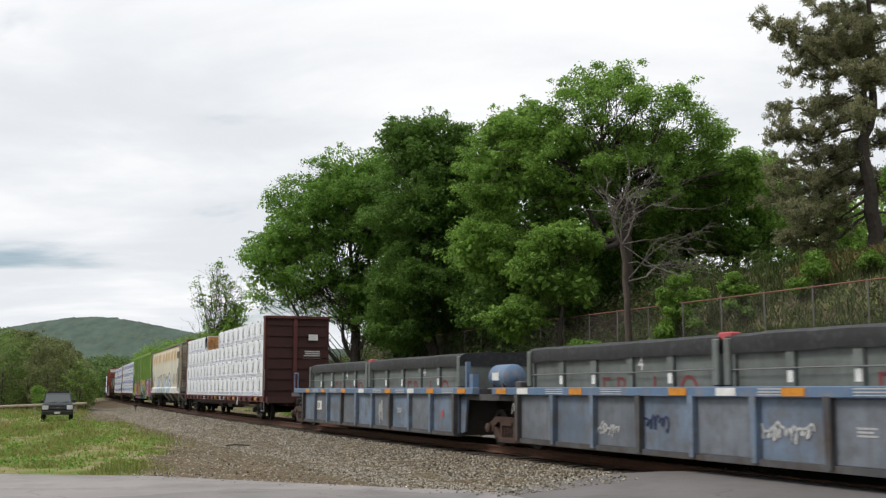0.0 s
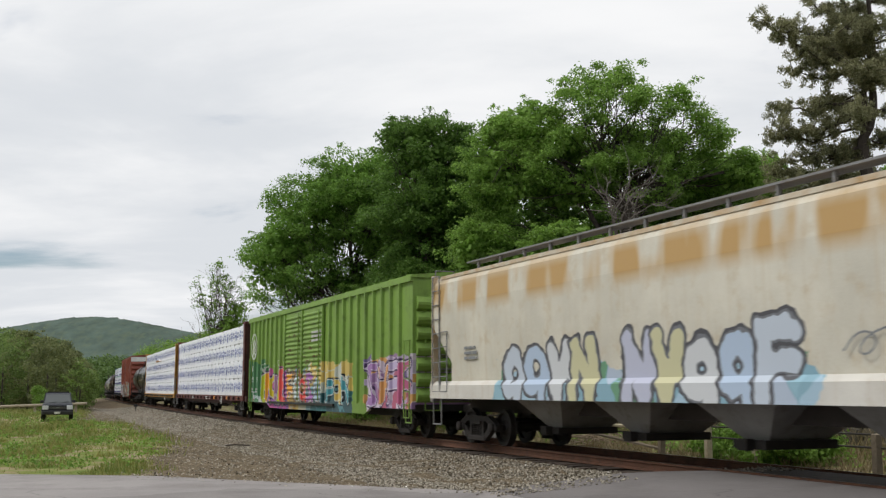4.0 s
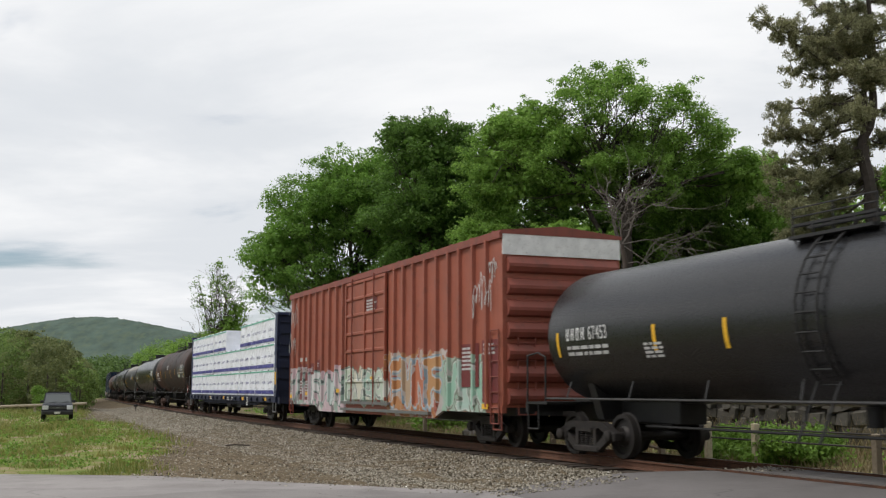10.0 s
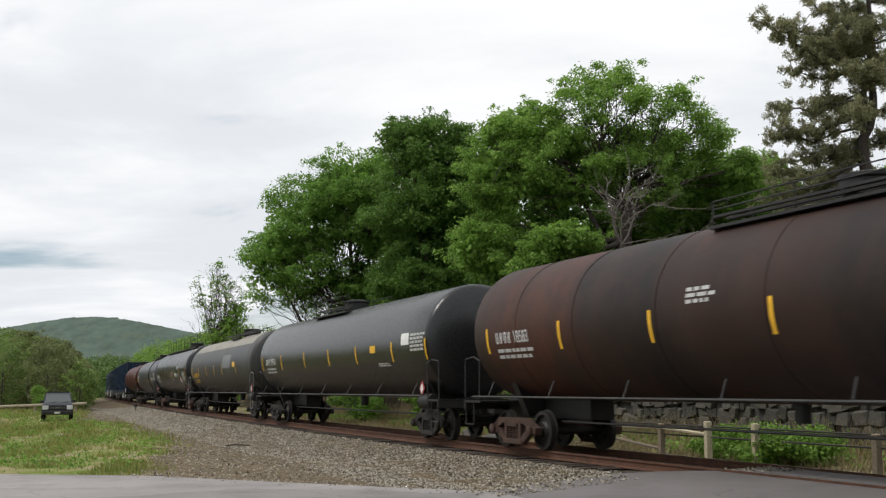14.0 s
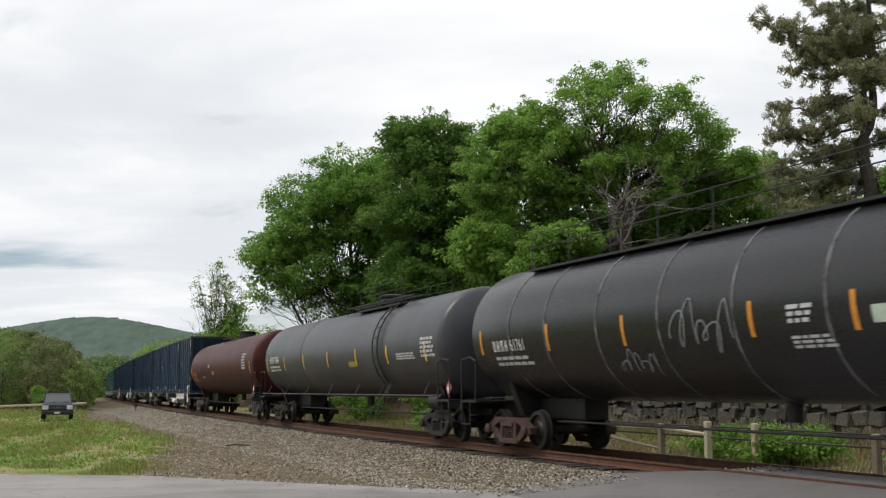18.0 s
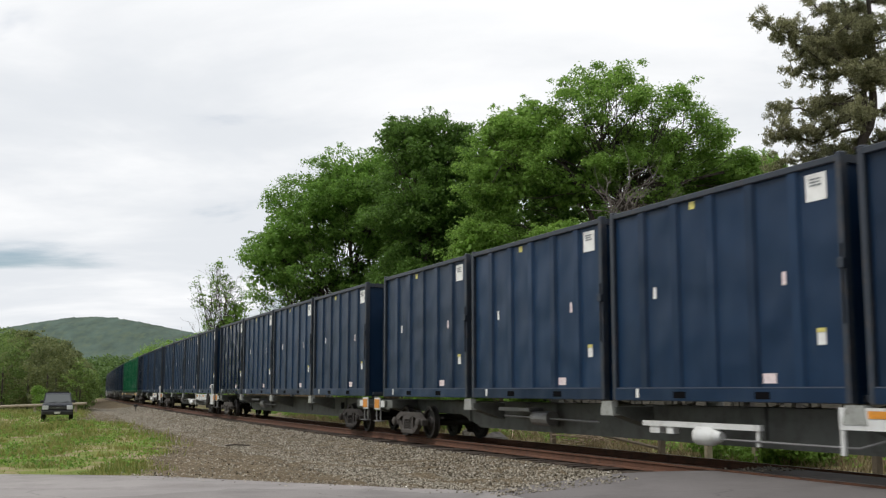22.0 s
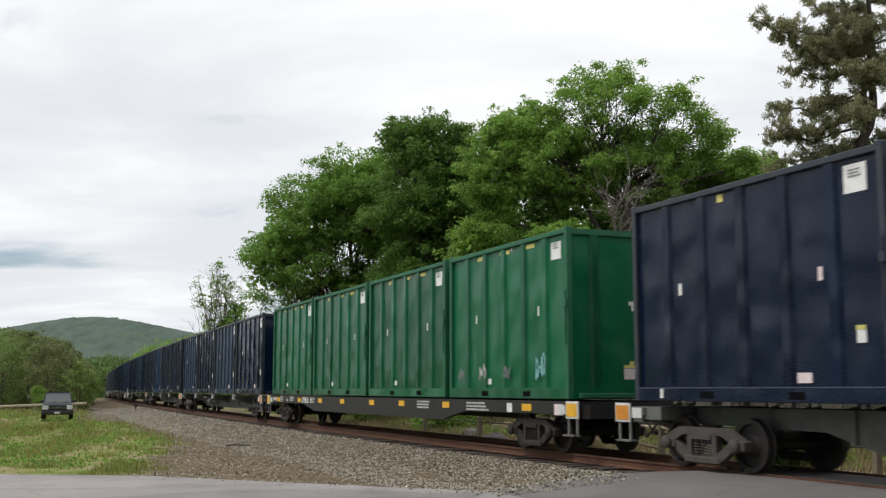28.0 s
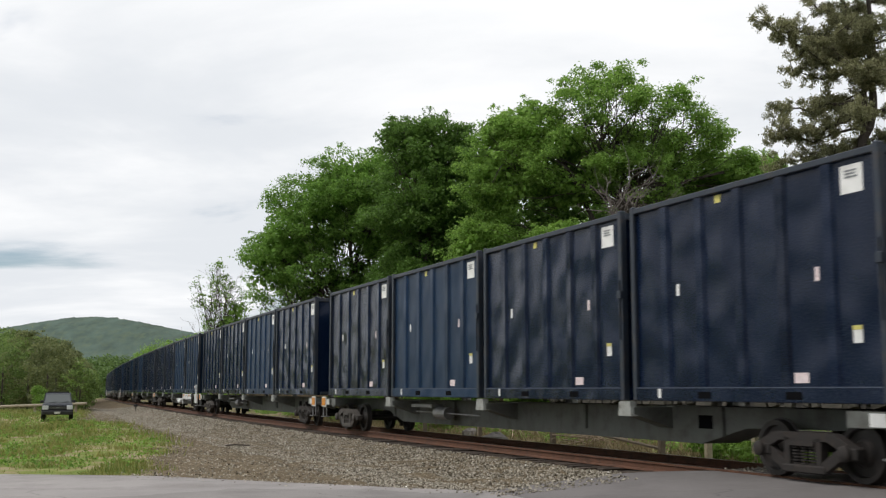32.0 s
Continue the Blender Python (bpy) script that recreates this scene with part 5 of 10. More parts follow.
def build_tanks():
    tank_car(-110.6, 7.78, 1.34, 2.38, T_BLACK, "glossy black tank car with white stencils and yellow stripes", 1, [7.0, 3.65, 1.7, -1.9, -3.8, -7.3], ladder=(-0.2,), dome=-1.3, platform=(-1.0, 0.7), railing=(-1.0, 0.7, 0.3), side_walk=True, number=(6.65, "67453", -0.1), extras=several(data_panel(-5.3, 0.28), data_panel(4.0, -0.2, 0.5, 0.3, 4), data_panel(-2.0, -0.12, 0.9, 0.14, 2), data_panel(-4.3, -0.06, 0.7, 0.2, 3)))
    tank_car(-46.05, 9.4, 1.54, 2.6, T_BROWN, "rust-brown weathered tank car with dark grime bands", 2, [8.35, 5.1, 1.95, -1.15, -3.8, -6.35, -8.4], ladder=(), dome=-1.6, platform=(-2.9, 1.1), railing=(-2.9, 1.1, 0.3), iron=IRON_RED, rings=(-6.5, -3.8, -1, 1.8, 4.6, 7), number=(7.9, "18583", -0.2), pl=1.5, side_walk=True, extras=several(data_panel(0.9, 0.22, 0.6, 0.3, 3), patch("repainted_patch", -9.0, -5.0, -0.30, 0.12, T_GLOSS), data_panel(-6.75, 0.17, 1.2, 0.4, 8), data_panel(-6.45, -0.13, 1.9, 0.1, 1), data_panel(-5.2, -0.13, 0.7, 0.1, 1), patch("pale_sign", -6.3, -5.5, -0.33, -0.21, GREENISH), data_panel(-7.5, -0.24, 0.6, 0.2, 3)))
    tank_car(-24.4, 9.9, 1.5, 2.56, T_BLACK, "long black tank car with pale signs near its end", 3, [9.1, 5.9, 2.5, -0.6, -3.6, -6.9, -9.5], dome=1.0, platform=(0.0, 3.2), railing=(-0.5, 3.5, 0.4), number=(8.4, "193353", -0.2), side_walk=True, extras=several(patch("white_sign", -8.3, -7.7, -0.05, 0.16, WHITE), data_panel(-8.4, 0.14, 0.9, 0.5), patch("yellow_sign", -5.5, -5.0, -0.14, 0.0, YELLOW), data_panel(-5.6, -0.35, 0.9, 0.12, 2)))
    tank_car(-3.4, 9.45, 1.45, 2.52, T_TWO, "black tank car with a dusty beige top and grey panels", 4, [8.4, 6.0, 3.3, 0.7, -1.7, -5.5], dome=-2.2, platform=(-7.2, 1.0), railing=(-3.0, -1.0, 0.45), number=(7.9, "910333", -0.38), ink=YELLOW, side_walk=True, extras=several(patch("dusty_top", -8.4, 8.5, 0.62, 1.5, T_DUST, "dried beige spill over the top"), patch("black_panel", -1.9, 3.9, -0.25, 0.3, T_GLOSS), patch("grey_panel", -4.1, -1.9, -0.12, 0.32, PANEL_GREY), patch("black_panel", -8.0, -4.1, -0.3, 0.5, T_GLOSS), patch("yellow_sign", -5.3, -4.7, -0.1, 0.06, YELLOW)))
    tank_car(16.85, 9.45, 1.5, 2.57, T_BLACK, "black ribbed tank car with a long top railing and graffiti", 5, [8.6, 5.5, 2.7, -0.8, -2.9, -5.6, -8.7], ORANGE, dome=-2.9, railing=(-8.8, 7.4, 0.62), iron=IRON_RED, rings=(7.2, 5.6, 3.6, 1.6, -0.4, -2.4, -4.4, -6.4), number=(8.0, "61761", -0.3), extras=several(data_panel(-7.1, -0.1, 1.1, 0.6), patch("grey_patch", -8.1, -5.6, 0.06, 0.36, PANEL_GREY), patch("pale_sign", -4.9, -4.5, 0.02, 0.16, WHITE), patch("grey_patch", -4.9, -4.1, -0.3, -0.14, GREYP), patch("pale_sign", -3.9, -3.2, -0.28, -0.12, GREENISH), patch("pale_sign", -6.3, -5.7, -0.55, -0.34, PINKISH), data_panel(-1.6, -0.05, 0.4, 0.3, 3), data_panel(-1.6, -0.35, 0.7, 0.22, 3), sprayed(1.2, 1.85, 1.5, 0.85, GREYP, 12, 0.016), sprayed(3.1, 1.55, 1.2, 0.42, GREYP, 14, 0.016)))
    tank_car(37.65, 9.9, 1.44, 2.5, T_GREY, "plain grey tank car with yellow stripes and a side walkway", 6, [9.1, 6.3, 3.5, 0.4, -2.7, -5.6, -8.6], ladder=(-4.8,), dome=-2.2, platform=(-6.1, 0.3), railing=(-5.2, -1.2, 0.55), number=(8.6, "33047", -0.12), pl=0.85, side_walk=True, rings=(3.9,), extras=several(data_panel(-8.3, 0.1), data_panel(-6.4, -0.15, 1.3, 0.2, 3), patch("yellow_sign", -2.6, -1.9, -0.36, -0.24, surface("faded_yellow", (0.3, 0.24, 0.03), 0.7))))
    tank_car(59.1, 9.65, 1.43, 2.5, T_MAROON, "dull maroon tank car with dark upright bands of grime", 7, [9.0, -8.6], iron=IRON_PALE, dome=-0.6, platform=(-0.6, 1.9), number=(8.5, "88341", -0.32), ink=surface("faded_orange", (0.40, 0.17, 0.035), 0.7, dirt=(0.15, 0.06, 0.02), dirty=0.45, scale=6), extras=several(data_panel(-6.7, 0.3, 0.7, 0.75, 6), patch("yellow_sign", 1.2, 1.8, -0.3, -0.18, surface("faded_yellow", (0.3, 0.24, 0.03), 0.7)), data_panel(5.0, -0.35, 0.6, 0.1, 1), data_panel(2.9, 0.08, 0.3, 0.2, 2)))


# ---- box cars ----
def graffiti_paint(name, base, zones, dirt, strokes=()):
    """Car paint with sprayed colour fields low on its side. zones: (x0, x1, top, colours, scale)."""
    m = surface(name + "_base", base, 0.6, dirt=dirt, dirty=0.3, scale=1.0, streak=0.3, vary=0.1, bump=0.05)
    nt = m.node_tree
    N, L = nt.nodes.new, nt.links.new
    p = nt.nodes["Principled BSDF"]
    c = p.inputs["Base Color"].links[0].from_socket
    co = N("ShaderNodeTexCoord")
    sep = N("ShaderNodeSeparateXYZ")
    L(co.outputs["Object"], sep.inputs[0])
    def math_node(op, a, b=None):
        q = N("ShaderNodeMath")
        q.operation = op
        for i, v in enumerate((a, b)):
            if v is None:
                continue
            if isinstance(v, (int, float)):
                q.inputs[i].default_value = v
            else:
                L(v, q.inputs[i])
        return q.outputs[0]
    flat = N("ShaderNodeCombineXYZ")
    L(sep.outputs["X"], flat.inputs[0])
    L(sep.outputs["Z"], flat.inputs[1])
    for x0, x1, low, top, cols, sc in zones:
        edge = N("ShaderNodeTexNoise")
        edge.inputs["Scale"].default_value, edge.inputs["Detail"].default_value = 1.3, 4
        L(flat.outputs[0], edge.inputs["Vector"])
        e = math_node("MULTIPLY", math_node("SUBTRACT", edge.outputs["Fac"], 0.5), 1.3)
        zz = math_node("ADD", sep.outputs["Z"], e)
        xx = math_node("ADD", sep.outputs["X"], e)
        inside = math_node("MULTIPLY", math_node("LESS_THAN", zz, top), math_node("GREATER_THAN", zz, low))
        inside = math_node("MULTIPLY", inside, math_node("MULTIPLY", math_node("LESS_THAN", xx, x1), math_node("GREATER_THAN", xx, x0)))
        warp = N("ShaderNodeTexNoise")
        warp.inputs["Scale"].default_value = 1.1 * sc
        L(flat.outputs[0], warp.inputs["Vector"])
        mv = N("ShaderNodeVectorMath")
        mv.operation = "MULTIPLY_ADD"
        L(warp.outputs["Color"], mv.inputs[0])
        mv.inputs[1].default_value = (0.9, 0.9, 0)
        L(flat.outputs[0], mv.inputs[2])
        vo, ed = N("ShaderNodeTexVoronoi"), N("ShaderNodeTexVoronoi")
        ed.feature = "DISTANCE_TO_EDGE"
        for q in (vo, ed):
            q.voronoi_dimensions = "2D"
            q.inputs["Scale"].default_value = 1.9 * sc
            L(mv.outputs[0], q.inputs["Vector"])
        hue = N("ShaderNodeSeparateColor")
        L(vo.outputs["Color"], hue.inputs[0])
        r = N("ShaderNodeValToRGB")
        r.color_ramp.interpolation = "CONSTANT"
        r.color_ramp.elements[0].color = (*cols[0], 1)
        r.color_ramp.elements[1].position, r.color_ramp.elements[1].color = 1 / len(cols), (*cols[1], 1)
        for k, q in enumerate(cols[2:]):
            r.color_ramp.elements.new((k + 2) / len(cols)).color = (*q, 1)
        L(hue.outputs[0], r.inputs[0])
        def mix(f, a, b):
            x = N("ShaderNodeMix")
            x.data_type = "RGBA"
            for k, v in (("Factor", f), ("A", a), ("B", b)):
                if isinstance(v, tuple):
                    x.inputs[k].default_value = (*v, 1)
                else:
                    L(v, x.inputs[k])
            return x.outputs["Result"]
        fill = mix(math_node("LESS_THAN", ed.outputs["Distance"], 0.03), r.outputs[0], cols[-1])
        c = mix(math_node("MULTIPLY", inside, 0.92), c, fill)
    # sprayed strokes: straight ones ("l", x0, z0, x1, z1) and rounds ("r", x, z, radius), each outlined twice
    shake = N("ShaderNodeTexNoise")
    shake.inputs["Scale"].default_value = 2.2
    L(flat.outputs[0], shake.inputs["Vector"])
    at = N("ShaderNodeVectorMath")
    at.operation = "MULTIPLY_ADD"
    L(shake.outputs["Color"], at.inputs[0])
    at.inputs[1].default_value = (0.34, 0.34, 0)
    L(flat.outputs[0], at.inputs[2])
    here = N("ShaderNodeVectorMath")
    here.operation = "SUBTRACT"
    L(at.outputs[0], here.inputs[0])
    here.inputs[1].default_value = (0.17, 0.17, 0)
    here = here.outputs[0]
    for colour, wide, rim, segs in strokes:
        near = None
        for g in segs:
            q = N("ShaderNodeVectorMath")
            q.operation = "DISTANCE"
            L(here, q.inputs[0])
            if g[0] == "r":
                q.inputs[1].default_value = (g[1], g[2], 0)
                dist = math_node("ABSOLUTE", math_node("SUBTRACT", q.outputs["Value"], g[3]))
            else:
                bx, bz = g[3] - g[1], g[4] - g[2]
                ll = bx * bx + bz * bz + 1e-6
                dot = N("ShaderNodeVectorMath")
                dot.operation = "DOT_PRODUCT"
                L(here, dot.inputs[0])
                dot.inputs[1].default_value = (bx / ll, bz / ll, 0)
                k = N("ShaderNodeMath")
                k.operation, k.use_clamp = "SUBTRACT", True
                L(dot.outputs["Value"], k.inputs[0])
                k.inputs[1].default_value = (g[1] * bx + g[2] * bz) / ll
                foot = N("ShaderNodeVectorMath")
                foot.operation = "MULTIPLY_ADD"
                L(k.outputs[0], foot.inputs[0])
                foot.inputs[1].default_value = (bx, bz, 0)
                foot.inputs[2].default_value = (g[1], g[2], 0)
                L(foot.outputs[0], q.inputs[1])
                dist = q.outputs["Value"]
            near = dist if near is None else math_node("MINIMUM", near, dist)
        if rim:
            c = mix(math_node("LESS_THAN", near, wide + 0.085), c, rim[0])
            c = mix(math_node("LESS_THAN", near, wide + 0.035), c, rim[1])
        c = mix(math_node("LESS_THAN", near, wide), c, colour)
    L(c, p.inputs["Base Color"])
    return m


def wild_letters(seed, x0, x1, z0, z1, count, colours, wide, rims):
    """Bulky sprayed letter shapes that spell nothing, side by side from x0 to x1."""
    rng = random.Random(seed)
    out, w = [], (x1 - x0) / count
    for k in range(count):
        a, b, m = x0 + w * (k + 0.15), x0 + w * (k + 0.85), x0 + w * (k + 0.5)
        j = lambda q: q + rng.uniform(-0.07, 0.07)
        zm = (z0 + z1) / 2
        kind = rng.randrange(5)
        segs = [[("l", j(a), z0, j(a), z1), ("l", j(a), j(z1), b, j(z1)), ("l", j(a), j(zm), b, j(zm))],
                [("r", m, j(zm), min(abs(w) * 0.34, (z1 - z0) * 0.36)), ("l", j(b), z0, j(b), j(zm))],
                [("l", j(a), z0, j(a), z1), ("l", a, z1, b, z0), ("l", b, z0, j(b), z1)],
                [("l", j(a), z1, m, z0), ("l", m, z0, j(b), z1), ("l", m, j(zm), b, zm)],
                [("l", a, z1, b, j(z1)), ("l", a, z1, b, z0), ("l", b, j(z0), a, z0)]][kind]
        out.append((colours[k % len(colours)], wide, rims, segs))
    return out


def boxcar(place, half, eave, roof, w, paint, plain, label, posts, doors, end_white=False, posts_deep=0.085, seed=0):
    rng = random.Random(seed)
    car = thing("boxcar", label, "boxcar", "boxcars of the train")
    z0 = 0.78
    part("body", Shape().box(-half, half, -w, w, z0 + 0.12, eave), paint, car)
    part("side_sill", Shape().box(-half, half, w - 0.08, w + 0.03, z0, z0 + 0.16).box(-half, half, -w - 0.03, -w + 0.08, z0, z0 + 0.16), paint, car)
    # centre part of the sill hangs lower
    part("fish_belly_sill", Shape().prism([(-half + 3.4, z0), (-half + 4.0, z0 - 0.2), (half - 4.0, z0 - 0.2), (half - 3.4, z0)], w - 0.06, w + 0.02), paint, car)
    part("floor_frame", Shape().box(-half, half, -1.2, 1.2, 0.72, z0 + 0.12).box(-half + 2, half - 2, -0.35, 0.35, 0.5, 0.75), BLACK, car)
    part("roof", Shape().prism([(-w - 0.05, eave - 0.06), (-w - 0.05, eave + 0.02), (0, roof), (w + 0.05, eave + 0.02), (w + 0.05, eave - 0.06)], -half - 0.04, half + 0.04, "x"), plain, car)
    part("eave_rail", Shape().box(-half - 0.02, half + 0.02, w - 0.02, w + 0.075, eave - 0.16, eave - 0.02), plain, car)
    for k in range(15):
        x = -half + 0.5 + (2 * half - 1.0) * k / 14
        part("roof_rib", Shape().prism([(-w, eave + 0.03), (0, roof + 0.02), (w, eave + 0.03), (w, eave + 0.06), (0, roof + 0.06), (-w, eave + 0.06)], x - 0.04, x + 0.04, "x"), plain, car)
    for x in posts:
        for sg in (1, -1):
            y0, y1 = (w, w + posts_deep) if sg > 0 else (-w - posts_deep, -w)
            yo = y1 if sg > 0 else y0
            yi = y0 if sg > 0 else y1
            part("side_post", Shape().prism([(x - 0.075, yi), (x - 0.05, yo), (x + 0.05, yo), (x + 0.075, yi)], z0 + 0.12, eave - 0.12, "z"), paint, car)
    for sg in (1, -1):
        for k in range(7):
            z = z0 + 0.36 + (eave - z0 - 1.1) * k / 6
            x = sg * half
            part("end_rib", Shape().prism([(x, z - 0.19), (x + sg * 0.10, z - 0.15), (x + sg * 0.15, z - 0.05), (x + sg * 0.15, z + 0.02), (x + sg * 0.05, z + 0.16), (x, z + 0.19)], -w + 0.1, w - 0.1), plain, car)
        if end_white:
            plate_x = sg * half
            part("white_end_band", Shape().box(min(plate_x, plate_x + sg * 0.03), max(plate_x, plate_x + sg * 0.03), -w, w, eave - 0.52, eave - 0.02), WHITE, car, "white painted band high on the end")
        add_truck(car, sg * (half - 1.75))
        for k, sy in ((0, 1), (1, -1)):
            add_ladder(car, sg * (half - 0.32), sy * (w + 0.05), 0.55, 2.6, 0.42, plain)
        add_ladder(car, sg * (half + 0.07), 0.95, 0.75, 2.7, 0.42, plain, along="y")
        part("end_step", Shape().pipe([(sg * (half - 0.5), w, z0), (sg * (half - 0.5), w, 0.42), (sg * (half - 0.08), w, 0.42), (sg * (half - 0.08), w, z0)], 0.02), plain, car)
    add_couplers(car, half + 0.08)
    doors(car, paint, plain, w, z0, eave, rng)
    return moving(car, place)


LIME, AMBERY, CORAL, MAUVE = (0.44, 0.50, 0.03), (0.74, 0.33, 0.02), (0.72, 0.10, 0.09), (0.42, 0.25, 0.38)
RIMS = ((0.07, 0.03, 0.12), (0.62, 0.60, 0.64))
G_STROKES = [
    (LIME, 0.10, RIMS, [("l", 7.3, 1.8, 6.9, 1.9), ("l", 7.3, 1.8, 7.4, 0.9), ("l", 7.35, 1.35, 6.98, 1.4), ("l", 7.4, 0.88, 6.9, 0.84)]),
    (AMBERY, 0.10, RIMS, [("l", 6.72, 0.85, 6.6, 1.9), ("l", 6.6, 1.9, 6.38, 1.4), ("l", 6.38, 1.4, 6.18, 1.85), ("l", 6.18, 1.85, 6.12, 0.85)]),
    ((0.55, 0.46, 0.02), 0.11, RIMS, [("r", 5.62, 1.42, 0.32)]),
    (MAUVE, 0.09, RIMS, [("l", 5.12, 0.85, 5.1, 1.75), ("l", 5.1, 1.7, 4.86, 1.0)]),
    (LIME, 0.10, RIMS, [("l", 4.82, 0.9, 4.72, 1.7), ("l", 4.72, 1.7, 4.5, 1.72), ("l", 4.82, 0.86, 4.55, 0.84)]),
    (CORAL, 0.13, RIMS, [("l", 4.3, 1.95, 3.72, 2.02), ("l", 4.3, 1.95, 4.28, 0.92), ("l", 4.25, 1.45, 3.85, 1.55), ("l", 4.28, 0.92, 3.62, 0.9), ("l", 3.7, 2.0, 3.62, 0.95)]),
    ((0.60, 0.64, 0.58), 0.016, None, [("l", 8.0, 2.2, 7.85, 2.02), ("l", 7.85, 2.02, 7.75, 2.22), ("l", 7.75, 2.22, 7.6, 2.05), ("l", 7.42, 2.3, 7.12, 2.34), ("l", 7.12, 2.34, 7.1, 2.0), ("l", 7.1, 2.0, 7.4, 1.98), ("l", 7.4, 1.98, 7.42, 2.3), ("r", 7.26, 2.15, 0.06), ("l", 6.8, 2.5, 6.78, 2.1), ("l", 6.78, 2.1, 6.6, 2.3), ("l", 6.6, 2.3, 6.45, 2.1), ("l", 6.45, 2.1, 6.2, 2.2), ("l", 5.6, 2.3, 5.4, 2.05), ("l", 5.4, 2.05, 5.2, 2.3), ("r", 4.8, 2.3, 0.12), ("l", 4.8, 2.2, 4.85, 1.95)]),
    ((0.04, 0.06, 0.02), 0.03, None, [("l", 4.15, 2.5, 3.95, 2.35), ("l", 4.1, 2.7, 3.75, 2.65), ("l", 4.0, 2.3, 3.7, 2.42)])]
G_STROKES += wild_letters(31, 3.2, -1.4, 0.95, 1.75, 5, [AMBERY, (0.45, 0.55, 0.58), CORAL, (0.35, 0.12, 0.40), (0.30, 0.42, 0.50)], 0.09, ((0.05, 0.03, 0.04), (0.55, 0.52, 0.48)))
G_STROKES += wild_letters(32, -1.9, -4.6, 0.95, 1.6, 3, [(0.05, 0.28, 0.34), (0.62, 0.46, 0.12), (0.08, 0.34, 0.4)], 0.10, ((0.02, 0.03, 0.04), (0.60, 0.62, 0.60)))
G_STROKES += wild_letters(33, -6.3, -10.0, 0.95, 1.9, 4, [(0.36, 0.2, 0.45), (0.6, 0.3, 0.1), (0.5, 0.42, 0.62), (0.5, 0.12, 0.25)], 0.10, ((0.06, 0.03, 0.10), (0.62, 0.58, 0.66)))
R_STROKES = wild_letters(41, 9.0, 2.4, 0.95, 1.75, 7, [(0.55, 0.46, 0.48), (0.50, 0.56, 0.54), (0.60, 0.50, 0.53), (0.62, 0.60, 0.60)], 0.11, ((0.13, 0.16, 0.155), (0.38, 0.48, 0.44)))
R_STROKES += wild_letters(42, 2.1, -1.5, 1.1, 1.8, 4, [(0.48, 0.55, 0.46), (0.58, 0.56, 0.46), (0.34, 0.46, 0.40)], 0.08, ((0.16, 0.18, 0.16), (0.62, 0.62, 0.58)))
R_STROKES += wild_letters(43, -1.9, -5.6, 0.95, 1.95, 4, [(0.44, 0.19, 0.07), (0.42, 0.30, 0.20), (0.44, 0.15, 0.08), (0.46, 0.24, 0.10)], 0.12, ((0.26, 0.36, 0.44), (0.54, 0.50, 0.48)))
R_STROKES += wild_letters(44, -5.8, -8.2, 0.95, 1.8, 3, [(0.30, 0.48, 0.38), (0.38, 0.50, 0.44)], 0.12, ((0.18, 0.20, 0.16), (0.55, 0.58, 0.54)))
G_BASE = (0.18, 0.305, 0.052)
G_PAINT = graffiti_paint("boxcar_green", G_BASE, [
    (5.9, 10.3, 0.0, 2.42, [(0.055, 0.19, 0.085), (0.06, 0.21, 0.09), (0.05, 0.18, 0.08), (0.055, 0.19, 0.085)], 0.2),
    (6.2, 9.2, 0.0, 1.25, [(0.5, 0.55, 0.6), (0.06, 0.22, 0.1), (0.35, 0.16, 0.08), (0.06, 0.22, 0.1), (0.55, 0.6, 0.62)], 1.6),
    (2.6, 7.0, 0.0, 2.0, [(0.46, 0.07, 0.32), (0.20, 0.08, 0.34), (0.55, 0.10, 0.36), (0.24, 0.14, 0.42), (0.50, 0.08, 0.34)], 1.9),
    (0.0, 3.1, 0.0, 2.0, [(0.30, 0.13, 0.03), (0.50, 0.36, 0.10), (0.12, 0.20, 0.26), (0.36, 0.18, 0.05), (0.45, 0.42, 0.34)], 1.1),
    (-4.8, 0.0, 0.0, 1.4, [(0.02, 0.10, 0.14), (0.02, 0.13, 0.17), (0.03, 0.08, 0.12), (0.10, 0.26, 0.32)], 0.7),
    (-4.8, 0.2, 1.35, 2.15, [(0.62, 0.46, 0.12), (0.66, 0.50, 0.16), (0.60, 0.44, 0.14), (0.55, 0.58, 0.55)], 0.9),
    (-10.3, -6.2, 0.0, 2.2, [(0.30, 0.16, 0.36), (0.5, 0.4, 0.6), (0.45, 0.10, 0.2), (0.16, 0.10, 0.3), (0.6, 0.3, 0.1), (0.65, 0.55, 0.68)], 1.4)], (0.06, 0.10, 0.02), G_STROKES)
G_PLAIN = surface("boxcar_green_plain", G_BASE, 0.6, dirt=(0.08, 0.10, 0.03), dirty=0.25, scale=1, streak=0.3)
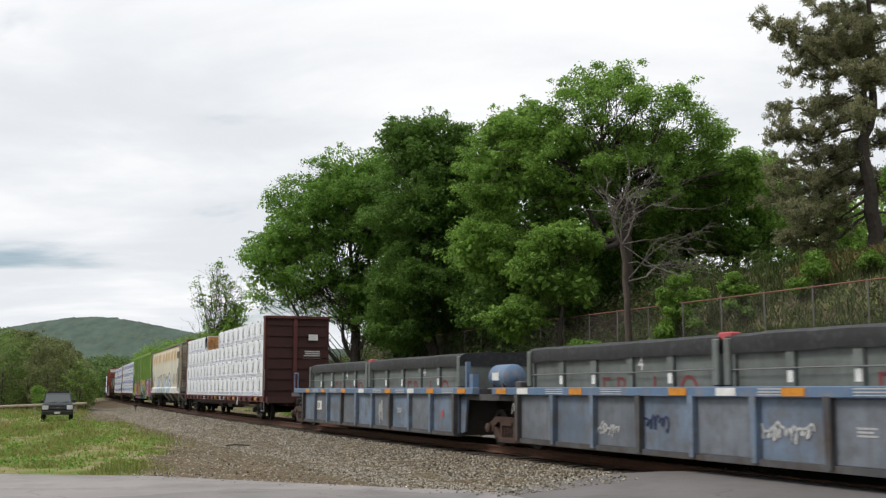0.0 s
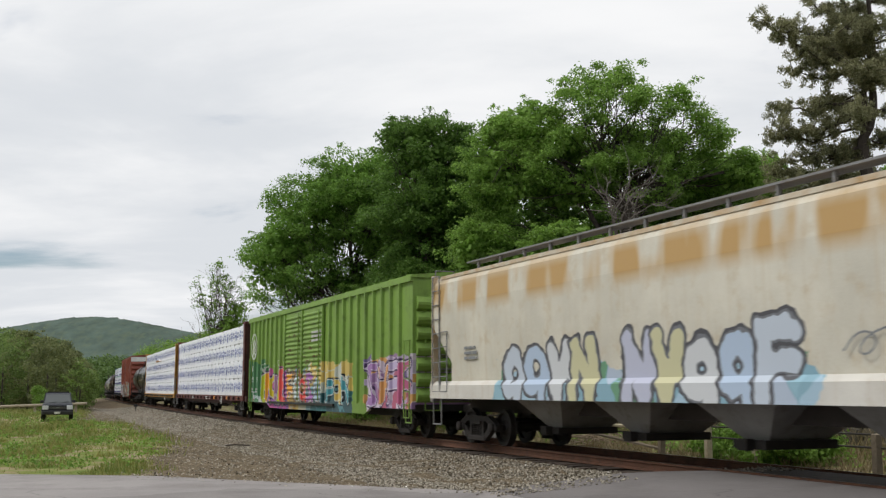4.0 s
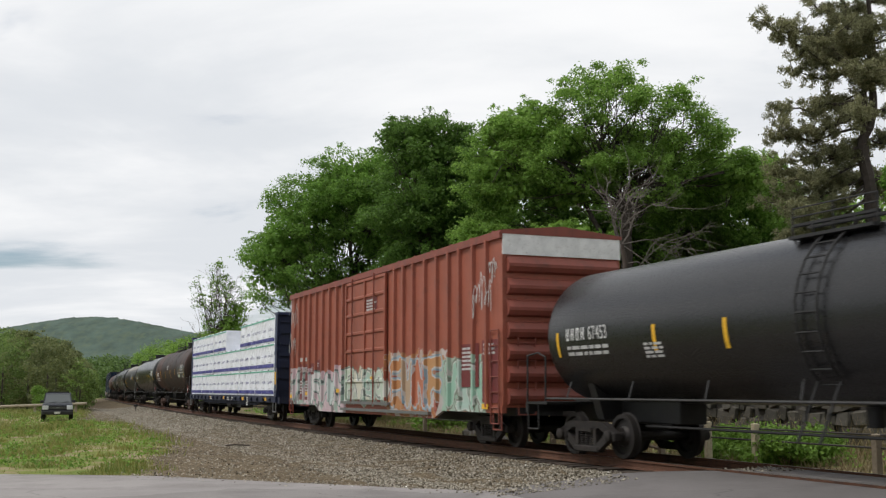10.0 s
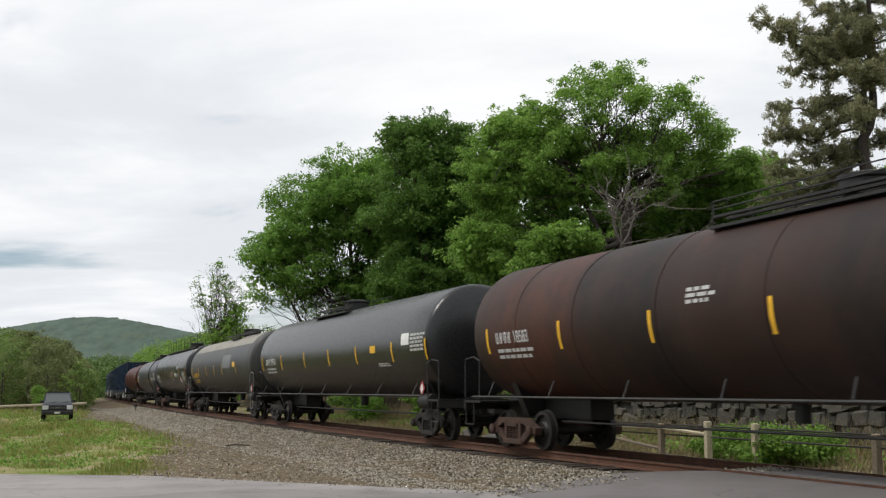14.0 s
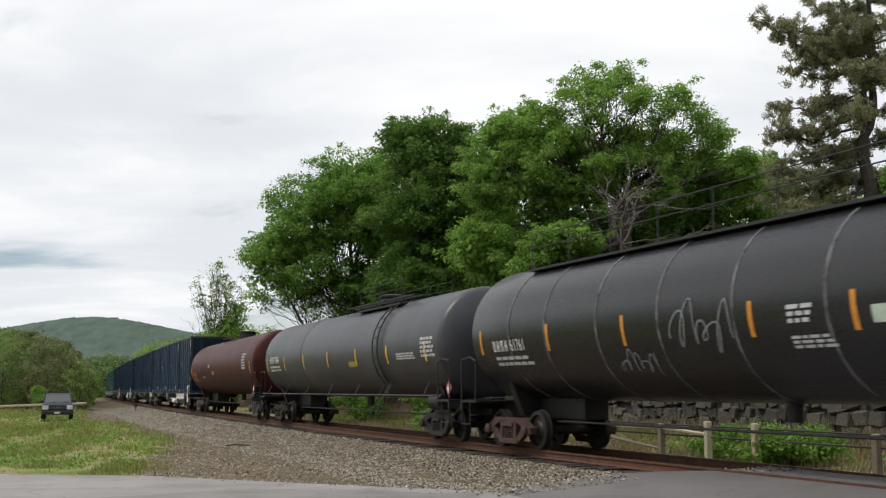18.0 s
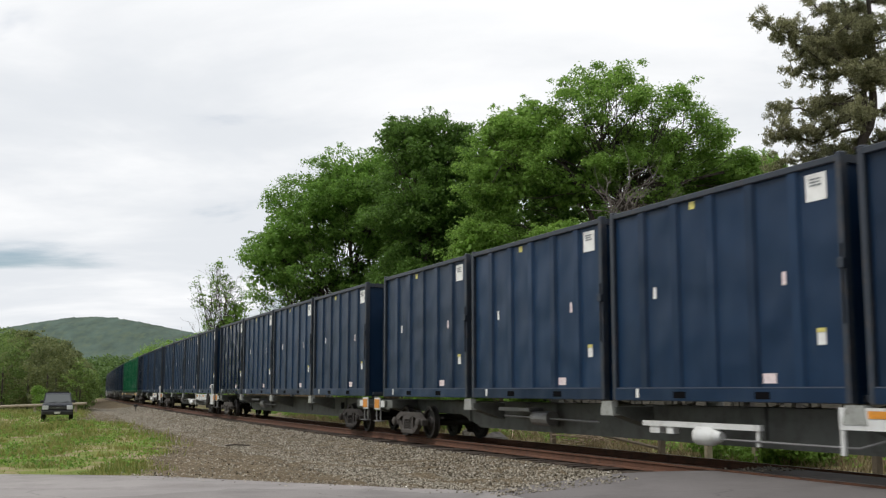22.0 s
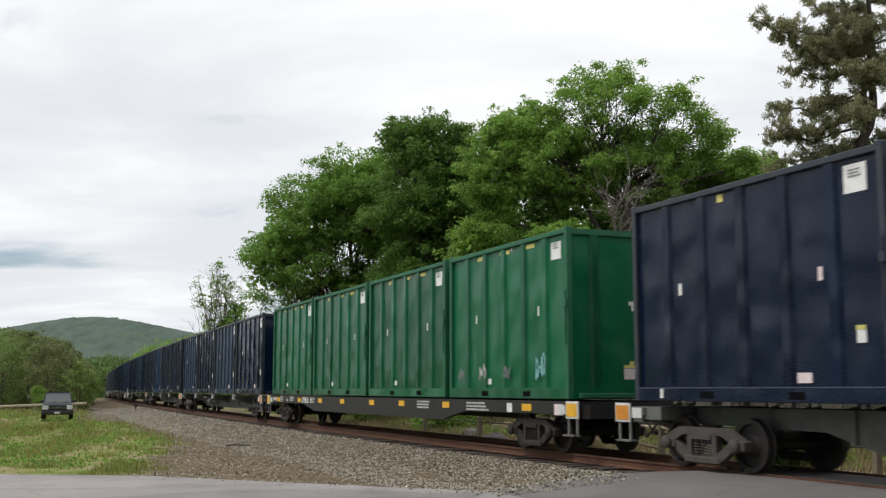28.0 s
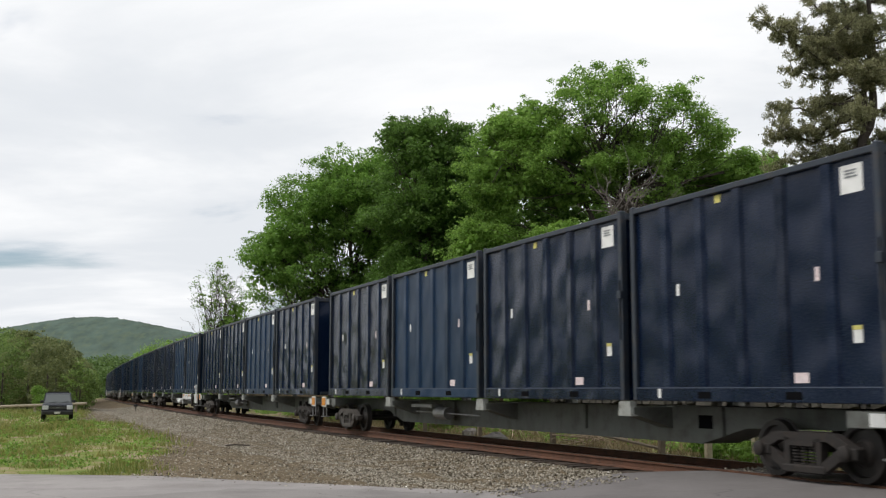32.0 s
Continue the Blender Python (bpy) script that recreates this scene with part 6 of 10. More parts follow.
R_PAINT = graffiti_paint("boxcar_red", (0.30, 0.082, 0.048), [
    (2.2, 9.3, 0.0, 1.95, [(0.55, 0.42, 0.46), (0.50, 0.54, 0.52), (0.60, 0.46, 0.50), (0.30, 0.42, 0.36), (0.16, 0.14, 0.15), (0.58, 0.55, 0.55)], 1.5),
    (-1.6, 2.3, 0.85, 1.9, [(0.45, 0.52, 0.44), (0.55, 0.55, 0.45), (0.30, 0.42, 0.36), (0.36, 0.33, 0.2), (0.6, 0.62, 0.58)], 1.9),
    (-6.2, -1.7, 0.0, 2.25, [(0.40, 0.16, 0.06), (0.38, 0.18, 0.08), (0.44, 0.36, 0.30), (0.42, 0.20, 0.08), (0.36, 0.11, 0.08), (0.52, 0.48, 0.46)], 1.6),
    (-8.2, -5.4, 0.0, 2.0, [(0.28, 0.44, 0.34), (0.34, 0.46, 0.38), (0.30, 0.12, 0.08), (0.32, 0.44, 0.36), (0.44, 0.42, 0.40)], 1.7)], (0.14, 0.05, 0.035), R_STROKES)
R_PLAIN = surface("boxcar_red_plain", (0.22, 0.055, 0.036), 0.6, dirt=(0.10, 0.04, 0.03), dirty=0.35, scale=1, streak=0.3)
MAROON_PANEL = surface("maroon_panel", (0.15, 0.025, 0.025), 0.6, dirt=(0.08, 0.02, 0.02), dirty=0.2, scale=3)


def green_doors(car, paint, plain, w, z0, eave, rng):
    rust = surface("door_rust", (0.13, 0.075, 0.035), 0.9, dirt=(0.06, 0.04, 0.025), dirty=0.6, scale=6)
    for x0, x1 in ((1.08, 3.55), (-1.65, 1.0)):
        d = part("door", Shape().box(x0, x1, w + 0.01, w + 0.05, z0 + 0.1, eave - 0.22), paint, car)
        n = 19
        for k in range(n):
            z = z0 + 0.22 + (eave - z0 - 0.62) * k / (n - 1)
            part("door_corrugation", Shape().prism([(w + 0.05, z - 0.06), (w + 0.085, z - 0.02), (w + 0.085, z + 0.02), (w + 0.05, z + 0.06)], x0 + 0.08, x1 - 0.08, "x"), paint, d)
        for k in range(26):
            a, z = rng.uniform(x0 + 0.1, x1 - 0.4), z0 + 1.1 + abs(rng.gauss(0, 0.55))
            if z < eave - 0.5:
                l, hh = rng.uniform(0.06, 0.5), rng.uniform(0.012, 0.035)
                part("rust_spot", Shape().prism([(a, z - hh), (a + l * 0.6, z - hh * 0.7), (a + l, z), (a + l * 0.5, z + hh), (a + l * 0.1, z + hh * 0.6)], w + 0.086, w + 0.089), rust, d, "rust-brown spot")
        for x in (x0, x1):
            part("door_edge", Shape().box(x - 0.05, x + 0.05, w + 0.03, w + 0.11, z0 + 0.08, eave - 0.2), paint, d)
        part("lock_rod", Shape().rod((x0 + 0.35, w + 0.12, z0 + 0.15), (x0 + 0.35, w + 0.12, eave - 0.3), 0.022), plain, d)
    part("door_track", Shape().box(-3.0, 6.2, w + 0.02, w + 0.1, z0 - 0.02, z0 + 0.06), BLACK, car)
    # round emblem with a plain tree shape, as three chevrons on a stem
    cx, cz, y = 8.93, 3.1, w + 0.085
    ring, n = Shape(), 40
    for k in range(n):
        a0, a1 = k * math.tau / n, (k + 1) * math.tau / n
        ring.quad(*[(cx + 0.55 * q * math.sin(a), y, cz + 0.55 * q * math.cos(a)) for q, a in ((0.88, a0), (1.0, a0), (1.0, a1), (0.88, a1))])
    em = part("emblem", ring, WHITE, car, "white ring round a tree shape")
    fir = Shape()
    for k in range(3):
        z = cz - 0.36 + k * 0.22
        for sg in (1, -1):
            fir.prism([(cx + sg * 0.05, z + 0.22), (cx + sg * 0.26, z + 0.02), (cx + sg * 0.26, z - 0.10), (cx + sg * 0.05, z + 0.08)], y - 0.01, y)
    part("emblem_tree", fir, WHITE, em)
    lettering(car, "IBT", 9.62, 2.06, 0.33, w + 0.012, WHITE)
    lettering(car, "198", 9.62, 1.6, 0.34, w + 0.012, WHITE)
    lettering(car, "91", 8.66, 1.6, 0.34, w + 0.012, WHITE)
    part("stencil", bars(2, 8.2, 9.6, 1.35, 0.11, rng, w + 0.012), STENCIL, car)
    part("stencil", bars(3, -1.6, -0.3, 3.3, 0.14, rng, w + 0.09), STENCIL, car)


def red_doors(car, paint, plain, w, z0, eave, rng):
    x0, x1 = -1.62, 2.02
    d = part("door", Shape().box(x0, x1, w + 0.02, w + 0.06, z0 + 0.22, eave - 0.2), paint, car)
    for z in (1.55, 2.45, 2.98, 3.55, 4.05, eave - 0.24):
        part("door_rib", Shape().prism([(w + 0.06, z - 0.06), (w + 0.10, z - 0.03), (w + 0.10, z + 0.03), (w + 0.06, z + 0.06)], x0, x1, "x"), paint, d)
    for x in (x0, 0.2, x1):
        part("door_edge", Shape().box(x - 0.05, x + 0.05, w + 0.04, w + 0.11, z0 + 0.2, eave - 0.2), paint, d)
    for x in (1.3, -0.75):
        part("lock_rod", Shape().rod((x, w + 0.13, z0 + 0.1), (x, w + 0.13, eave - 0.1), 0.025), plain, d)
    part("door_track", Shape().box(-5.0, 2.5, w + 0.02, w + 0.12, z0 - 0.12, z0 - 0.04).box(-2.0, 2.4, w + 0.02, w + 0.14, z0 + 0.08, z0 + 0.16), GALV, car)
    part("stencil_panel", Shape().box(-0.9, 0.1, w + 0.065, w + 0.07, 3.62, 3.98), MAROON_PANEL, car)
    part("stencil", bars(4, -0.85, 0.05, 3.93, 0.09, rng, w + 0.072), STENCIL, car)
    for a, b, z, q in ((-7.9, -6.9, 1.35, 2.35), (-8.95, -8.1, 1.0, 2.4), (-1.6, -0.9, 1.3, 1.75)):
        part("stencil_panel", Shape().box(a, b, w + 0.012, w + 0.02, z, q), MAROON_PANEL, car)
        part("stencil", bars(6 if b - a > 0.9 else 3, a + 0.08, b - 0.08, q - 0.08, 0.095, rng, w + 0.022), STENCIL, car)
    for a, b, z, q in ((5.85, 6.33, 1.82, 2.2), (7.18, 7.72, 0.72, 2.2), (6.5, 7.02, 0.72, 2.2), (5.2, 5.55, 1.95, 2.3)):
        part("stencil_panel", Shape().box(a, b, w + 0.008, w + 0.011, z, q), MAROON_PANEL, car)
    part("stencil", bars(6, 6.55, 6.97, 1.6, 0.1, rng, w + 0.014), STENCIL, car)
    part("stencil", bars(5, 7.23, 7.67, 1.6, 0.1, rng, w + 0.014), STENCIL, car)
    part("stencil", bars(2, 5.28, 5.48, 2.2, 0.08, rng, w + 0.014), STENCIL, car)
    lettering(car, "17", 7.75, 1.9, 0.27, w + 0.014, STENCIL)
    lettering(car, "28", 7.05, 1.9, 0.27, w + 0.014, STENCIL)
    lettering(car, "61", 6.3, 1.9, 0.27, w + 0.014, STENCIL)
    part("stencil", bars(1, 6.6, 7.75, 2.42, 0.24, rng, w + 0.014), STENCIL, car)
    part("graffiti", scrawl(Shape(), rng, -7.75, 3.0, 1.0, 0.9, w + 0.09, 0.014, 15), STENCIL, car, "white sprayed scrawl")
    part("graffiti", scrawl(Shape(), rng, -8.3, 3.7, 0.6, 0.6, w + 0.02, 0.014, 13), STENCIL, car, "white sprayed scrawl")
    part("graffiti", scrawl(Shape(), rng, 9.0, 3.5, 1.1, 0.95, w + 0.09, 0.014, 10), STENCIL, car, "thin white sprayed outline")
    part("graffiti", scrawl(Shape(), rng, 9.05, 2.55, 1.0, 0.8, w + 0.09, 0.013, 9), STENCIL, car, "thin white sprayed outline")
    for x, z in ((8.7, 1.0), (6.6, 1.1), (2.9, 1.2), (-0.5, 1.55), (-8.35, 0.86)):
        plate(car, "reflector", x - 0.16, x + 0.16, z, z + 0.12, w + 0.07, YELLOW)


def build_boxcars():
    boxcar(-181.05, 10.1, 4.32, 4.46, 1.5, G_PAINT, G_PLAIN, "bright green boxcar with bold graffiti along its lower side", [9.71, 8.92, 8.11, 7.46, 6.68, 5.93, 5.13, 4.35, -2.4, -3.2, -3.95, -4.7, -5.45, -6.2, -6.95, -7.7, -8.45, -9.2], green_doors, seed=21)
    boxcar(-92.33, 9.15, 4.78, 4.95, 1.5, R_PAINT, R_PLAIN, "faded red boxcar with pastel graffiti and a white end band", [8.5, 7.8, 7.1, 6.4, 5.6, 4.8, 4.0, 3.2, 2.5, -2.3, -3.0, -3.75, -4.6, -5.4, -6.17, -6.85, -7.65, -8.4], red_doors, True, seed=22)


# ---- covered hopper ----
def build_hopper():
    rng = random.Random(31)
    cream = surface("hopper_cream", (0.55, 0.50, 0.40), 0.7, dirt=(0.45, 0.27, 0.10), dirty=0.75, scale=0.8, streak=0.3, vary=0.12, bump=0.05)
    teal = [(0.25, 0.45, 0.55), (0.34, 0.50, 0.62), (0.10, 0.28, 0.16), (0.40, 0.48, 0.60), (0.20, 0.38, 0.48)]
    pale = [(0.50, 0.56, 0.64), (0.42, 0.52, 0.66), (0.58, 0.60, 0.62), (0.56, 0.54, 0.34), (0.48, 0.50, 0.62)]
    rims = ((0.07, 0.07, 0.08), (0.16, 0.17, 0.19))
    sprayed_name = wild_letters(51, 5.6, 1.7, 1.15, 2.15, 4, pale, 0.16, rims) + wild_letters(52, 0.8, -3.7, 1.15, 2.15, 5, pale[::-1], 0.17, rims)
    skirt = graffiti_paint("hopper_skirt", (0.62, 0.60, 0.55), [(-4.1, 5.9, 0.0, 1.6, teal, 0.8)], (0.45, 0.36, 0.26), sprayed_name)
    side = graffiti_paint("hopper_side", (0.60, 0.57, 0.48), [(-4.0, 5.7, 0.0, 1.72, teal, 0.9)], (0.46, 0.34, 0.18), sprayed_name)
    # rust bleeding through in soft upright fields below the roof
    nt = side.node_tree
    N, L = nt.nodes.new, nt.links.new
    p = nt.nodes["Principled BSDF"]
    co, mp, nz, sep = N("ShaderNodeTexCoord"), N("ShaderNodeMapping"), N("ShaderNodeTexNoise"), N("ShaderNodeSeparateXYZ")
    mp.inputs["Scale"].default_value = (1.15, 0, 0.35)
    nz.inputs["Scale"].default_value, nz.inputs["Detail"].default_value = 1.0, 2
    L(co.outputs["Object"], mp.inputs["Vector"])
    L(mp.outputs[0], nz.inputs["Vector"])
    L(co.outputs["Object"], sep.inputs[0])
    def ramp(v, a, b):
        r = N("ShaderNodeMapRange")
        r.inputs["From Min"].default_value, r.inputs["From Max"].default_value = a, b
        L(v, r.inputs["Value"])
        return r.outputs[0]
    def times(a, b):
        q = N("ShaderNodeMath")
        q.operation = "MULTIPLY"
        L(a, q.inputs[0])
        L(b, q.inputs[1])
        return q.outputs[0]
    f = times(times(ramp(nz.outputs["Fac"], 0.40, 0.52), ramp(sep.outputs["Z"], 3.1, 3.4)), ramp(sep.outputs["Z"], 4.15, 3.75))
    x = N("ShaderNodeMix")
    x.data_type = "RGBA"
    L(f, x.inputs["Factor"])
    L(p.inputs["Base Color"].links[0].from_socket, x.inputs["A"])
    x.inputs["B"].default_value = (0.46, 0.29, 0.11, 1)
    L(x.outputs["Result"], p.inputs["Base Color"])
    grey = surface("hopper_grey", (0.26, 0.25, 0.24), 0.7, dirt=(0.12, 0.10, 0.08), dirty=0.4, scale=1.5)
    # near-black tone paints the shade under the body and in its open ends
    shade = surface("hopper_inner_shade", (0.06, 0.05, 0.045), 0.9, dirt=(0.03, 0.025, 0.02), dirty=0.3)
    car = thing("covered_hopper", "cream rust-stained covered hopper with graffiti", "hopper car")
    rows = [(1.44, 1.45, 8.5), (1.95, 1.48, 8.42), (2.26, 1.50, 8.8), (2.78, 1.52, 9.4), (3.4, 1.53, 9.46), (3.9, 1.50, 9.46), (4.08, 1.40, 9.46)]
    sh = Shape()
    for z, y, x in rows:
        sh.v += [(-x, -y, z), (x, -y, z), (x, y, z), (-x, y, z)]
    for i in range(len(rows) - 1):
        for j in range(4):
            a, b = i * 4 + j, i * 4 + (j + 1) % 4
            sh.f.append((a, b, b + 4, a + 4))
    sh.f += [(3, 2, 1, 0)]
    part("body", sh, side, car)
    part("roof", Shape().prism([(-1.46, 4.02), (-1.46, 4.10), (-0.6, 4.32), (0.6, 4.32), (1.46, 4.10), (1.46, 4.02)], -9.15, 9.15, "x"), cream, car, "rust-stained roof")
    for x in [-8.6 + k * 1.23 for k in range(15)]:
        part("running_board_bracket", Shape().box(x - 0.03, x + 0.03, 0.62, 0.68, 4.3, 4.5), GALV, car)
    part("running_board", Shape().box(-9.2, 9.2, 0.35, 0.72, 4.48, 4.52).box(-9.2, 9.2, -0.72, -0.35, 4.48, 4.52), GALV, car)
    for x in (-7, -3.5, 0, 3.5, 7):
        part("hatch", Shape().box(x - 1.5, x + 1.5, -0.28, 0.28, 4.32, 4.42, 0.02), grey, car)
    part("side_sill", Shape().prism([(1.5, 1.08), (1.56, 1.08), (1.56, 1.4), (1.46, 1.5), (1.40, 1.48)], -9.6, 9.6, "x").prism([(-1.5, 1.08), (-1.56, 1.08), (-1.56, 1.4), (-1.46, 1.5), (-1.40, 1.48)], -9.6, 9.6, "x"), skirt, car)
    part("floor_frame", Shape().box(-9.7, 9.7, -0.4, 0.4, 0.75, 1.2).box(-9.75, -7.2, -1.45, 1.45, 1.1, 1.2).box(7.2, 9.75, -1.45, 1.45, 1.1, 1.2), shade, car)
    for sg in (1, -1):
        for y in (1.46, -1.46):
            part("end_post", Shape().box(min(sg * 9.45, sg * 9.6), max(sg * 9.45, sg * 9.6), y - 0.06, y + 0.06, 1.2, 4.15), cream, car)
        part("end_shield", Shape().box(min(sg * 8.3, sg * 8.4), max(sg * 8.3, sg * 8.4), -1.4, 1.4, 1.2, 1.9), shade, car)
        add_ladder(car, sg * 9.25, 1.55, 1.25, 4.1, 0.42, GALV)
        add_ladder(car, sg * 9.62, 1.15, 1.1, 4.3, 0.5, GALV, along="y")
        add_ladder(car, sg * 8.75, 1.56, 1.25, 2.7, 0.42, GALV, 4, name="side_ladder")
        part("end_beam", Shape().box(min(sg * 9.6, sg * 9.72), max(sg * 9.6, sg * 9.72), -1.5, 1.5, 1.0, 1.5), grey, car)
        part("end_step", Shape().pipe([(sg * 9.0, 1.5, 1.2), (sg * 9.0, 1.5, 0.45), (sg * 9.5, 1.5, 0.45), (sg * 9.5, 1.5, 1.2)], 0.022), GALV, car)
        add_truck(car, sg * 7.9)
    for x in (-4.9, -1.65, 1.65, 4.9):
        q = Shape()
        q.v = [(x - 1.5, -1.35, 1.5), (x + 1.5, -1.35, 1.5), (x + 1.5, 1.35, 1.5), (x - 1.5, 1.35, 1.5), (x - 0.3, -0.6, 0.5), (x + 0.3, -0.6, 0.5), (x + 0.3, 0.6, 0.5), (x - 0.3, 0.6, 0.5)]
        q.f = [(0, 1, 5, 4), (1, 2, 6, 5), (2, 3, 7, 6), (3, 0, 4, 7), (4, 5, 6, 7)]
        h = part("discharge_chute", q, grey, car)
        part("gate", Shape().box(x - 0.4, x + 0.4, -0.7, 0.75, 0.36, 0.5).box(x - 0.12, x + 0.12, 0.75, 0.9, 0.34, 0.52), IRON, h)
    # owner's name high on the side, drawn as plain slanted bars
    mark = Shape()
    for k, (w, hgt) in enumerate(((0.42, 0.5), (0.42, 0.5), (0.36, 0.5), (0.44, 0.5))):
        x = -7.82 - k * 0.37
        mark.prism([(x, 3.32), (x - w * 0.72, 3.32), (x - w * 0.72 - 0.06, 3.32 + hgt * 0.84), (x - 0.06, 3.32 + hgt * 0.84)], 1.535, 1.54)
    part("owner_mark", mark, surface("mark_brown", (0.10, 0.075, 0.055), 0.8), car, "dark painted name block")
    part("stencil", bars(6, -6.9, -6.2, 2.3, 0.11, rng, 1.545), GREYP, car)
    part("stencil", bars(3, 6.8, 7.6, 2.3, 0.12, rng, 1.52), GREYP, car)
    part("reflector_stripe", Shape().box(-7.85, -7.75, 1.53, 1.545, 1.72, 2.35), surface("worn_stripe", (0.22, 0.13, 0.05), 0.8), car)
    part("graffiti", scrawl(Shape(), rng, -4.6, 1.7, 1.9, 0.35, 1.53, 0.015, 9), GREYP, car, "thin sprayed scrawl")
    add_couplers(car, 9.75)
    moving(car, -202.1)


build_tanks()
build_boxcars()
build_hopper()

# ---- centre-beam flat cars and their wrapped lumber ----
WRAP = surface("lumber_wrap", (0.87, 0.89, 0.94), 0.42, dirt=(0.74, 0.73, 0.72), dirty=0.15, scale=1.6, bump=0.45, fine=7, vary=0.05, crease=0.5)
WRAP_OLD = surface("creased_lumber_wrap", (0.84, 0.86, 0.92), 0.42, dirt=(0.68, 0.67, 0.66), dirty=0.15, scale=1.8, bump=0.6, fine=7, vary=0.08, crease=0.85)
INK_BLUE = surface("print_blue", (0.10, 0.145, 0.43), 0.5, dirt=(0.2, 0.22, 0.4), dirty=0.15, scale=9)
INK_PALE = surface("print_pale_blue", (0.10, 0.125, 0.34), 0.5, dirt=(0.4, 0.4, 0.5), dirty=0.15, scale=9)
INK_DARK = surface("print_dark", (0.09, 0.095, 0.105), 0.5, dirt=(0.3, 0.3, 0.3), dirty=0.15, scale=9)
INK_NAVY = surface("print_navy", (0.045, 0.045, 0.24), 0.5, dirt=(0.15, 0.15, 0.35), dirty=0.2, scale=5)
INK_GREEN = surface("print_green", (0.10, 0.40, 0.28), 0.5, dirt=(0.3, 0.5, 0.42), dirty=0.2, scale=6)
STRAP = surface("steel_strap", (0.12, 0.12, 0.13), 0.4, 0.6)
STICK = surface("spacer_lath", (0.25, 0.16, 0.08), 0.9, dirt=(0.12, 0.08, 0.05), dirty=0.3, scale=6)
TIMBER = surface("sawn_timber", (0.52, 0.27, 0.10), 0.8, dirt=(0.30, 0.15, 0.06), dirty=0.4, scale=5, bump=0.3, vary=0.2)


def ripple(x, z, seed, amp):
    v = noise.noise(Vector((x * 1.3 + seed * 7.1, z * 2.1, seed * 3.3))) + 0.5 * noise.noise(Vector((x * 4.1, z * 5.7 + seed, seed * 1.7)))
    diag = max(0.0, noise.noise(Vector(((x + z) * 5.0, (x - z) * 0.7, seed * 2.9))) - 0.15)
    crease = max(0.0, 1 - 7 * abs(noise.noise(Vector((x * 1.9 + z * 1.3, z * 2.6 - x * 0.6, seed * 4.1)))))
    return amp * (v * 0.42 + diag * 1.3 + crease * 0.34)


def bundle_shape(ln, h, seed, amp, yf=1.35, yb=0.2):
    """A wrapped stack of boards: creased front and top, soft edges."""
    sh = Shape()
    nx, r = max(8, int(ln / 0.085)), 0.016
    low = -0.028
    prof = [(yb, low), (yf - r, low), (yf - 0.003, low + 0.006), (yf, low + r)] + [(yf, r + (h - 2 * r) * k / 10) for k in range(0, 10)] + [(yf, h - r), (yf - 0.003, h - 0.006), (yf - r, h), (yb, h)]
    m = len(prof)
    for i in range(nx + 1):
        x = -ln / 2 + ln * i / nx
        pinch = 0.006 if i in (0, nx) else 0.0
        for y, z in prof:
            front = max(0.0, (y - yf + r) / r)
            sh.v.append((x, y + (ripple(x, z, seed, amp) - pinch) * front, z + (0.5 * ripple(x, y, seed + 5, amp) if z > h - 0.02 and y > 0.5 else 0)))
    sh.f = [(i * m + j, (i + 1) * m + j, (i + 1) * m + (j + 1) % m, i * m + (j + 1) % m) for i in range(nx) for j in range(m)]
    sh.f += [tuple(range(m)), tuple(reversed(range(nx * m, (nx + 1) * m)))]
    return sh


def flat_marks(polys, ln, seed, amp, yf=1.35):
    """Printed outlines that follow the creases of the wrap."""
    sh = Shape()
    for poly in polys:
        sh.add([(x, yf + ripple(x, z, seed, amp) + 0.019, z) for x, z in poly], [tuple(range(len(poly)))])
    return sh


def rect(x0, x1, z0, z1, n=None):
    """A strip cut in short lengths, and in height where it is broad."""
    n = n or max(1, int(abs(x1 - x0) / 0.06))
    m = max(1, round(abs(z1 - z0) / 0.05))
    out = []
    for k in range(n):
        a, b = x0 + (x1 - x0) * k / n, x0 + (x1 - x0) * (k + 1) / n
        for j in range(m):
            c, d = z0 + (z1 - z0) * j / m, z0 + (z1 - z0) * (j + 1) / m
            out.append([(a, c), (b, c), (b, d), (a, d)])
    return out


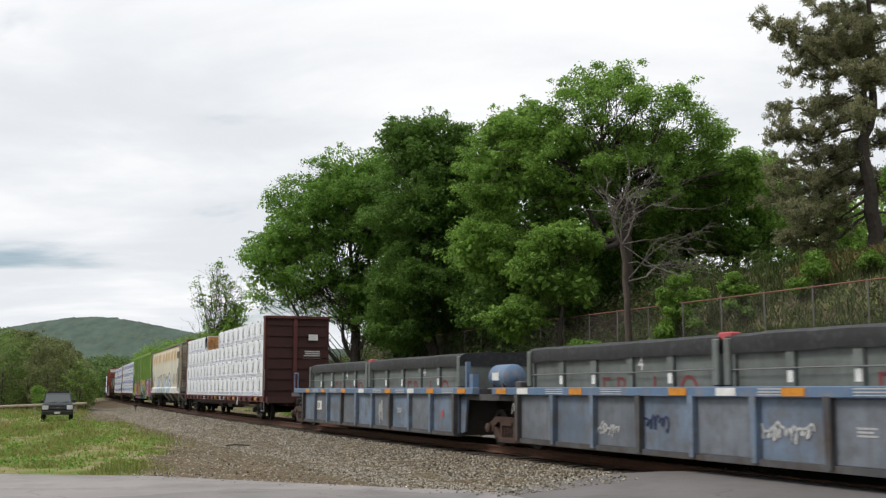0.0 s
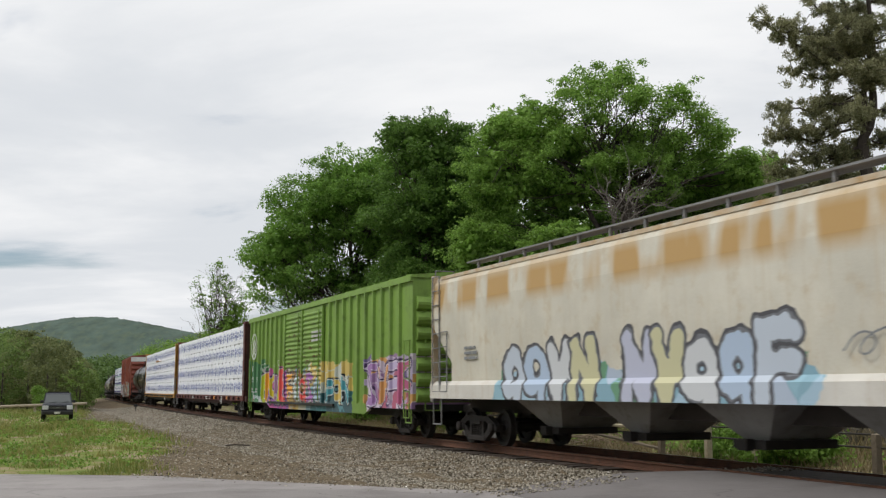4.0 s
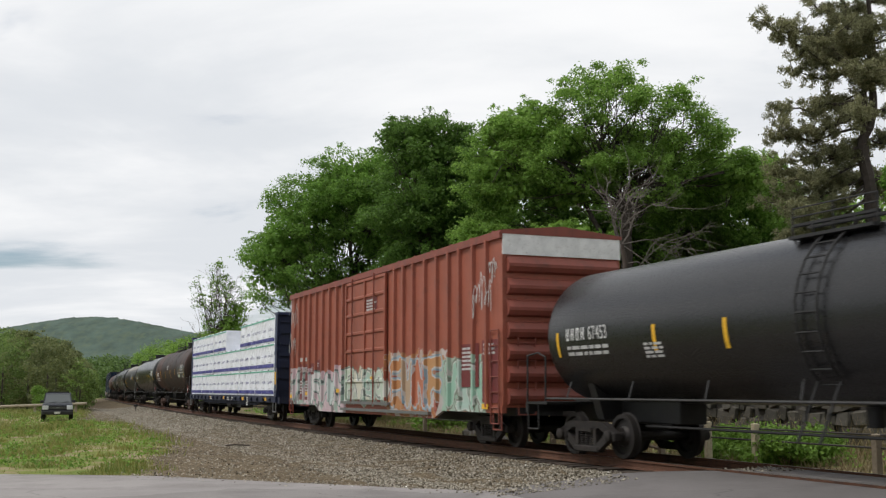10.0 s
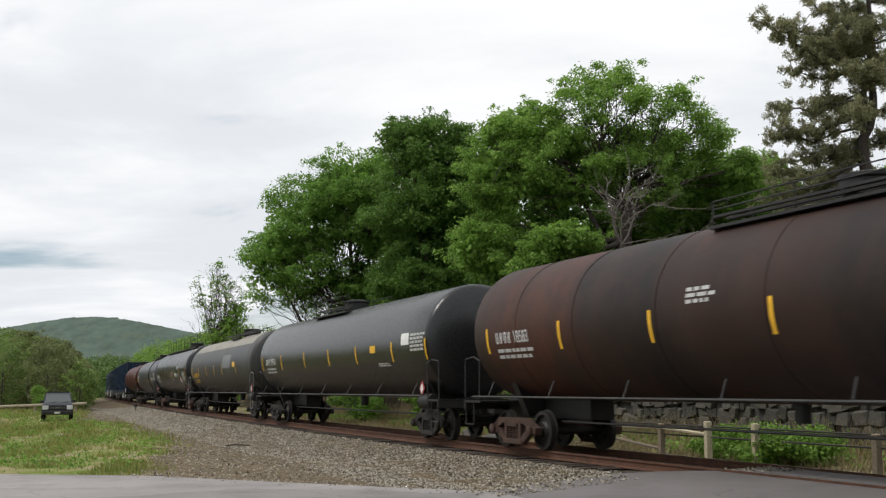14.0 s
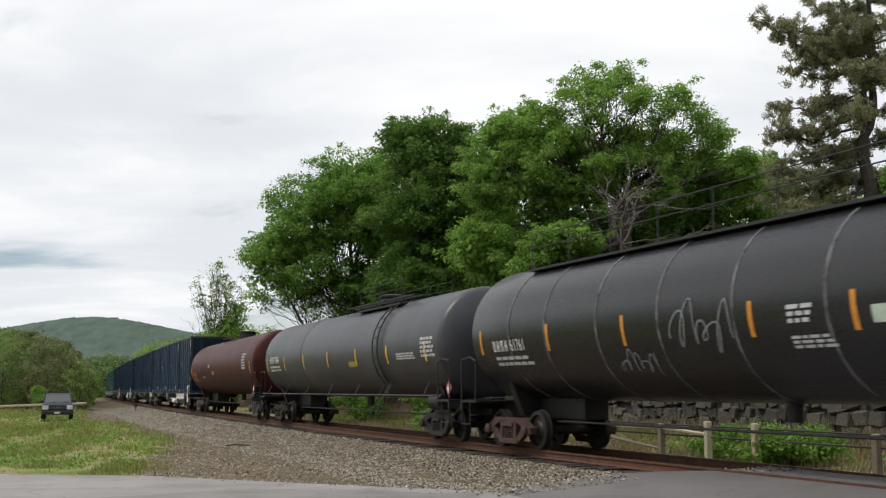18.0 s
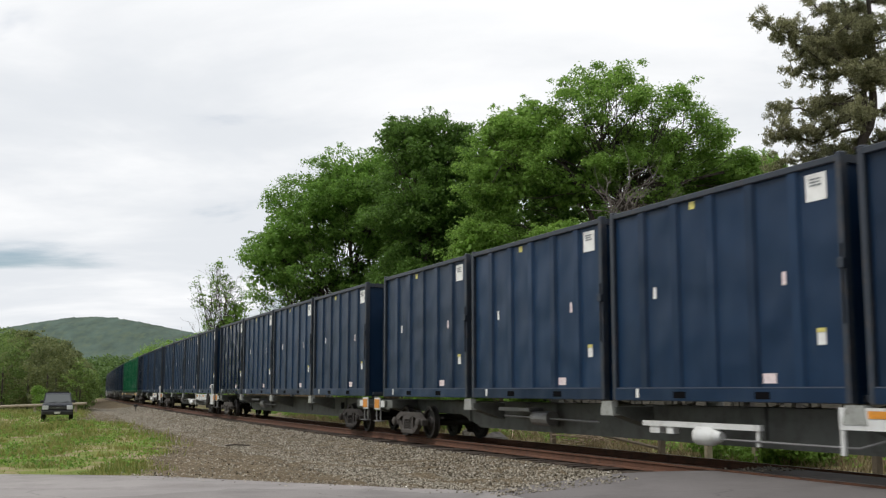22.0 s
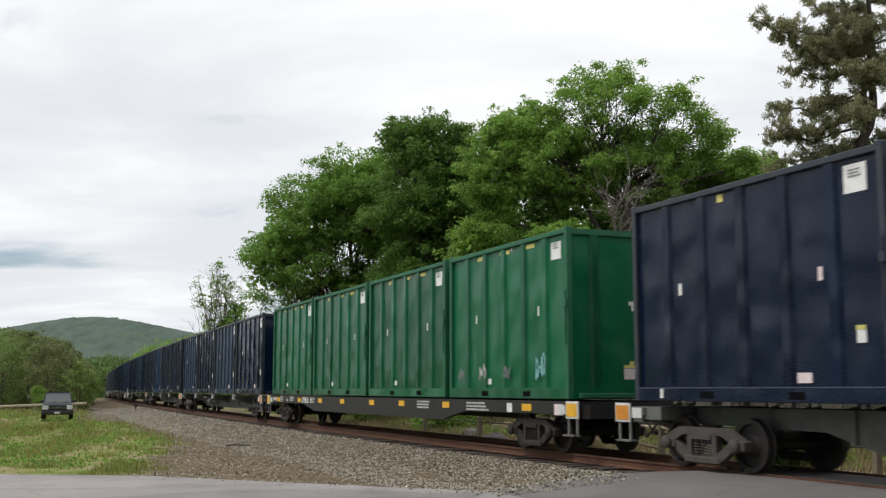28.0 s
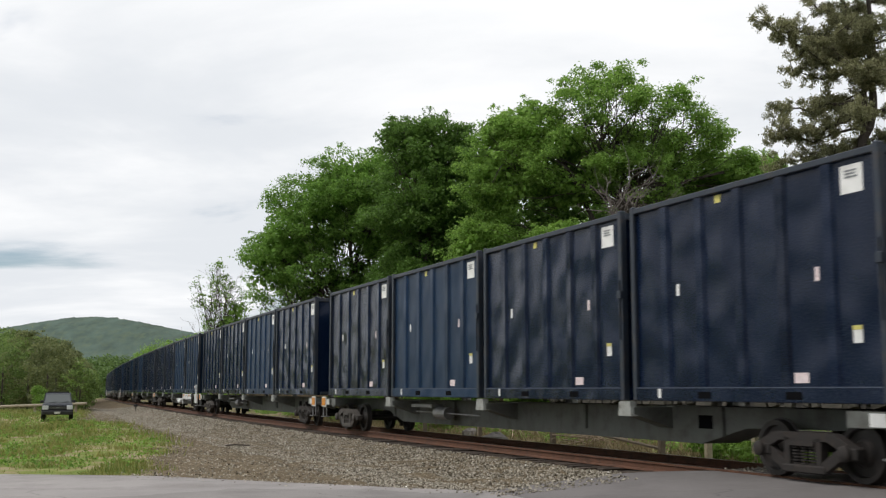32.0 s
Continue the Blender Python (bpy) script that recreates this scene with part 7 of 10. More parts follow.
def lumber_bundle(ln, h, style, seed, wood_end=False):
    rng = random.Random(seed)
    if style == "plain":
        t = thing("lumber_bundle", "white-wrapped lumber bundle behind the centre beam", "lumber bundle", "lumber bundles on the train")
        part("wrap", bundle_shape(ln, h, seed, 0.015), WRAP, t, smooth=True)
        return t
    names = {"ring": "white-wrapped lumber bundle printed with dark ring marks", "arrow": "white-wrapped lumber bundle printed with blue arrow marks", "band": "white-wrapped lumber bundle with navy bands and green edge", "torn": "white-wrapped lumber bundle with torn loose plastic"}
    t = thing("lumber_bundle", names[style], "lumber bundle", "lumber bundles on the train")
    amp = {"ring": 0.032, "arrow": 0.046, "band": 0.055, "torn": 0.05}[style]
    part("wrap", bundle_shape(ln, h, seed, amp), WRAP if style in ("ring", "arrow") else WRAP_OLD, t, smooth=True)
    for k in range(max(2, round(ln / 1.15))):
        x = -ln / 2 + ln * (k + 0.5) / max(2, round(ln / 1.15)) + 0.42
        if x > ln / 2 - 0.05:
            continue
        part("strap", Shape().add([(x - 0.007, 1.35 + ripple(x, z, seed, amp) + 0.004, z) for z in [h * q / 8 for q in range(9)]] + [(x + 0.007, 1.35 + ripple(x, z, seed, amp) + 0.004, z) for z in [h * q / 8 for q in range(9)]], [(q, q + 1, q + 10, q + 9) for q in range(8)]).box(x - 0.014, x + 0.014, 1.30, 1.385, h - 0.045, h + 0.012), STRAP, t)
    part("lath", Shape().box(-ln / 2 + 0.3, -ln / 2 + 0.4, 0.3, 1.3, -0.04, -0.02).box(ln / 2 - 0.4, ln / 2 - 0.3, 0.3, 1.3, -0.04, -0.02), STICK, t)
    step, off = ln / max(2, round(ln / 1.12)), rng.uniform(-0.2, 0.2)
    big, small, fine = [], [], []
    n = int(round(ln / step))
    for k in range(n):
        x = ln / 2 - step * (k + 0.5) + off * 0.6
        if abs(x) > ln / 2 - 0.33:
            continue
        if style == "ring":
            cz = h * 0.60
            for q in range(18):
                a0, a1 = q * math.tau / 18, (q + 1) * math.tau / 18
                big.append([(x + 0.145 * e * math.sin(a), cz + 0.15 * e * math.cos(a)) for e, a in ((0.76, a0), (1, a0), (1, a1), (0.76, a1))])
            big.append([(x - 0.112, cz), (x - 0.148, cz), (x - 0.148, cz + 0.29), (x - 0.112, cz + 0.29)])
            big.append([(x + 0.05, cz - 0.05), (x - 0.05, cz - 0.05), (x - 0.012, cz + 0.07), (x + 0.012, cz + 0.07)])
            big.append([(x + 0.06, cz - 0.09), (x - 0.06, cz - 0.09), (x - 0.06, cz - 0.065), (x + 0.06, cz - 0.065)])
            # the word below, as bare strokes
            z = h * 0.27
            for q in range(7):
                a, tall = x + 0.27 - q * 0.078, 0.125 if q in (0, 3, 4) else 0.085
                foot = z - 0.04 if q == 6 else z
                big.append([(a, foot), (a - 0.017, foot), (a - 0.017, z + tall), (a, z + tall)])
                if q != 4:
                    big.append([(a - 0.04, z), (a - 0.056, z), (a - 0.056, z + 0.085), (a - 0.04, z + 0.085)])
                    zm = z + (0.0, 0.068, 0.034)[q % 3]
                    big.append([(a - 0.01, zm), (a - 0.05, zm), (a - 0.05, zm + 0.017), (a - 0.01, zm + 0.017)])
            fine += rect(x + 0.2, x - 0.25, h * 0.17, h * 0.18)
        elif style in ("arrow", "torn"):
            cz = h * 0.48
            big += [[(x + 0.062, cz - 0.22), (x - 0.062, cz - 0.22), (x - 0.062, cz + 0.05), (x + 0.062, cz + 0.05)],
                    [(x + 0.14, cz + 0.10), (x - 0.14, cz + 0.10), (x - 0.02, cz + 0.24), (x + 0.02, cz + 0.24)],
                    [(x - 0.07, cz - 0.10), (x - 0.07, cz - 0.02), (x - 0.29, cz + 0.13), (x - 0.27, cz + 0.07)],
                    [(x + 0.07, cz - 0.10), (x + 0.07, cz - 0.03), (x + 0.27, cz + 0.04), (x + 0.25, cz - 0.01)],
                    [(x + 0.12, cz - 0.19), (x + 0.10, cz - 0.21), (x + 0.22, cz - 0.13), (x + 0.24, cz - 0.11)]]
            for q in range(6):
                for row in (0, 1):
                    a, z = x - 0.33 - q * 0.064 - row * 0.012, cz + 0.05 - row * 0.16
                    up = 0.14 if q in (0, 3) else 0.10
                    small.append([(a, z), (a - 0.021, z), (a - 0.021, z + up), (a, z + up)])
                    if q != 1 + row * 2:
                        small.append([(a - 0.034, z), (a - 0.053, z), (a - 0.053, z + 0.10), (a - 0.034, z + 0.10)])
                        zm = z + (0.0, 0.042, 0.084)[(q + row) % 3]
                        small.append([(a - 0.008, zm), (a - 0.04, zm), (a - 0.04, zm + 0.021), (a - 0.008, zm + 0.021)])
            fine += rect(x - 0.36, x - 0.6, cz - 0.17, cz - 0.16) + rect(x - 0.40, x - 0.55, cz - 0.20, cz - 0.19)
        else:
            # a slanted word as bare strokes, a peak over its middle
            x += 0.34
            zl, zh = h * 0.46, h * 0.555
            for q in range(9):
                a, lean = x - q * 0.084, -0.018
                strokes = [(0.0, 0.014)] if q in (1, 5) else [(0.0, 0.014), (0.045, 0.014)]
                for o, w in strokes:
                    big.append([(a - o, zl), (a - o - w, zl), (a - o - w + lean, zh), (a - o + lean, zh)])
                if len(strokes) > 1:
                    zm = zl + (0.0, 0.04, 0.08)[q % 3] * 0.9
                    big.append([(a, zm), (a - 0.06, zm), (a - 0.064, zm + 0.018), (a - 0.004, zm + 0.018)])
            big.append([(x - 0.37, h * 0.575), (x - 0.42, h * 0.575), (x - 0.40, h * 0.63)])
    if style == "ring":
        part("print", flat_marks(big, ln, seed, amp), INK_DARK, t)
        part("fine_print", flat_marks(fine + rect(-ln / 2, ln / 2, 0.10, 0.112) + rect(-ln / 2, ln / 2, 0.05, 0.062), ln, seed, amp), INK_PALE, t)
    elif style == "band":
        part("print", flat_marks(big, ln, seed, amp), INK_NAVY, t)
        segs, x = [], -ln / 2 + 0.03
        while x < ln / 2 - 0.05:
            w = min(rng.uniform(0.9, 1.3), ln / 2 - x)
            segs += rect(x, x + w - 0.03, 0.05, 0.20)
            x += w
        part("band", flat_marks(segs, ln, seed, amp), INK_NAVY, t, "navy printed band")
        part("edge_band", flat_marks(rect(-ln / 2, ln / 2, h - 0.09, h - 0.035), ln, seed, amp), INK_GREEN, t, "green printed edge")
        fine = [q for k in range(n) for q in rect(ln / 2 - step * k - 0.3, ln / 2 - step * k - 0.75, 0.25, 0.262)]
        part("fine_print", flat_marks(fine, ln, seed, amp), INK_DARK, t)
    else:
        part("print", flat_marks(big, ln, seed, amp), INK_BLUE, t)
        part("small_print", flat_marks(small + fine, ln, seed, amp), INK_PALE, t)
        if style == "torn":
            top, foot = [], []
            for k in range(25):
                q = k / 24
                x = ln * (0.44 - 0.86 * q)
                top.append((x, 0.02 + 0.13 * math.sin(math.pi * q) ** 0.7 + rng.uniform(-0.025, 0.025)))
                foot.append((x, -0.02 + 0.02 * math.sin(math.pi * q)))
            tear = Shape()
            for k in range(24):
                (xa, za), (xb, zb) = top[k], top[k + 1]
                tear.prism([(xa, foot[k][1]), (xa, za), (xb, zb), (xb, foot[k + 1][1])], 1.385, 1.40)
            part("bare_boards", tear, TIMBER, t, "bare boards where the wrap has torn")
            flap = Shape()
            for k in range(24):
                (xa, za), (xb, zb) = top[k], top[k + 1]
                da, db = 0.03 + 0.05 * abs(math.sin(k * 1.7)), 0.03 + 0.05 * abs(math.sin((k + 1) * 1.7))
                flap.quad((xa, 1.40, za), (xb, 1.40, zb), (xb, 1.40 + db, zb - db * 0.6), (xa, 1.40 + da, za - da * 0.6))
            part("loose_flap", flap, WRAP_OLD, t, "loose curling edge of the torn wrap")
    if wood_end:
        e = Shape()
        for i in range(7):
            for j in range(12):
                y, z = 0.22 + i * 0.158, 0.02 + j * (h - 0.04) / 12
                e.box(-ln / 2 - 0.06 - 0.22 * rng.random() ** 4, -ln / 2 - 0.01, y, y + 0.145, z, z + (h - 0.04) / 12 - 0.008)
        part("board_ends", e, TIMBER, t, "orange ends of stacked boards")
        sheet = Shape()
        nx, nz = 9, 12
        for i in range(nx + 1):
            for k in range(nz + 1):
                u, q = i / nx, k / nz
                x, z = -ln / 2 - 0.05 + u * (0.55 - 0.25 * abs(q - 0.45)), h * (1.04 - q * (0.98 - 0.25 * math.sin(3 * u)))
                sheet.v.append((x, 1.40 + 0.06 * noise.noise(Vector((x * 6, z * 5, 3.0))) + 0.03 * math.sin(9 * u + 4 * q), z))
        sheet.f = [(i * (nz + 1) + k, (i + 1) * (nz + 1) + k, (i + 1) * (nz + 1) + k + 1, i * (nz + 1) + k + 1) for i in range(nx) for k in range(nz)]
        part("torn_sheeting", sheet, surface("black_sheeting", (0.012, 0.012, 0.014), 0.4, dirt=(0.04, 0.04, 0.045), dirty=0.3, scale=3, bump=0.5, fine=9), t, "black torn plastic sheeting", True)
    return t


def centerbeam(place, half, paint, label, seed, top=4.34, slots=18, plates=(), numbers=None, dark=None, sill=None):
    rng = random.Random(seed)
    car = thing("centerbeam_flat_car", label, "flat car", "lumber cars of the train")
    part("deck", Shape().box(-half, half, -1.33, 1.33, 0.92, 1.0), paint, car)
    for sg in (1, -1):
        part("side_sill", Shape().box(-half, half, min(sg * 1.30, sg * 1.40), max(sg * 1.30, sg * 1.40), 0.78, 1.02, 0.01), sill or paint, car)
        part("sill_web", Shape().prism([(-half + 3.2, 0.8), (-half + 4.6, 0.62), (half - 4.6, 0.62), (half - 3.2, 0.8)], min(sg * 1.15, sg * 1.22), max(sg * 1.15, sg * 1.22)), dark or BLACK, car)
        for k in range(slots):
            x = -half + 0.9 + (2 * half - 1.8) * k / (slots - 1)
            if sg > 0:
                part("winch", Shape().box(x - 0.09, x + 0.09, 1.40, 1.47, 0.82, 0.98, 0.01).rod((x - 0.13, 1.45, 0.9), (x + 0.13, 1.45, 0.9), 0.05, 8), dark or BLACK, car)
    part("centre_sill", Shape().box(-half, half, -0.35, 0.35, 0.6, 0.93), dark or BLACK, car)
    part("top_chord", Shape().box(-half, half, -0.22, 0.22, top - 0.16, top - 0.02, 0.02), paint, car)
    for k in range(13):
        x = -half + 1.0 + (2 * half - 2.0) * k / 12
        part("beam_post", Shape().box(x - 0.12, x + 0.12, -0.12, 0.12, 1.0, top - 0.14), paint, car)
        if k % 3 == 1:
            part("beam_brace", Shape().prism([(x, 1.0), (x + 0.16, 1.0), (x + 1.75, top - 0.2), (x + 1.6, top - 0.2)], -0.05, 0.05), paint, car)
    for sg in (1, -1):
        x0, x1 = (half - 0.42, half) if sg > 0 else (-half, -half + 0.42)
        face = half if sg > 0 else -half
        b = part("bulkhead", Shape().box(min(face, face - sg * 0.12), max(face, face - sg * 0.12), -1.36, 1.36, 0.95, top - 0.05), dark or paint, car)
        for y in (1.36, -1.36):
            part("corner_post", Shape().box(x0, x1, min(y, y - 0.14 * (1 if y > 0 else -1)), max(y, y - 0.14 * (1 if y > 0 else -1)), 0.8, top, 0.02), paint, b)
        for z in (1.3, 1.75, 2.2, 2.65, 3.1, 3.55, 4.0):
            part("cross_rib", Shape().box(min(face, face + sg * 0.07), max(face, face + sg * 0.07), -1.24, 1.24, z - 0.035, z + 0.035), dark or paint, b)
        for y in (0.1,):
            part("upright_rib", Shape().box(min(face, face + sg * 0.10), max(face, face + sg * 0.10), y - 0.08, y + 0.08, 0.95, top - 0.1), paint, b)
        part("cap_rail", Shape().box(min(face - sg * 0.4, face + sg * 0.14), max(face - sg * 0.4, face + sg * 0.14), -1.38, 1.38, top - 0.08, top + 0.02), paint, b)
        part("end_sign", Shape().box(min(face + sg * 0.13, face + sg * 0.14), max(face + sg * 0.13, face + sg * 0.14), -0.85, -0.45, 3.35, 3.6), WHITE, b)
        e = Shape()
        for k in range(4):
            e.box(min(face + sg * 0.005, face + sg * 0.01), max(face + sg * 0.005, face + sg * 0.01), -1.05 + rng.uniform(0, 0.1), -0.2 - rng.uniform(0, 0.2), 2.86 - k * 0.09, 2.92 - k * 0.09)
        part("end_stencil", e, STENCIL, b)
        part("end_sill", Shape().box(min(face, face + sg * 0.35), max(face, face + sg * 0.35), -1.3, 1.3, 0.75, 1.0), dark or BLACK, car)
        part("end_step", Shape().pipe([(sg * (half - 0.55), 1.36, 0.8), (sg * (half - 0.55), 1.36, 0.42), (sg * (half - 0.02), 1.36, 0.42), (sg * (half - 0.02), 1.36, 0.8)], 0.025), GALV, car)
        part("grab_rail", Shape().pipe([(face + sg * 0.02, 1.42, 1.3), (face + sg * 0.3, 1.42, 1.3), (face + sg * 0.3, 1.42, 2.1), (face + sg * 0.02, 1.42, 2.1)], 0.02), GALV, car)
        add_truck(car, sg * (half - 2.35))
    for x, w, m in plates:
        plate(car, "reflector", x - w, x + w, 0.84, 0.97, 1.402, m)
    dp = part("data_plate", Shape().box(-6.15, -5.75, 1.405, 1.412, 0.62, 0.98), T_GLOSS, car, "black data plate with white rows")
    part("plate_rows", Shape().box(-6.15, -5.75, 1.413, 1.416, 0.95, 0.98).box(-6.15, -5.75, 1.413, 1.416, 0.62, 0.65).box(-6.15, -6.12, 1.413, 1.416, 0.65, 0.95).box(-5.78, -5.75, 1.413, 1.416, 0.65, 0.95).box(-6.08, -5.82, 1.413, 1.416, 0.86, 0.9).box(-6.08, -5.9, 1.413, 1.416, 0.78, 0.82).box(-6.05, -5.82, 1.413, 1.416, 0.7, 0.74), WHITE, dp)
    part("stencil", bars(2, -2.5, -0.8, 0.95, 0.09, rng, 1.404, bars(2, 3.2, 4.6, 0.95, 0.09, rng, 1.404)), STENCIL, car)
    if numbers:
        lettering(car, numbers, half - 1.4, 0.82, 0.2, 1.404, STENCIL)
    part("brake_gear", Shape().box(-2.4, -1.2, 0.4, 1.0, 0.45, 0.75, 0.04).rod((0.5, 0.8, 0.6), (1.7, 0.8, 0.6), 0.18, 12).pipe([(-half + 3, 0.9, 0.55), (half - 3, 0.9, 0.55)], 0.02), BLACK, car)
    add_couplers(car, half + 0.1)
    return moving(car, place)


def load(place, half, rows, style, seed, skip=(), torn=(), cols=5, z0=1.05, total=3.19):
    """Stacks bundles on both sides of the beam; skip: (row, column) left empty on the near side."""
    ln = 2 * half / cols
    h = total / rows
    for r in range(rows):
        for c in range(cols):
            x = -half + ln * (c + 0.5)
            jig = random.Random(seed * 100 + r * 10 + c)
            for near in (True, False):
                if near and (r, c) in skip or (not near and (r, c) in skip and c % 2):
                    continue
                open_end = near and (r, c - 1) in skip and style == "ring"
                st = "torn" if (r, c) in torn and near else style
                if not near:
                    st = "plain"
                key = (st, jig.randrange(3) if not open_end else 9, round(ln, 2), round(h, 2), r % 2)
                m = Matrix.Translation((x + jig.uniform(-0.03, 0.03), jig.uniform(-0.012, 0.012), z0 + r * h)) @ (Matrix.Identity(4) if near else FLIP)
                if key not in _m:
                    _m[key] = lumber_bundle(ln - 0.012, h - 0.035, st, seed * 31 + len(_m), open_end)
                    ob = _m[key]
                else:
                    ob = copy_thing(_m[key], Matrix.Identity(4))
                STACKED.append((ob, place, m))


STACKED = []
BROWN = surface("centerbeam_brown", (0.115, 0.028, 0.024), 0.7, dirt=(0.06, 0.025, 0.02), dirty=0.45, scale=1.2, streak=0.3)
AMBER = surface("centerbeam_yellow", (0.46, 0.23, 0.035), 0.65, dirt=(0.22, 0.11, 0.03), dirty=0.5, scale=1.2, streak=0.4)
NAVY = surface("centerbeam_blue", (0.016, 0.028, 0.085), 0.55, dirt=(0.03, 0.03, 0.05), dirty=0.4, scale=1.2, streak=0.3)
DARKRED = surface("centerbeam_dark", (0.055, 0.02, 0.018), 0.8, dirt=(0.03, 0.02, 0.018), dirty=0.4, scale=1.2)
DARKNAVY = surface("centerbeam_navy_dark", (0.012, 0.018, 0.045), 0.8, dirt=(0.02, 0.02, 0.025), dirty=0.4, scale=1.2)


def build_lumber():
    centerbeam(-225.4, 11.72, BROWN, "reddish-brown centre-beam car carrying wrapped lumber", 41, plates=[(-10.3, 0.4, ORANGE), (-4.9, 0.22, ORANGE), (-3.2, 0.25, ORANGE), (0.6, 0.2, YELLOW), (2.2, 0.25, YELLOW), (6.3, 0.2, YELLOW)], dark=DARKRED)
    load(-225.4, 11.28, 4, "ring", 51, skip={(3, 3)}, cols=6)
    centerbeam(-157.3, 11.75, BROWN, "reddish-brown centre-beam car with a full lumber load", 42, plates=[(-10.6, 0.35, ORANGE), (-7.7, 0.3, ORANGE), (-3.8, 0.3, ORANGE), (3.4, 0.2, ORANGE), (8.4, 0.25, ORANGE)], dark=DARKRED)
    load(-157.3, 11.3, 4, "arrow", 52)
    centerbeam(-132.25, 11.85, AMBER, "amber-yellow centre-beam car with torn lumber wraps", 43, plates=[(6.9, 0.25, YELLOW), (10.9, 0.3, YELLOW)], numbers="862 863")
    load(-132.25, 11.35, 4, "arrow", 53, torn={(3, 2)})
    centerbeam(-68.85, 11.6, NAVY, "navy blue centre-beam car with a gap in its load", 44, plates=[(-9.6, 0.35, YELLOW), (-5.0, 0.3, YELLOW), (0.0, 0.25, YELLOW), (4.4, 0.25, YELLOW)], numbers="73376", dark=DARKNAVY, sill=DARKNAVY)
    part_yellow = Shape().box(-11.5, -11.28, 1.362, 1.37, 1.5, 2.0)
    part("reflector", part_yellow, YELLOW, KEYED[-1][0])
    load(-68.85, 11.12, 3, "band", 54, skip={(2, 2)}, cols=6, z0=1.07, total=3.18)


build_lumber()

# ---- waste containers and the cars that carry them ----
def dented(name, color, rough=0.27, deep=0.34):
    """Container paint with soft dents between the ribs and scuffs."""
    m = surface(name, color, rough, dirt=tuple(c * 1.6 + 0.006 for c in color), dirty=0.12, scale=0.9, streak=0.10, vary=0.12, bump=0, rnd=0.3, spec=0.26)
    nt = m.node_tree
    N, L = nt.nodes.new, nt.links.new
    p = nt.nodes["Principled BSDF"]
    co, oi = N("ShaderNodeTexCoord"), N("ShaderNodeObjectInfo")
    ad = N("ShaderNodeVectorMath")
    ad.operation = "MULTIPLY_ADD"
    L(oi.outputs["Random"], ad.inputs[0])
    ad.inputs[1].default_value = (37, 11, 23)
    L(co.outputs["Object"], ad.inputs[2])
    n = N("ShaderNodeTexNoise")
    n.inputs["Scale"].default_value, n.inputs["Detail"].default_value = 1.5, 0.3
    L(ad.outputs[0], n.inputs["Vector"])
    b = N("ShaderNodeBump")
    b.inputs["Strength"].default_value, b.inputs["Distance"].default_value = deep, 0.3
    L(n.outputs["Fac"], b.inputs["Height"])
    L(b.outputs[0], p.inputs["Normal"])
    return m


C_BLUE = dented("container_blue", (0.0055, 0.022, 0.055), 0.42, 0.24)
C_NAVY = dented("container_navy", (0.003, 0.0095, 0.029), 0.27, 0.34)
C_GREEN = dented("container_green", (0.002, 0.088, 0.036), 0.34, 0.28)
C_EDGE = surface("container_edge_blue", (0.018, 0.026, 0.040), 0.5, dirt=(0.07, 0.055, 0.045), dirty=0.35, scale=2)
C_EDGE_G = surface("container_edge_green", (0.008, 0.11, 0.048), 0.6, dirt=(0.05, 0.12, 0.07), dirty=0.3, scale=2)
C_LEDGE_LIGHT = surface("ledge_highlight_blue", (0.05, 0.065, 0.10), 0.6, dirt=(0.10, 0.10, 0.11), dirty=0.4, scale=5)
PALE_YELLOW = surface("pale_yellow_sign", (0.62, 0.56, 0.16), 0.6, dirt=(0.4, 0.36, 0.15), dirty=0.2, scale=8)
# near-black paint stands in for the shade inside pockets and holes
HOLE_SHADE = surface("fork_pocket", (0.003, 0.003, 0.004), 0.95, dirty=0, spec=0.08)
SALMON = surface("pale_sticker", (0.72, 0.62, 0.62), 0.6, dirt=(0.6, 0.25, 0.25), dirty=0.35, scale=14)
HL, Z0, Z1, HW = 2.985, 1.10, 4.56, 1.20


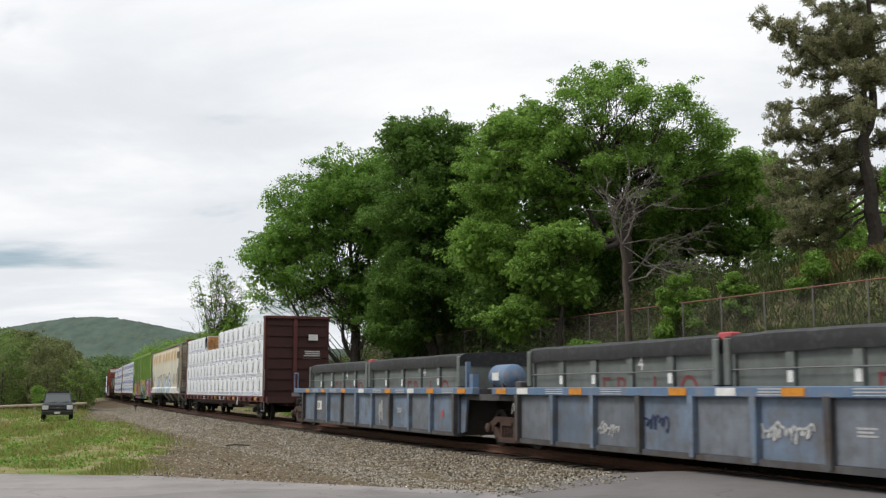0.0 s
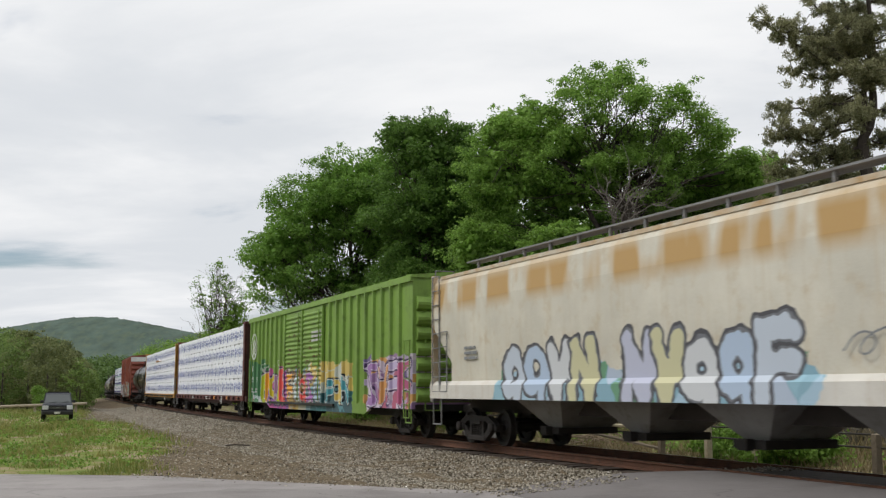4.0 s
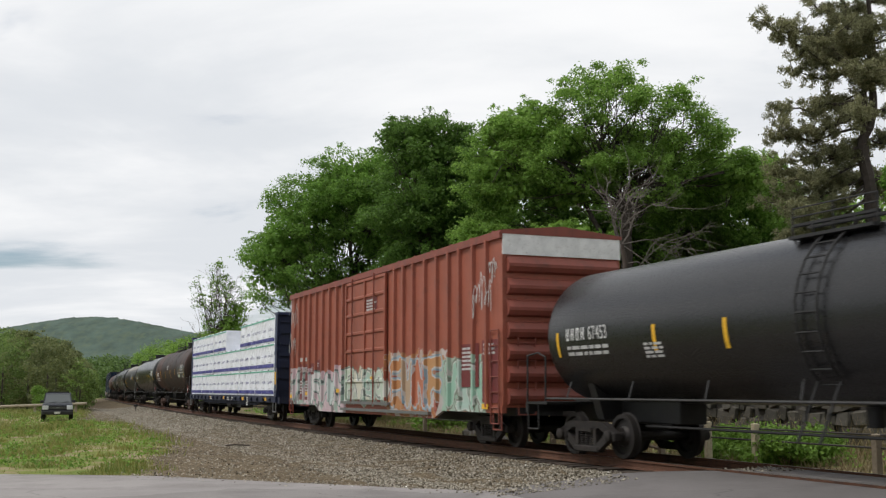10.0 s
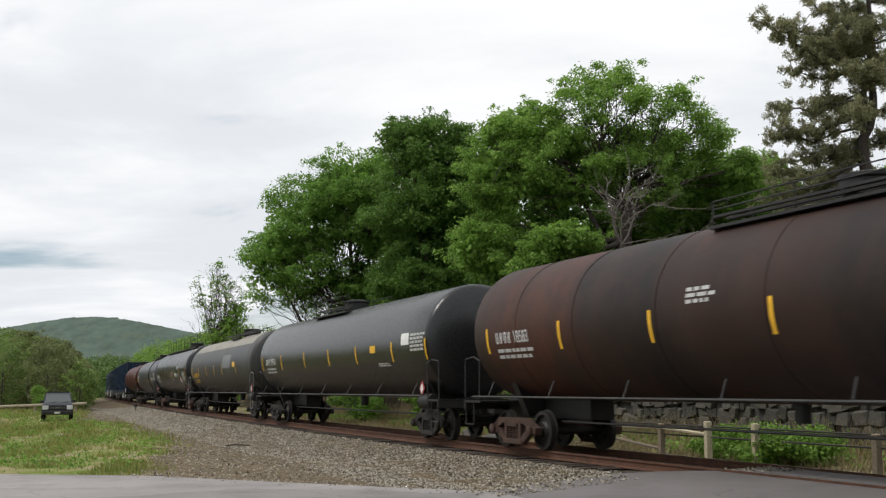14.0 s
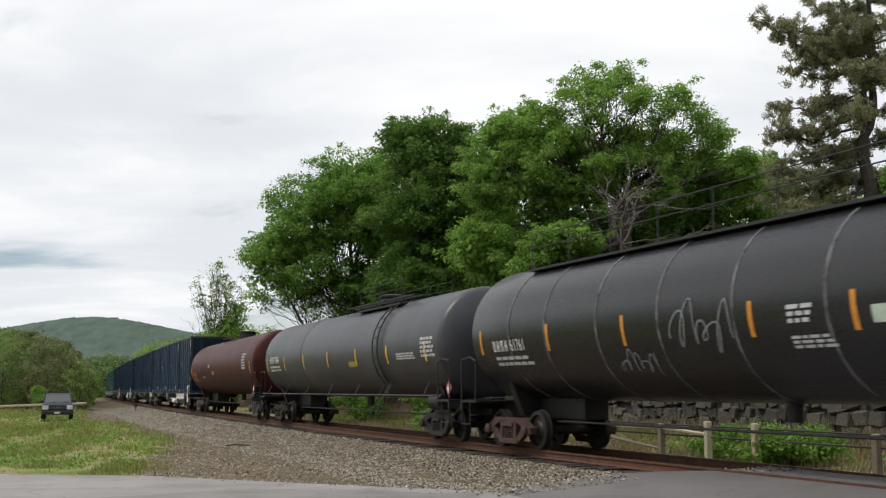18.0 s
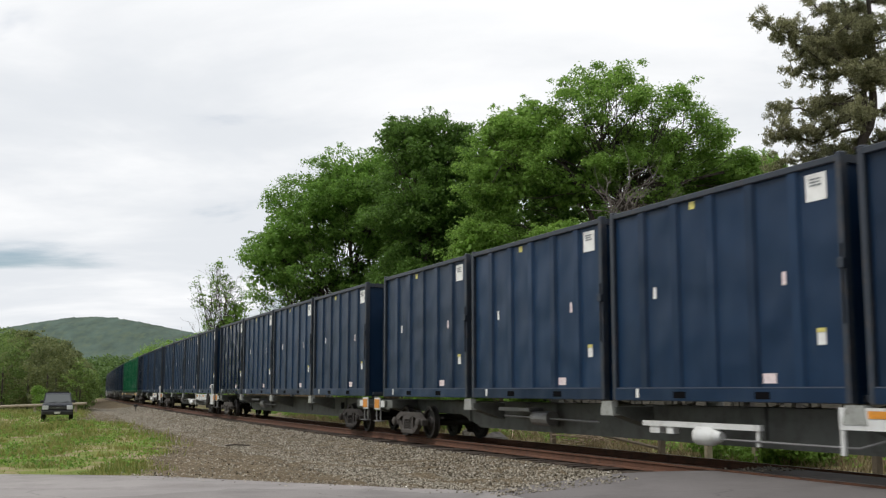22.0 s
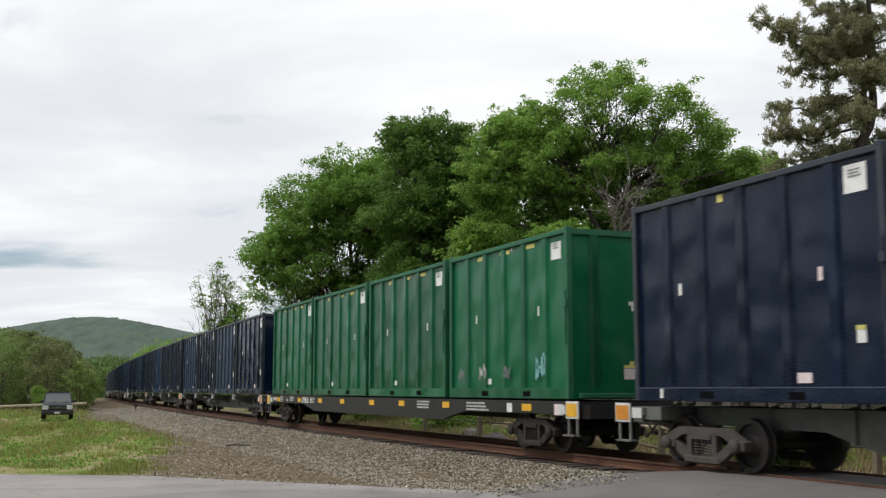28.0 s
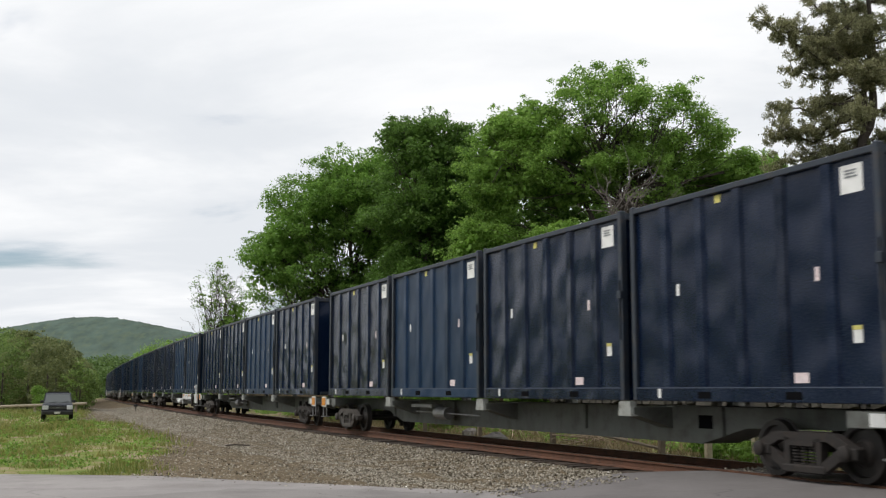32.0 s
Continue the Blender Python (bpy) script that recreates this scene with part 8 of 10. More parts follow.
def container(kind):
    paint, edge = {"blue": (C_BLUE, C_EDGE), "navy": (C_NAVY, C_EDGE), "green": (C_GREEN, C_EDGE_G)}[kind]
    names = {"blue": "tall blue ribbed steel waste container on a flat car", "navy": "tall dark navy ribbed steel waste container on a flat car", "green": "tall green ribbed steel waste container on a flat car"}
    t = thing("waste_container", names[kind], "container", "waste containers on the train")
    y = HW - 0.05
    part("shell", Shape().box(-HL + 0.06, HL - 0.06, -y, y, Z0 + 0.1, Z1 - 0.06), paint, t)
    rib = cached("rib" + kind, lambda: Shape().prism([(-0.13, y), (-0.085, HW), (0.085, HW), (0.13, y)], Z0 + 0.2, Z1 - 0.1, "z").mesh("side_rib"))
    for k in range(5):
        x = -HL + 1.02 + 0.99 * k
        part("side_rib", rib, paint, t, at=(x, 0, 0))
    back = Shape()
    for k in range(5):
        x = -HL + 1.02 + 0.99 * k
        back.prism([(x - 0.13, -y), (x - 0.085, -HW), (x + 0.085, -HW), (x + 0.13, -y)], Z0 + 0.2, Z1 - 0.1, "z")
    part("rear_wall_ribs", back, paint, t)
    for sg in (1, -1):
        part("top_rail", Shape().box(-HL, HL, min(sg * (HW - 0.1), sg * (HW + 0.02)), max(sg * (HW - 0.1), sg * (HW + 0.02)), Z1 - 0.10, Z1, 0.012), edge, t)
        part("bottom_rail", Shape().box(-HL, HL, min(sg * (HW - 0.1), sg * (HW + 0.02)), max(sg * (HW - 0.1), sg * (HW + 0.02)), Z0, Z0 + 0.22, 0.012), paint, t)
        part("end_top_rail", Shape().box(min(sg * (HL - 0.08), sg * HL), max(sg * (HL - 0.08), sg * HL), -HW + 0.1, HW - 0.1, Z1 - 0.12, Z1 - 0.004), edge, t)
        part("end_sill", Shape().box(min(sg * (HL - 0.08), sg * HL), max(sg * (HL - 0.08), sg * HL), -HW + 0.1, HW - 0.1, Z0, Z0 + 0.22), paint, t)
        for sy in (1, -1):
            part("corner_post", Shape().box(min(sg * (HL - 0.11), sg * (HL + 0.01)), max(sg * (HL - 0.11), sg * (HL + 0.01)), min(sy * (HW - 0.11), sy * (HW + 0.025)), max(sy * (HW - 0.11), sy * (HW + 0.025)), Z0 - 0.002, Z1 + 0.035, 0.015), edge, t)
        for q in (-0.55, 0.55):
            part("end_rib", Shape().prism([(sg * (HL - 0.06), q - 0.12), (sg * HL, q - 0.07), (sg * HL, q + 0.07), (sg * (HL - 0.06), q + 0.12)], Z0 + 0.22, Z1 - 0.12, "z"), paint, t)
    # thin strip paints the bright line that light draws along the rail's ledge
    part("worn_edge", Shape().box(-HL + 0.12, HL - 0.12, HW - 0.03, HW + 0.0215, Z0 + 0.214, Z0 + 0.232), C_EDGE_G if kind == "green" else C_LEDGE_LIGHT, t)
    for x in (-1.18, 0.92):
        part("fork_pocket", Shape().box(x - 0.17, x + 0.17, HW - 0.06, HW + 0.024, Z0 + 0.05, Z0 + 0.16), HOLE_SHADE, t)
    part("roof_cover", Shape().prism([(-HW + 0.1, Z1 - 0.05), (0, Z1 + 0.0), (HW - 0.1, Z1 - 0.05), (HW - 0.1, Z1 - 0.08), (-HW + 0.1, Z1 - 0.08)], -HL + 0.08, HL - 0.08, "x"), paint, t)
    part("latch", Shape().box(-HL - 0.02, -HL + 0.1, HW - 0.02, HW + 0.07, 2.95, 3.1, 0.01).rod((-HL + 0.05, HW + 0.04, 2.2), (-HL + 0.05, HW + 0.04, 3.3), 0.018), edge, t)
    def sticker(dx, z, w, h, mat, y=HW + 0.003, name="sticker"):
        x = -HL + dx
        part(name, Shape().box(x - w / 2, x + w / 2, y, y + 0.004, z - h / 2, z + h / 2), mat, t)
    yy = HW - 0.047
    if kind == "green":
        for dx, z, w, h, m in ((0.55, 4.15, 0.42, 0.36, WHITE), (1.35, 2.95, 0.07, 0.2, WHITE), (4.5, 2.95, 0.06, 0.2, WHITE), (5.0, 2.0, 0.10, 0.18, WHITE), (3.8, 1.48, 0.24, 0.13, WHITE), (2.6, 4.42, 0.07, 0.1, WHITE), (1.75, 4.38, 0.5, 0.09, PALE_YELLOW), (2.95, 4.38, 0.5, 0.09, PALE_YELLOW), (4.2, 4.38, 0.45, 0.09, PALE_YELLOW)):
            sticker(dx, z, w, h, m, yy)
    else:
        for dx, z, w, h, m in ((0.56, 4.18, 0.42, 0.40, WHITE), (0.57, 2.04, 0.17, 0.24, WHITE), (1.3, 2.93, 0.09, 0.2, SALMON), (2.98, 4.1, 0.06, 0.14, WHITE), (3.5, 4.37, 0.15, 0.13, PALE_YELLOW), (3.97, 4.1, 0.14, 0.14, WHITE), (4.64, 2.98, 0.09, 0.2, WHITE), (1.7, 1.46, 0.3, 0.15, SALMON)):
            sticker(dx, z, w, h, m, yy)
        sticker(0.57, 2.13, 0.17, 0.06, PALE_YELLOW, yy + 0.006)
        sticker(5.15, Z0 + 0.13, 0.09, 0.16, WHITE, HW + 0.026)
    rng = random.Random(3)
    part("sticker_print", bars(3, -HL + 0.44, -HL + 0.68, 4.31, 0.045, rng, yy + 0.006), GREYP, t)
    # signs on the end wall
    part("end_sign", Shape().box(-HL + 0.045, -HL + 0.052, -0.98, -0.68, 3.9, 4.2), WHITE, t)
    part("end_sign", Shape().box(-HL + 0.045, -HL + 0.052, -0.46, -0.26, 3.02, 3.1).box(-HL + 0.045, -HL + 0.052, -0.4, -0.32, 2.9, 3.02), WHITE, t)
    part("end_sign", Shape().box(-HL + 0.045, -HL + 0.052, -0.5, -0.12, 1.5, 1.72), SALMON if kind == "green" else WHITE, t)
    part("end_sign", Shape().box(-HL + 0.045, -HL + 0.053, -0.5, -0.12, 1.73, 1.79).box(-HL + 0.045, -HL + 0.053, -0.36, -0.26, 1.79, 1.87), PALE_YELLOW, t)
    part("end_ledge", Shape().box(-HL - 0.12, -HL + 0.02, -1.0, 1.0, Z0 + 0.02, Z0 + 0.12, 0.01), edge, t)
    return t


def container_flat(style):
    """The 80-foot car under four containers. style: plain, white (painted front end) or black (deck car)."""
    sill = surface("flat_car_grey_green", (0.115, 0.122, 0.112), 0.75, dirt=(0.05, 0.046, 0.04), dirty=0.45, scale=1.2, streak=0.3)
    white = surface("flat_car_white", (0.62, 0.63, 0.62), 0.6, dirt=(0.30, 0.27, 0.23), dirty=0.35, scale=1.6, streak=0.3)
    names = {"plain": "grey-green container flat car with a deep centre sill", "white": "container flat car with a white end sill and brake wheel", "black": "black container flat car with yellow reflectors"}
    car = thing("container_flat_car", names[style], "flat car", "container flat cars of the train")
    half = 12.55
    rng = random.Random(77)
    body = BLACK if style == "black" else sill
    if style == "black":
        part("side_sill", Shape().prism([(-half, 1.06), (-half, 0.8), (-half + 5.2, 0.78), (-half + 6.6, 0.55), (half - 6.6, 0.55), (half - 5.2, 0.78), (half, 0.8), (half, 1.06)], 1.08, 1.2).prism([(-half, 1.06), (-half, 0.8), (-half + 5.2, 0.78), (-half + 6.6, 0.55), (half - 6.6, 0.55), (half - 5.2, 0.78), (half, 0.8), (half, 1.06)], -1.2, -1.08), body, car)
        part("deck", Shape().box(-half, half, -1.08, 1.08, 0.95, 1.05), body, car)
        for x in (-10.7, -6.2, -3.0, -0.4, 2.6, 5.2, 7.96, 11.13):
            plate(car, "reflector", x - 0.22, x + 0.22, 0.84, 0.99, 1.202, YELLOW)
        plate(car, "reflector", 11.45, 11.62, 0.86, 1.0, 1.203, WHITE)
        plate(car, "sign", 11.7, 11.95, 0.88, 0.98, 1.203, SALMON)
        plate(car, "reflector", -10.0, -9.75, 0.8, 1.0, 1.203, WHITE)
        plate(car, "sign", -12.3, -11.95, 0.78, 1.0, 1.203, SALMON)
        mark = Shape()
        for q in range(4):
            x = 7.62 - q * 0.24
            mark.box(x - 0.05, x, 1.202, 1.207, 0.82, 1.02).box(x - 0.19, x - 0.14, 1.202, 1.207, 0.82, 1.02).box(x - 0.14, x - 0.05, 1.202, 1.207, (0.82, 0.97, 0.9, 0.82)[q], (0.87, 1.02, 0.95, 0.87)[q])
        part("owner_mark", mark, WHITE, car, "white painted name as plain blocks")
        lettering(car, "80373", 6.5, 0.83, 0.26, 1.203, WHITE, squeeze=0.9)
        part("stencil", bars(4, 10.35, 10.85, 1.03, 0.055, rng, 1.203, bars(2, 9.6, 9.95, 0.95, 0.06, rng, 1.203, bars(3, 8.75, 9.35, 1.03, 0.06, rng, 1.203, bars(3, -5.2, -4.2, 1.0, 0.075, rng, 1.203, bars(3, -8.8, -7.5, 1.0, 0.075, rng, 1.203))))), STENCIL, car)
    else:
        part("centre_sill", Shape().prism([(-half, 1.0), (-half, 0.72), (-half + 4.0, 0.66), (-half + 5.2, 0.36), (half - 5.2, 0.36), (half - 4.0, 0.66), (half, 0.72), (half, 1.0)], -0.38, 0.38), sill, car)
        for x in (-half + 4.6, half - 4.6, -3.4, 3.4):
            part("sill_stiffener", Shape().box(x - 0.04, x + 0.04, 0.38, 0.44, 0.5, 1.0), sill, car)
        part("access_hole", Shape().box(-half + 4.9, -half + 5.3, 0.381, 0.386, 0.62, 0.85), HOLE_SHADE, car)
        for x in (-12.3, -6.25, 0.0, 6.25, 12.3):
            for sg in (1, -1):
                part("pedestal_arm", Shape().prism([(sg * 0.38, 0.98), (sg * 1.2, 0.98), (sg * 1.2, 0.86), (sg * 0.38, 0.6)], x - 0.22, x + 0.22, "x"), sill, car)
                if abs(x) < 12:
                    part("pedestal", Shape().prism([(x - 0.17, 1.08), (x + 0.17, 1.08), (x + 0.22, 0.82), (x - 0.22, 0.82)], min(sg * 1.12, sg * 1.26), max(sg * 1.12, sg * 1.26)), surface("pedestal_grey", (0.30, 0.31, 0.29), 0.7, dirt=(0.12, 0.11, 0.09), dirty=0.45, scale=3), car, "pale container pedestal")
        part("brake_cylinder", Shape().rod((3.0, 0.75, 0.68), (3.75, 0.75, 0.68), 0.16, 14).box(3.7, 5.2, 0.6, 0.95, 0.82, 0.9).rod((5.2, 0.8, 0.7), (1.0, 0.8, 0.66), 0.02), GALV, car)
    for sg in (1, -1):
        x = sg * half
        fancy = style == "white" and sg < 0
        part("end_frame", Shape().box(min(x, x - sg * 0.9), max(x, x - sg * 0.9), -1.15, 1.15, 0.78, 1.0).box(min(x, x + sg * 0.3), max(x, x + sg * 0.3), -0.9, 0.9, 0.72, 0.98), body, car)
        part("end_plate", Shape().box(min(x - sg * 0.08, x + sg * 0.40), max(x - sg * 0.08, x + sg * 0.40), 1.2, 1.23, 0.72, 1.06, 0.005), white, car)
        plate(car, "sign", x - sg * 0.12, x - sg * 0.42, 0.80, 0.98, 1.21, white)
        plate(car, "reflector", x - sg * 0.04, x + sg * 0.36, 0.765, 1.015, 1.232, ORANGE if style != "black" else YELLOW)
        part("end_step", Shape().box(min(x - sg * 0.06, x + sg * 0.0), max(x - sg * 0.06, x), 1.17, 1.2, 0.38, 0.74).box(min(x + sg * 0.28, x + sg * 0.34), max(x + sg * 0.28, x + sg * 0.34), 1.17, 1.2, 0.38, 0.74).box(min(x - sg * 0.15, x + sg * 0.3), max(x - sg * 0.15, x + sg * 0.3), 1.1, 1.28, 0.38, 0.41), GALV, car)
        if style != "black":
            part("cut_lever", Shape().pipe([(x + sg * 0.35, 1.15, 0.85), (x + sg * 0.45, 0.6, 0.8), (x + sg * 0.5, 0.1, 0.9)], 0.02), GALV, car)
        if fancy:
            w = part("white_sill", Shape().prism([(x - 0.2, 1.05), (x - 0.2, 0.53), (x + 1.2, 0.55), (x + 1.2, 0.75), (x + 6.6, 0.75), (x + 6.6, 1.05)], 1.19, 1.25), white, car, "white painted end sill")
            for a, b in ((x + 3.35, 0.26), (x + 5.8, 0.26)):
                part("reflector", Shape().box(a - b, a + b, 1.252, 1.258, 0.91, 1.01), ORANGE, w)
            part("data_plate", Shape().box(x + 4.5, x + 4.85, 1.252, 1.258, 0.68, 1.02), WHITE, w)
            part("plate_rows", Shape().box(x + 4.54, x + 4.70, 1.259, 1.262, 0.86, 1.0).box(x + 4.74, x + 4.81, 1.259, 1.262, 0.72, 1.0), T_GLOSS, w)
            part("stencil", bars(2, x + 1.7, x + 2.8, 0.99, 0.07, rng, 1.253, bars(2, x + 3.95, x + 4.2, 0.94, 0.06, rng, 1.253)), GREYP, w)
            part("sill_leg", Shape().box(x + 6.52, x + 6.6, 1.2, 1.24, 0.40, 0.75), white, car)
            part("hanger_beam", Shape().box(x + 8.5, x + 11.7, 0.96, 1.04, 0.66, 0.75).box(x + 8.55, x + 8.62, 0.97, 1.02, 0.42, 0.66).box(x + 11.2, x + 11.5, 0.9, 1.02, 0.54, 0.66).box(x + 10.8, x + 11.0, 0.9, 1.02, 0.54, 0.66), white, car, "white bracket beam")
            part("brake_cylinder_head", Shape().lathe([(0.0, 0.0), (0.0, 0.07), (0.25, 0.16), (0.6, 0.16), (0.62, 0.0)], 16, "x", (x + 9.5, 0.98, 0.54), False), white, car, smooth=True)
            part("end_railing", Shape().pipe([(x + 0.05, 1.22, 1.05), (x - 0.02, 1.22, 1.56), (x + 0.56, 1.22, 1.56), (x + 0.5, 1.22, 1.05)], 0.026), white, car)
            part("brake_wheel", Shape().lathe([(1.30, 0.27), (1.34, 0.30), (1.38, 0.27), (1.34, 0.24)], 20, "y", (x + 1.0, 0, 0.82)).rod((x + 1.0, 1.26, 0.82), (x + 1.0, 1.36, 0.82), 0.07, 10).rod((x + 0.75, 1.34, 0.82), (x + 1.25, 1.34, 0.82), 0.02).rod((x + 1.0, 1.34, 0.57), (x + 1.0, 1.34, 1.07), 0.02), IRON, car, smooth=True)
            part("brake_rod", Shape().pipe([(x + 1.1, 1.3, 0.66), (x + 2.9, 1.3, 0.68), (x + 5.6, 1.26, 0.74), (x + 5.9, 1.1, 0.62), (x + 6.4, 1.1, 0.5), (x + 9.5, 1.0, 0.5)], 0.018), GALV, car)
        add_truck(car, x - sg * 1.9, IRON_PALE if style != "black" and sg > 0 else IRON)
    add_couplers(car, half + 0.2)
    return car


def build_containers():
    first, pitch = 70.5, 26.73
    # the couplings do not all stand equally stretched
    slack = {1: -0.23, 2: -0.42, 3: -0.42, 4: 0.08, 5: 0.36}
    flats, boxes = {}, {}
    tones = random.Random(12)
    white_front = {0, 2, 3, 8, 11, 14, 17}
    for k in range(19):
        style = "black" if k == 4 else ("white" if k in white_front else "plain")
        front = first + pitch * k + slack.get(k, 0.0)
        mid = front + 12.43
        if style not in flats:
            flats[style] = container_flat(style)
            ob = flats[style]
        else:
            ob = copy_thing(flats[style], Matrix.Identity(4))
        moving(ob, mid)
        for j in range(4):
            if k == 4:
                kind = "green"
            elif k > 4:
                kind = "navy" if tones.random() < 0.55 else "blue"
            else:
                kind = "blue" if tones.random() < 0.8 else "navy"
            if kind not in boxes:
                boxes[kind] = container(kind)
                ob = boxes[kind]
            else:
                ob = copy_thing(boxes[kind], Matrix.Identity(4))
            moving(ob, front + HL + 6.285 * j)
            if k == 4 and j == 0:
                tagged_box = ob
    # small tags on the foremost green box alone
    rng = random.Random(9)
    for x, w, h, m in ((2.2, 0.45, 0.5, surface("sprayed_aqua", (0.25, 0.5, 0.55), 0.7)), (0.6, 0.3, 0.3, GREYP), (-0.7, 0.35, 0.35, STENCIL), (-1.9, 0.35, 0.28, GREYP)):
        part("graffiti", scrawl(Shape(), rng, -x + w / 2 + 0.4, 1.5, w, h, HW + 0.006, 0.016, 12), m, tagged_box, "small sprayed tag")


# ---- articulated well cars with low tub containers ----
def build_wells():
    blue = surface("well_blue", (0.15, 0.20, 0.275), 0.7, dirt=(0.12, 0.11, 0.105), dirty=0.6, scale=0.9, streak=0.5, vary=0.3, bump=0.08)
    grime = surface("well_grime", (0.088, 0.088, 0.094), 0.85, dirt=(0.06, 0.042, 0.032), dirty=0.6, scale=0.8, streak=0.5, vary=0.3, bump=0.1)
    dull = surface("well_dull_panel", (0.15, 0.168, 0.195), 0.8, dirt=(0.10, 0.095, 0.095), dirty=0.5, scale=1.1, streak=0.5, vary=0.3, bump=0.1)
    rim = surface("well_rim_blue", (0.11, 0.18, 0.29), 0.65, dirt=(0.25, 0.22, 0.2), dirty=0.5, scale=1.4, vary=0.2)
    tub = surface("tub_grey_green", (0.15, 0.168, 0.158), 0.75, dirt=(0.09, 0.09, 0.08), dirty=0.5, scale=1.0, streak=0.35, vary=0.2)
    tarp = surface("black_tarpaulin", (0.016, 0.016, 0.018), 0.6, dirt=(0.07, 0.07, 0.07), dirty=0.35, scale=2.5, bump=0.5, fine=10)
    redink = surface("faded_red_letters", (0.24, 0.05, 0.05), 0.8, dirt=(0.15, 0.12, 0.11), dirty=0.5, scale=5)
    rng = random.Random(61)
    for place, truck_at in ((-250.6, ((8.7, None), (-9.05, None))), (-267.75, ((-9.0, None),))):
        car = thing("well_car", "grimy blue well car with graffiti on its panels", "well car", "well cars of the train")
        half = 6.95
        for sg in (1, -1):
            y = sg * 1.38
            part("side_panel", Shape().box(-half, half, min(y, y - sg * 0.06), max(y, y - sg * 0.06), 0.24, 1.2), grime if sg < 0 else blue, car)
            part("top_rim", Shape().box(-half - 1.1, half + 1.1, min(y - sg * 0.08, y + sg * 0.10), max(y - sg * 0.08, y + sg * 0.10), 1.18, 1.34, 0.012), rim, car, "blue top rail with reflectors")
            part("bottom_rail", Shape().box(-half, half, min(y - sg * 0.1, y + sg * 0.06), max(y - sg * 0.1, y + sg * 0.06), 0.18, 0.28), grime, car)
            for k in range(10):
                x = -half + 0.06 + (2 * half - 0.12) * k / 9
                part("side_stake", Shape().prism([(x - 0.05, 0.22), (x + 0.05, 0.22), (x + 0.07, 1.2), (x - 0.07, 1.2)], min(y, y + sg * 0.11), max(y, y + sg * 0.11)), blue if k % 3 else grime, car)
            for k in range(9):
                if sg > 0 and k % 2 == (0 if place < -260 else 1):
                    x0 = -half + 0.14 + (2 * half - 0.12) * k / 9
                    part("grimy_panel", Shape().box(x0, x0 + 1.42, 1.381, 1.388, 0.29, 1.16), dull, car)
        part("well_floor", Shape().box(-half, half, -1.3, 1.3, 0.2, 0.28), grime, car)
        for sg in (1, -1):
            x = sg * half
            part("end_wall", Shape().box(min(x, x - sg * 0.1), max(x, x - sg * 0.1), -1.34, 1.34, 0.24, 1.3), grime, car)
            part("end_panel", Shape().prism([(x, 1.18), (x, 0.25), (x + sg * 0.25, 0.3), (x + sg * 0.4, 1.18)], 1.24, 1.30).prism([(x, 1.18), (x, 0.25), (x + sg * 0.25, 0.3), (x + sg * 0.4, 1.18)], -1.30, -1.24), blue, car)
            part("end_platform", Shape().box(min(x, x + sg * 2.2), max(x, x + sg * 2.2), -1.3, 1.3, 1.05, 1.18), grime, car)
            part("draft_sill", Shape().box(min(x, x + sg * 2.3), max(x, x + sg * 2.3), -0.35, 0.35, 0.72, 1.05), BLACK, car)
        for x, _ in truck_at:
            add_truck(car, x, IRON_RED)
        if place > -260:
            add_couplers(car, 9.6)
            part("air_reservoir", Shape().lathe([(-8.9, 0.0), (-8.87, 0.2), (-8.78, 0.29), (-7.98, 0.29), (-7.89, 0.2), (-7.86, 0.0)], 20, "x", (0, 0.75, 1.58), False), rim, car, "blue air reservoir", True)
            part("slack_adjuster", Shape().rod((-9.6, 0.3, 1.28), (-7.1, 0.3, 1.28), 0.05, 8).rod((-9.5, 0.9, 1.26), (-9.0, 0.2, 1.3), 0.03, 6), BLACK, car)
            part("valve_block", Shape().box(-9.5, -9.2, 0.55, 0.95, 1.18, 1.48, 0.03).box(-7.4, -7.2, 0.2, 0.6, 1.18, 1.42, 0.02), grime, car)
            part("tread_plate", Shape().box(-9.3, -8.7, 1.22, 1.40, 1.30, 1.33), GALV, car)
            part("reservoir_bracket", Shape().box(-8.7, -8.6, 0.5, 1.0, 1.16, 1.5).box(-8.15, -8.05, 0.5, 1.0, 1.16, 1.5), grime, car)
            part("reservoir_decal", Shape().box(-8.55, -8.2, 1.035, 1.045, 1.5, 1.68), WHITE, car)
            part("end_post", Shape().box(-7.55, -7.45, 1.3, 1.4, 1.2, 1.95).box(-7.9, -7.7, 1.25, 1.4, 1.2, 1.65), rim, car)
            part("end_rail", Shape().pipe([(8.6, 1.2, 1.18), (8.6, 1.2, 1.9), (9.1, 1.2, 1.9), (9.1, 1.2, 1.18)], 0.025), rim, car)
            part("sign", Shape().box(4.75, 5.55, 1.39, 1.396, 0.62, 0.92), WHITE, car)
            lettering(car, "ITFX", 5.48, 0.67, 0.27, 1.398, T_GLOSS)
            part("graffiti", scrawl(Shape(), rng, -1.2, 0.4, 0.3, 0.6, 1.395, 0.025, 13), STENCIL, car, "white sprayed tag")
            spots = ((6.2, ORANGE), (4.3, ORANGE), (2.0, ORANGE), (0.2, WHITE), (-2.2, ORANGE), (-4.0, WHITE), (-5.4, ORANGE), (-7.4, ORANGE))
        else:
            part("graffiti", scrawl(Shape(), rng, -0.75, 0.55, 1.15, 0.26, 1.395, 0.02, 24), STENCIL, car, "white sprayed tag")
            part("graffiti", scrawl(Shape(), rng, 4.0, 0.45, 1.0, 0.24, 1.395, 0.016, 24), STENCIL, car, "white sprayed tag")
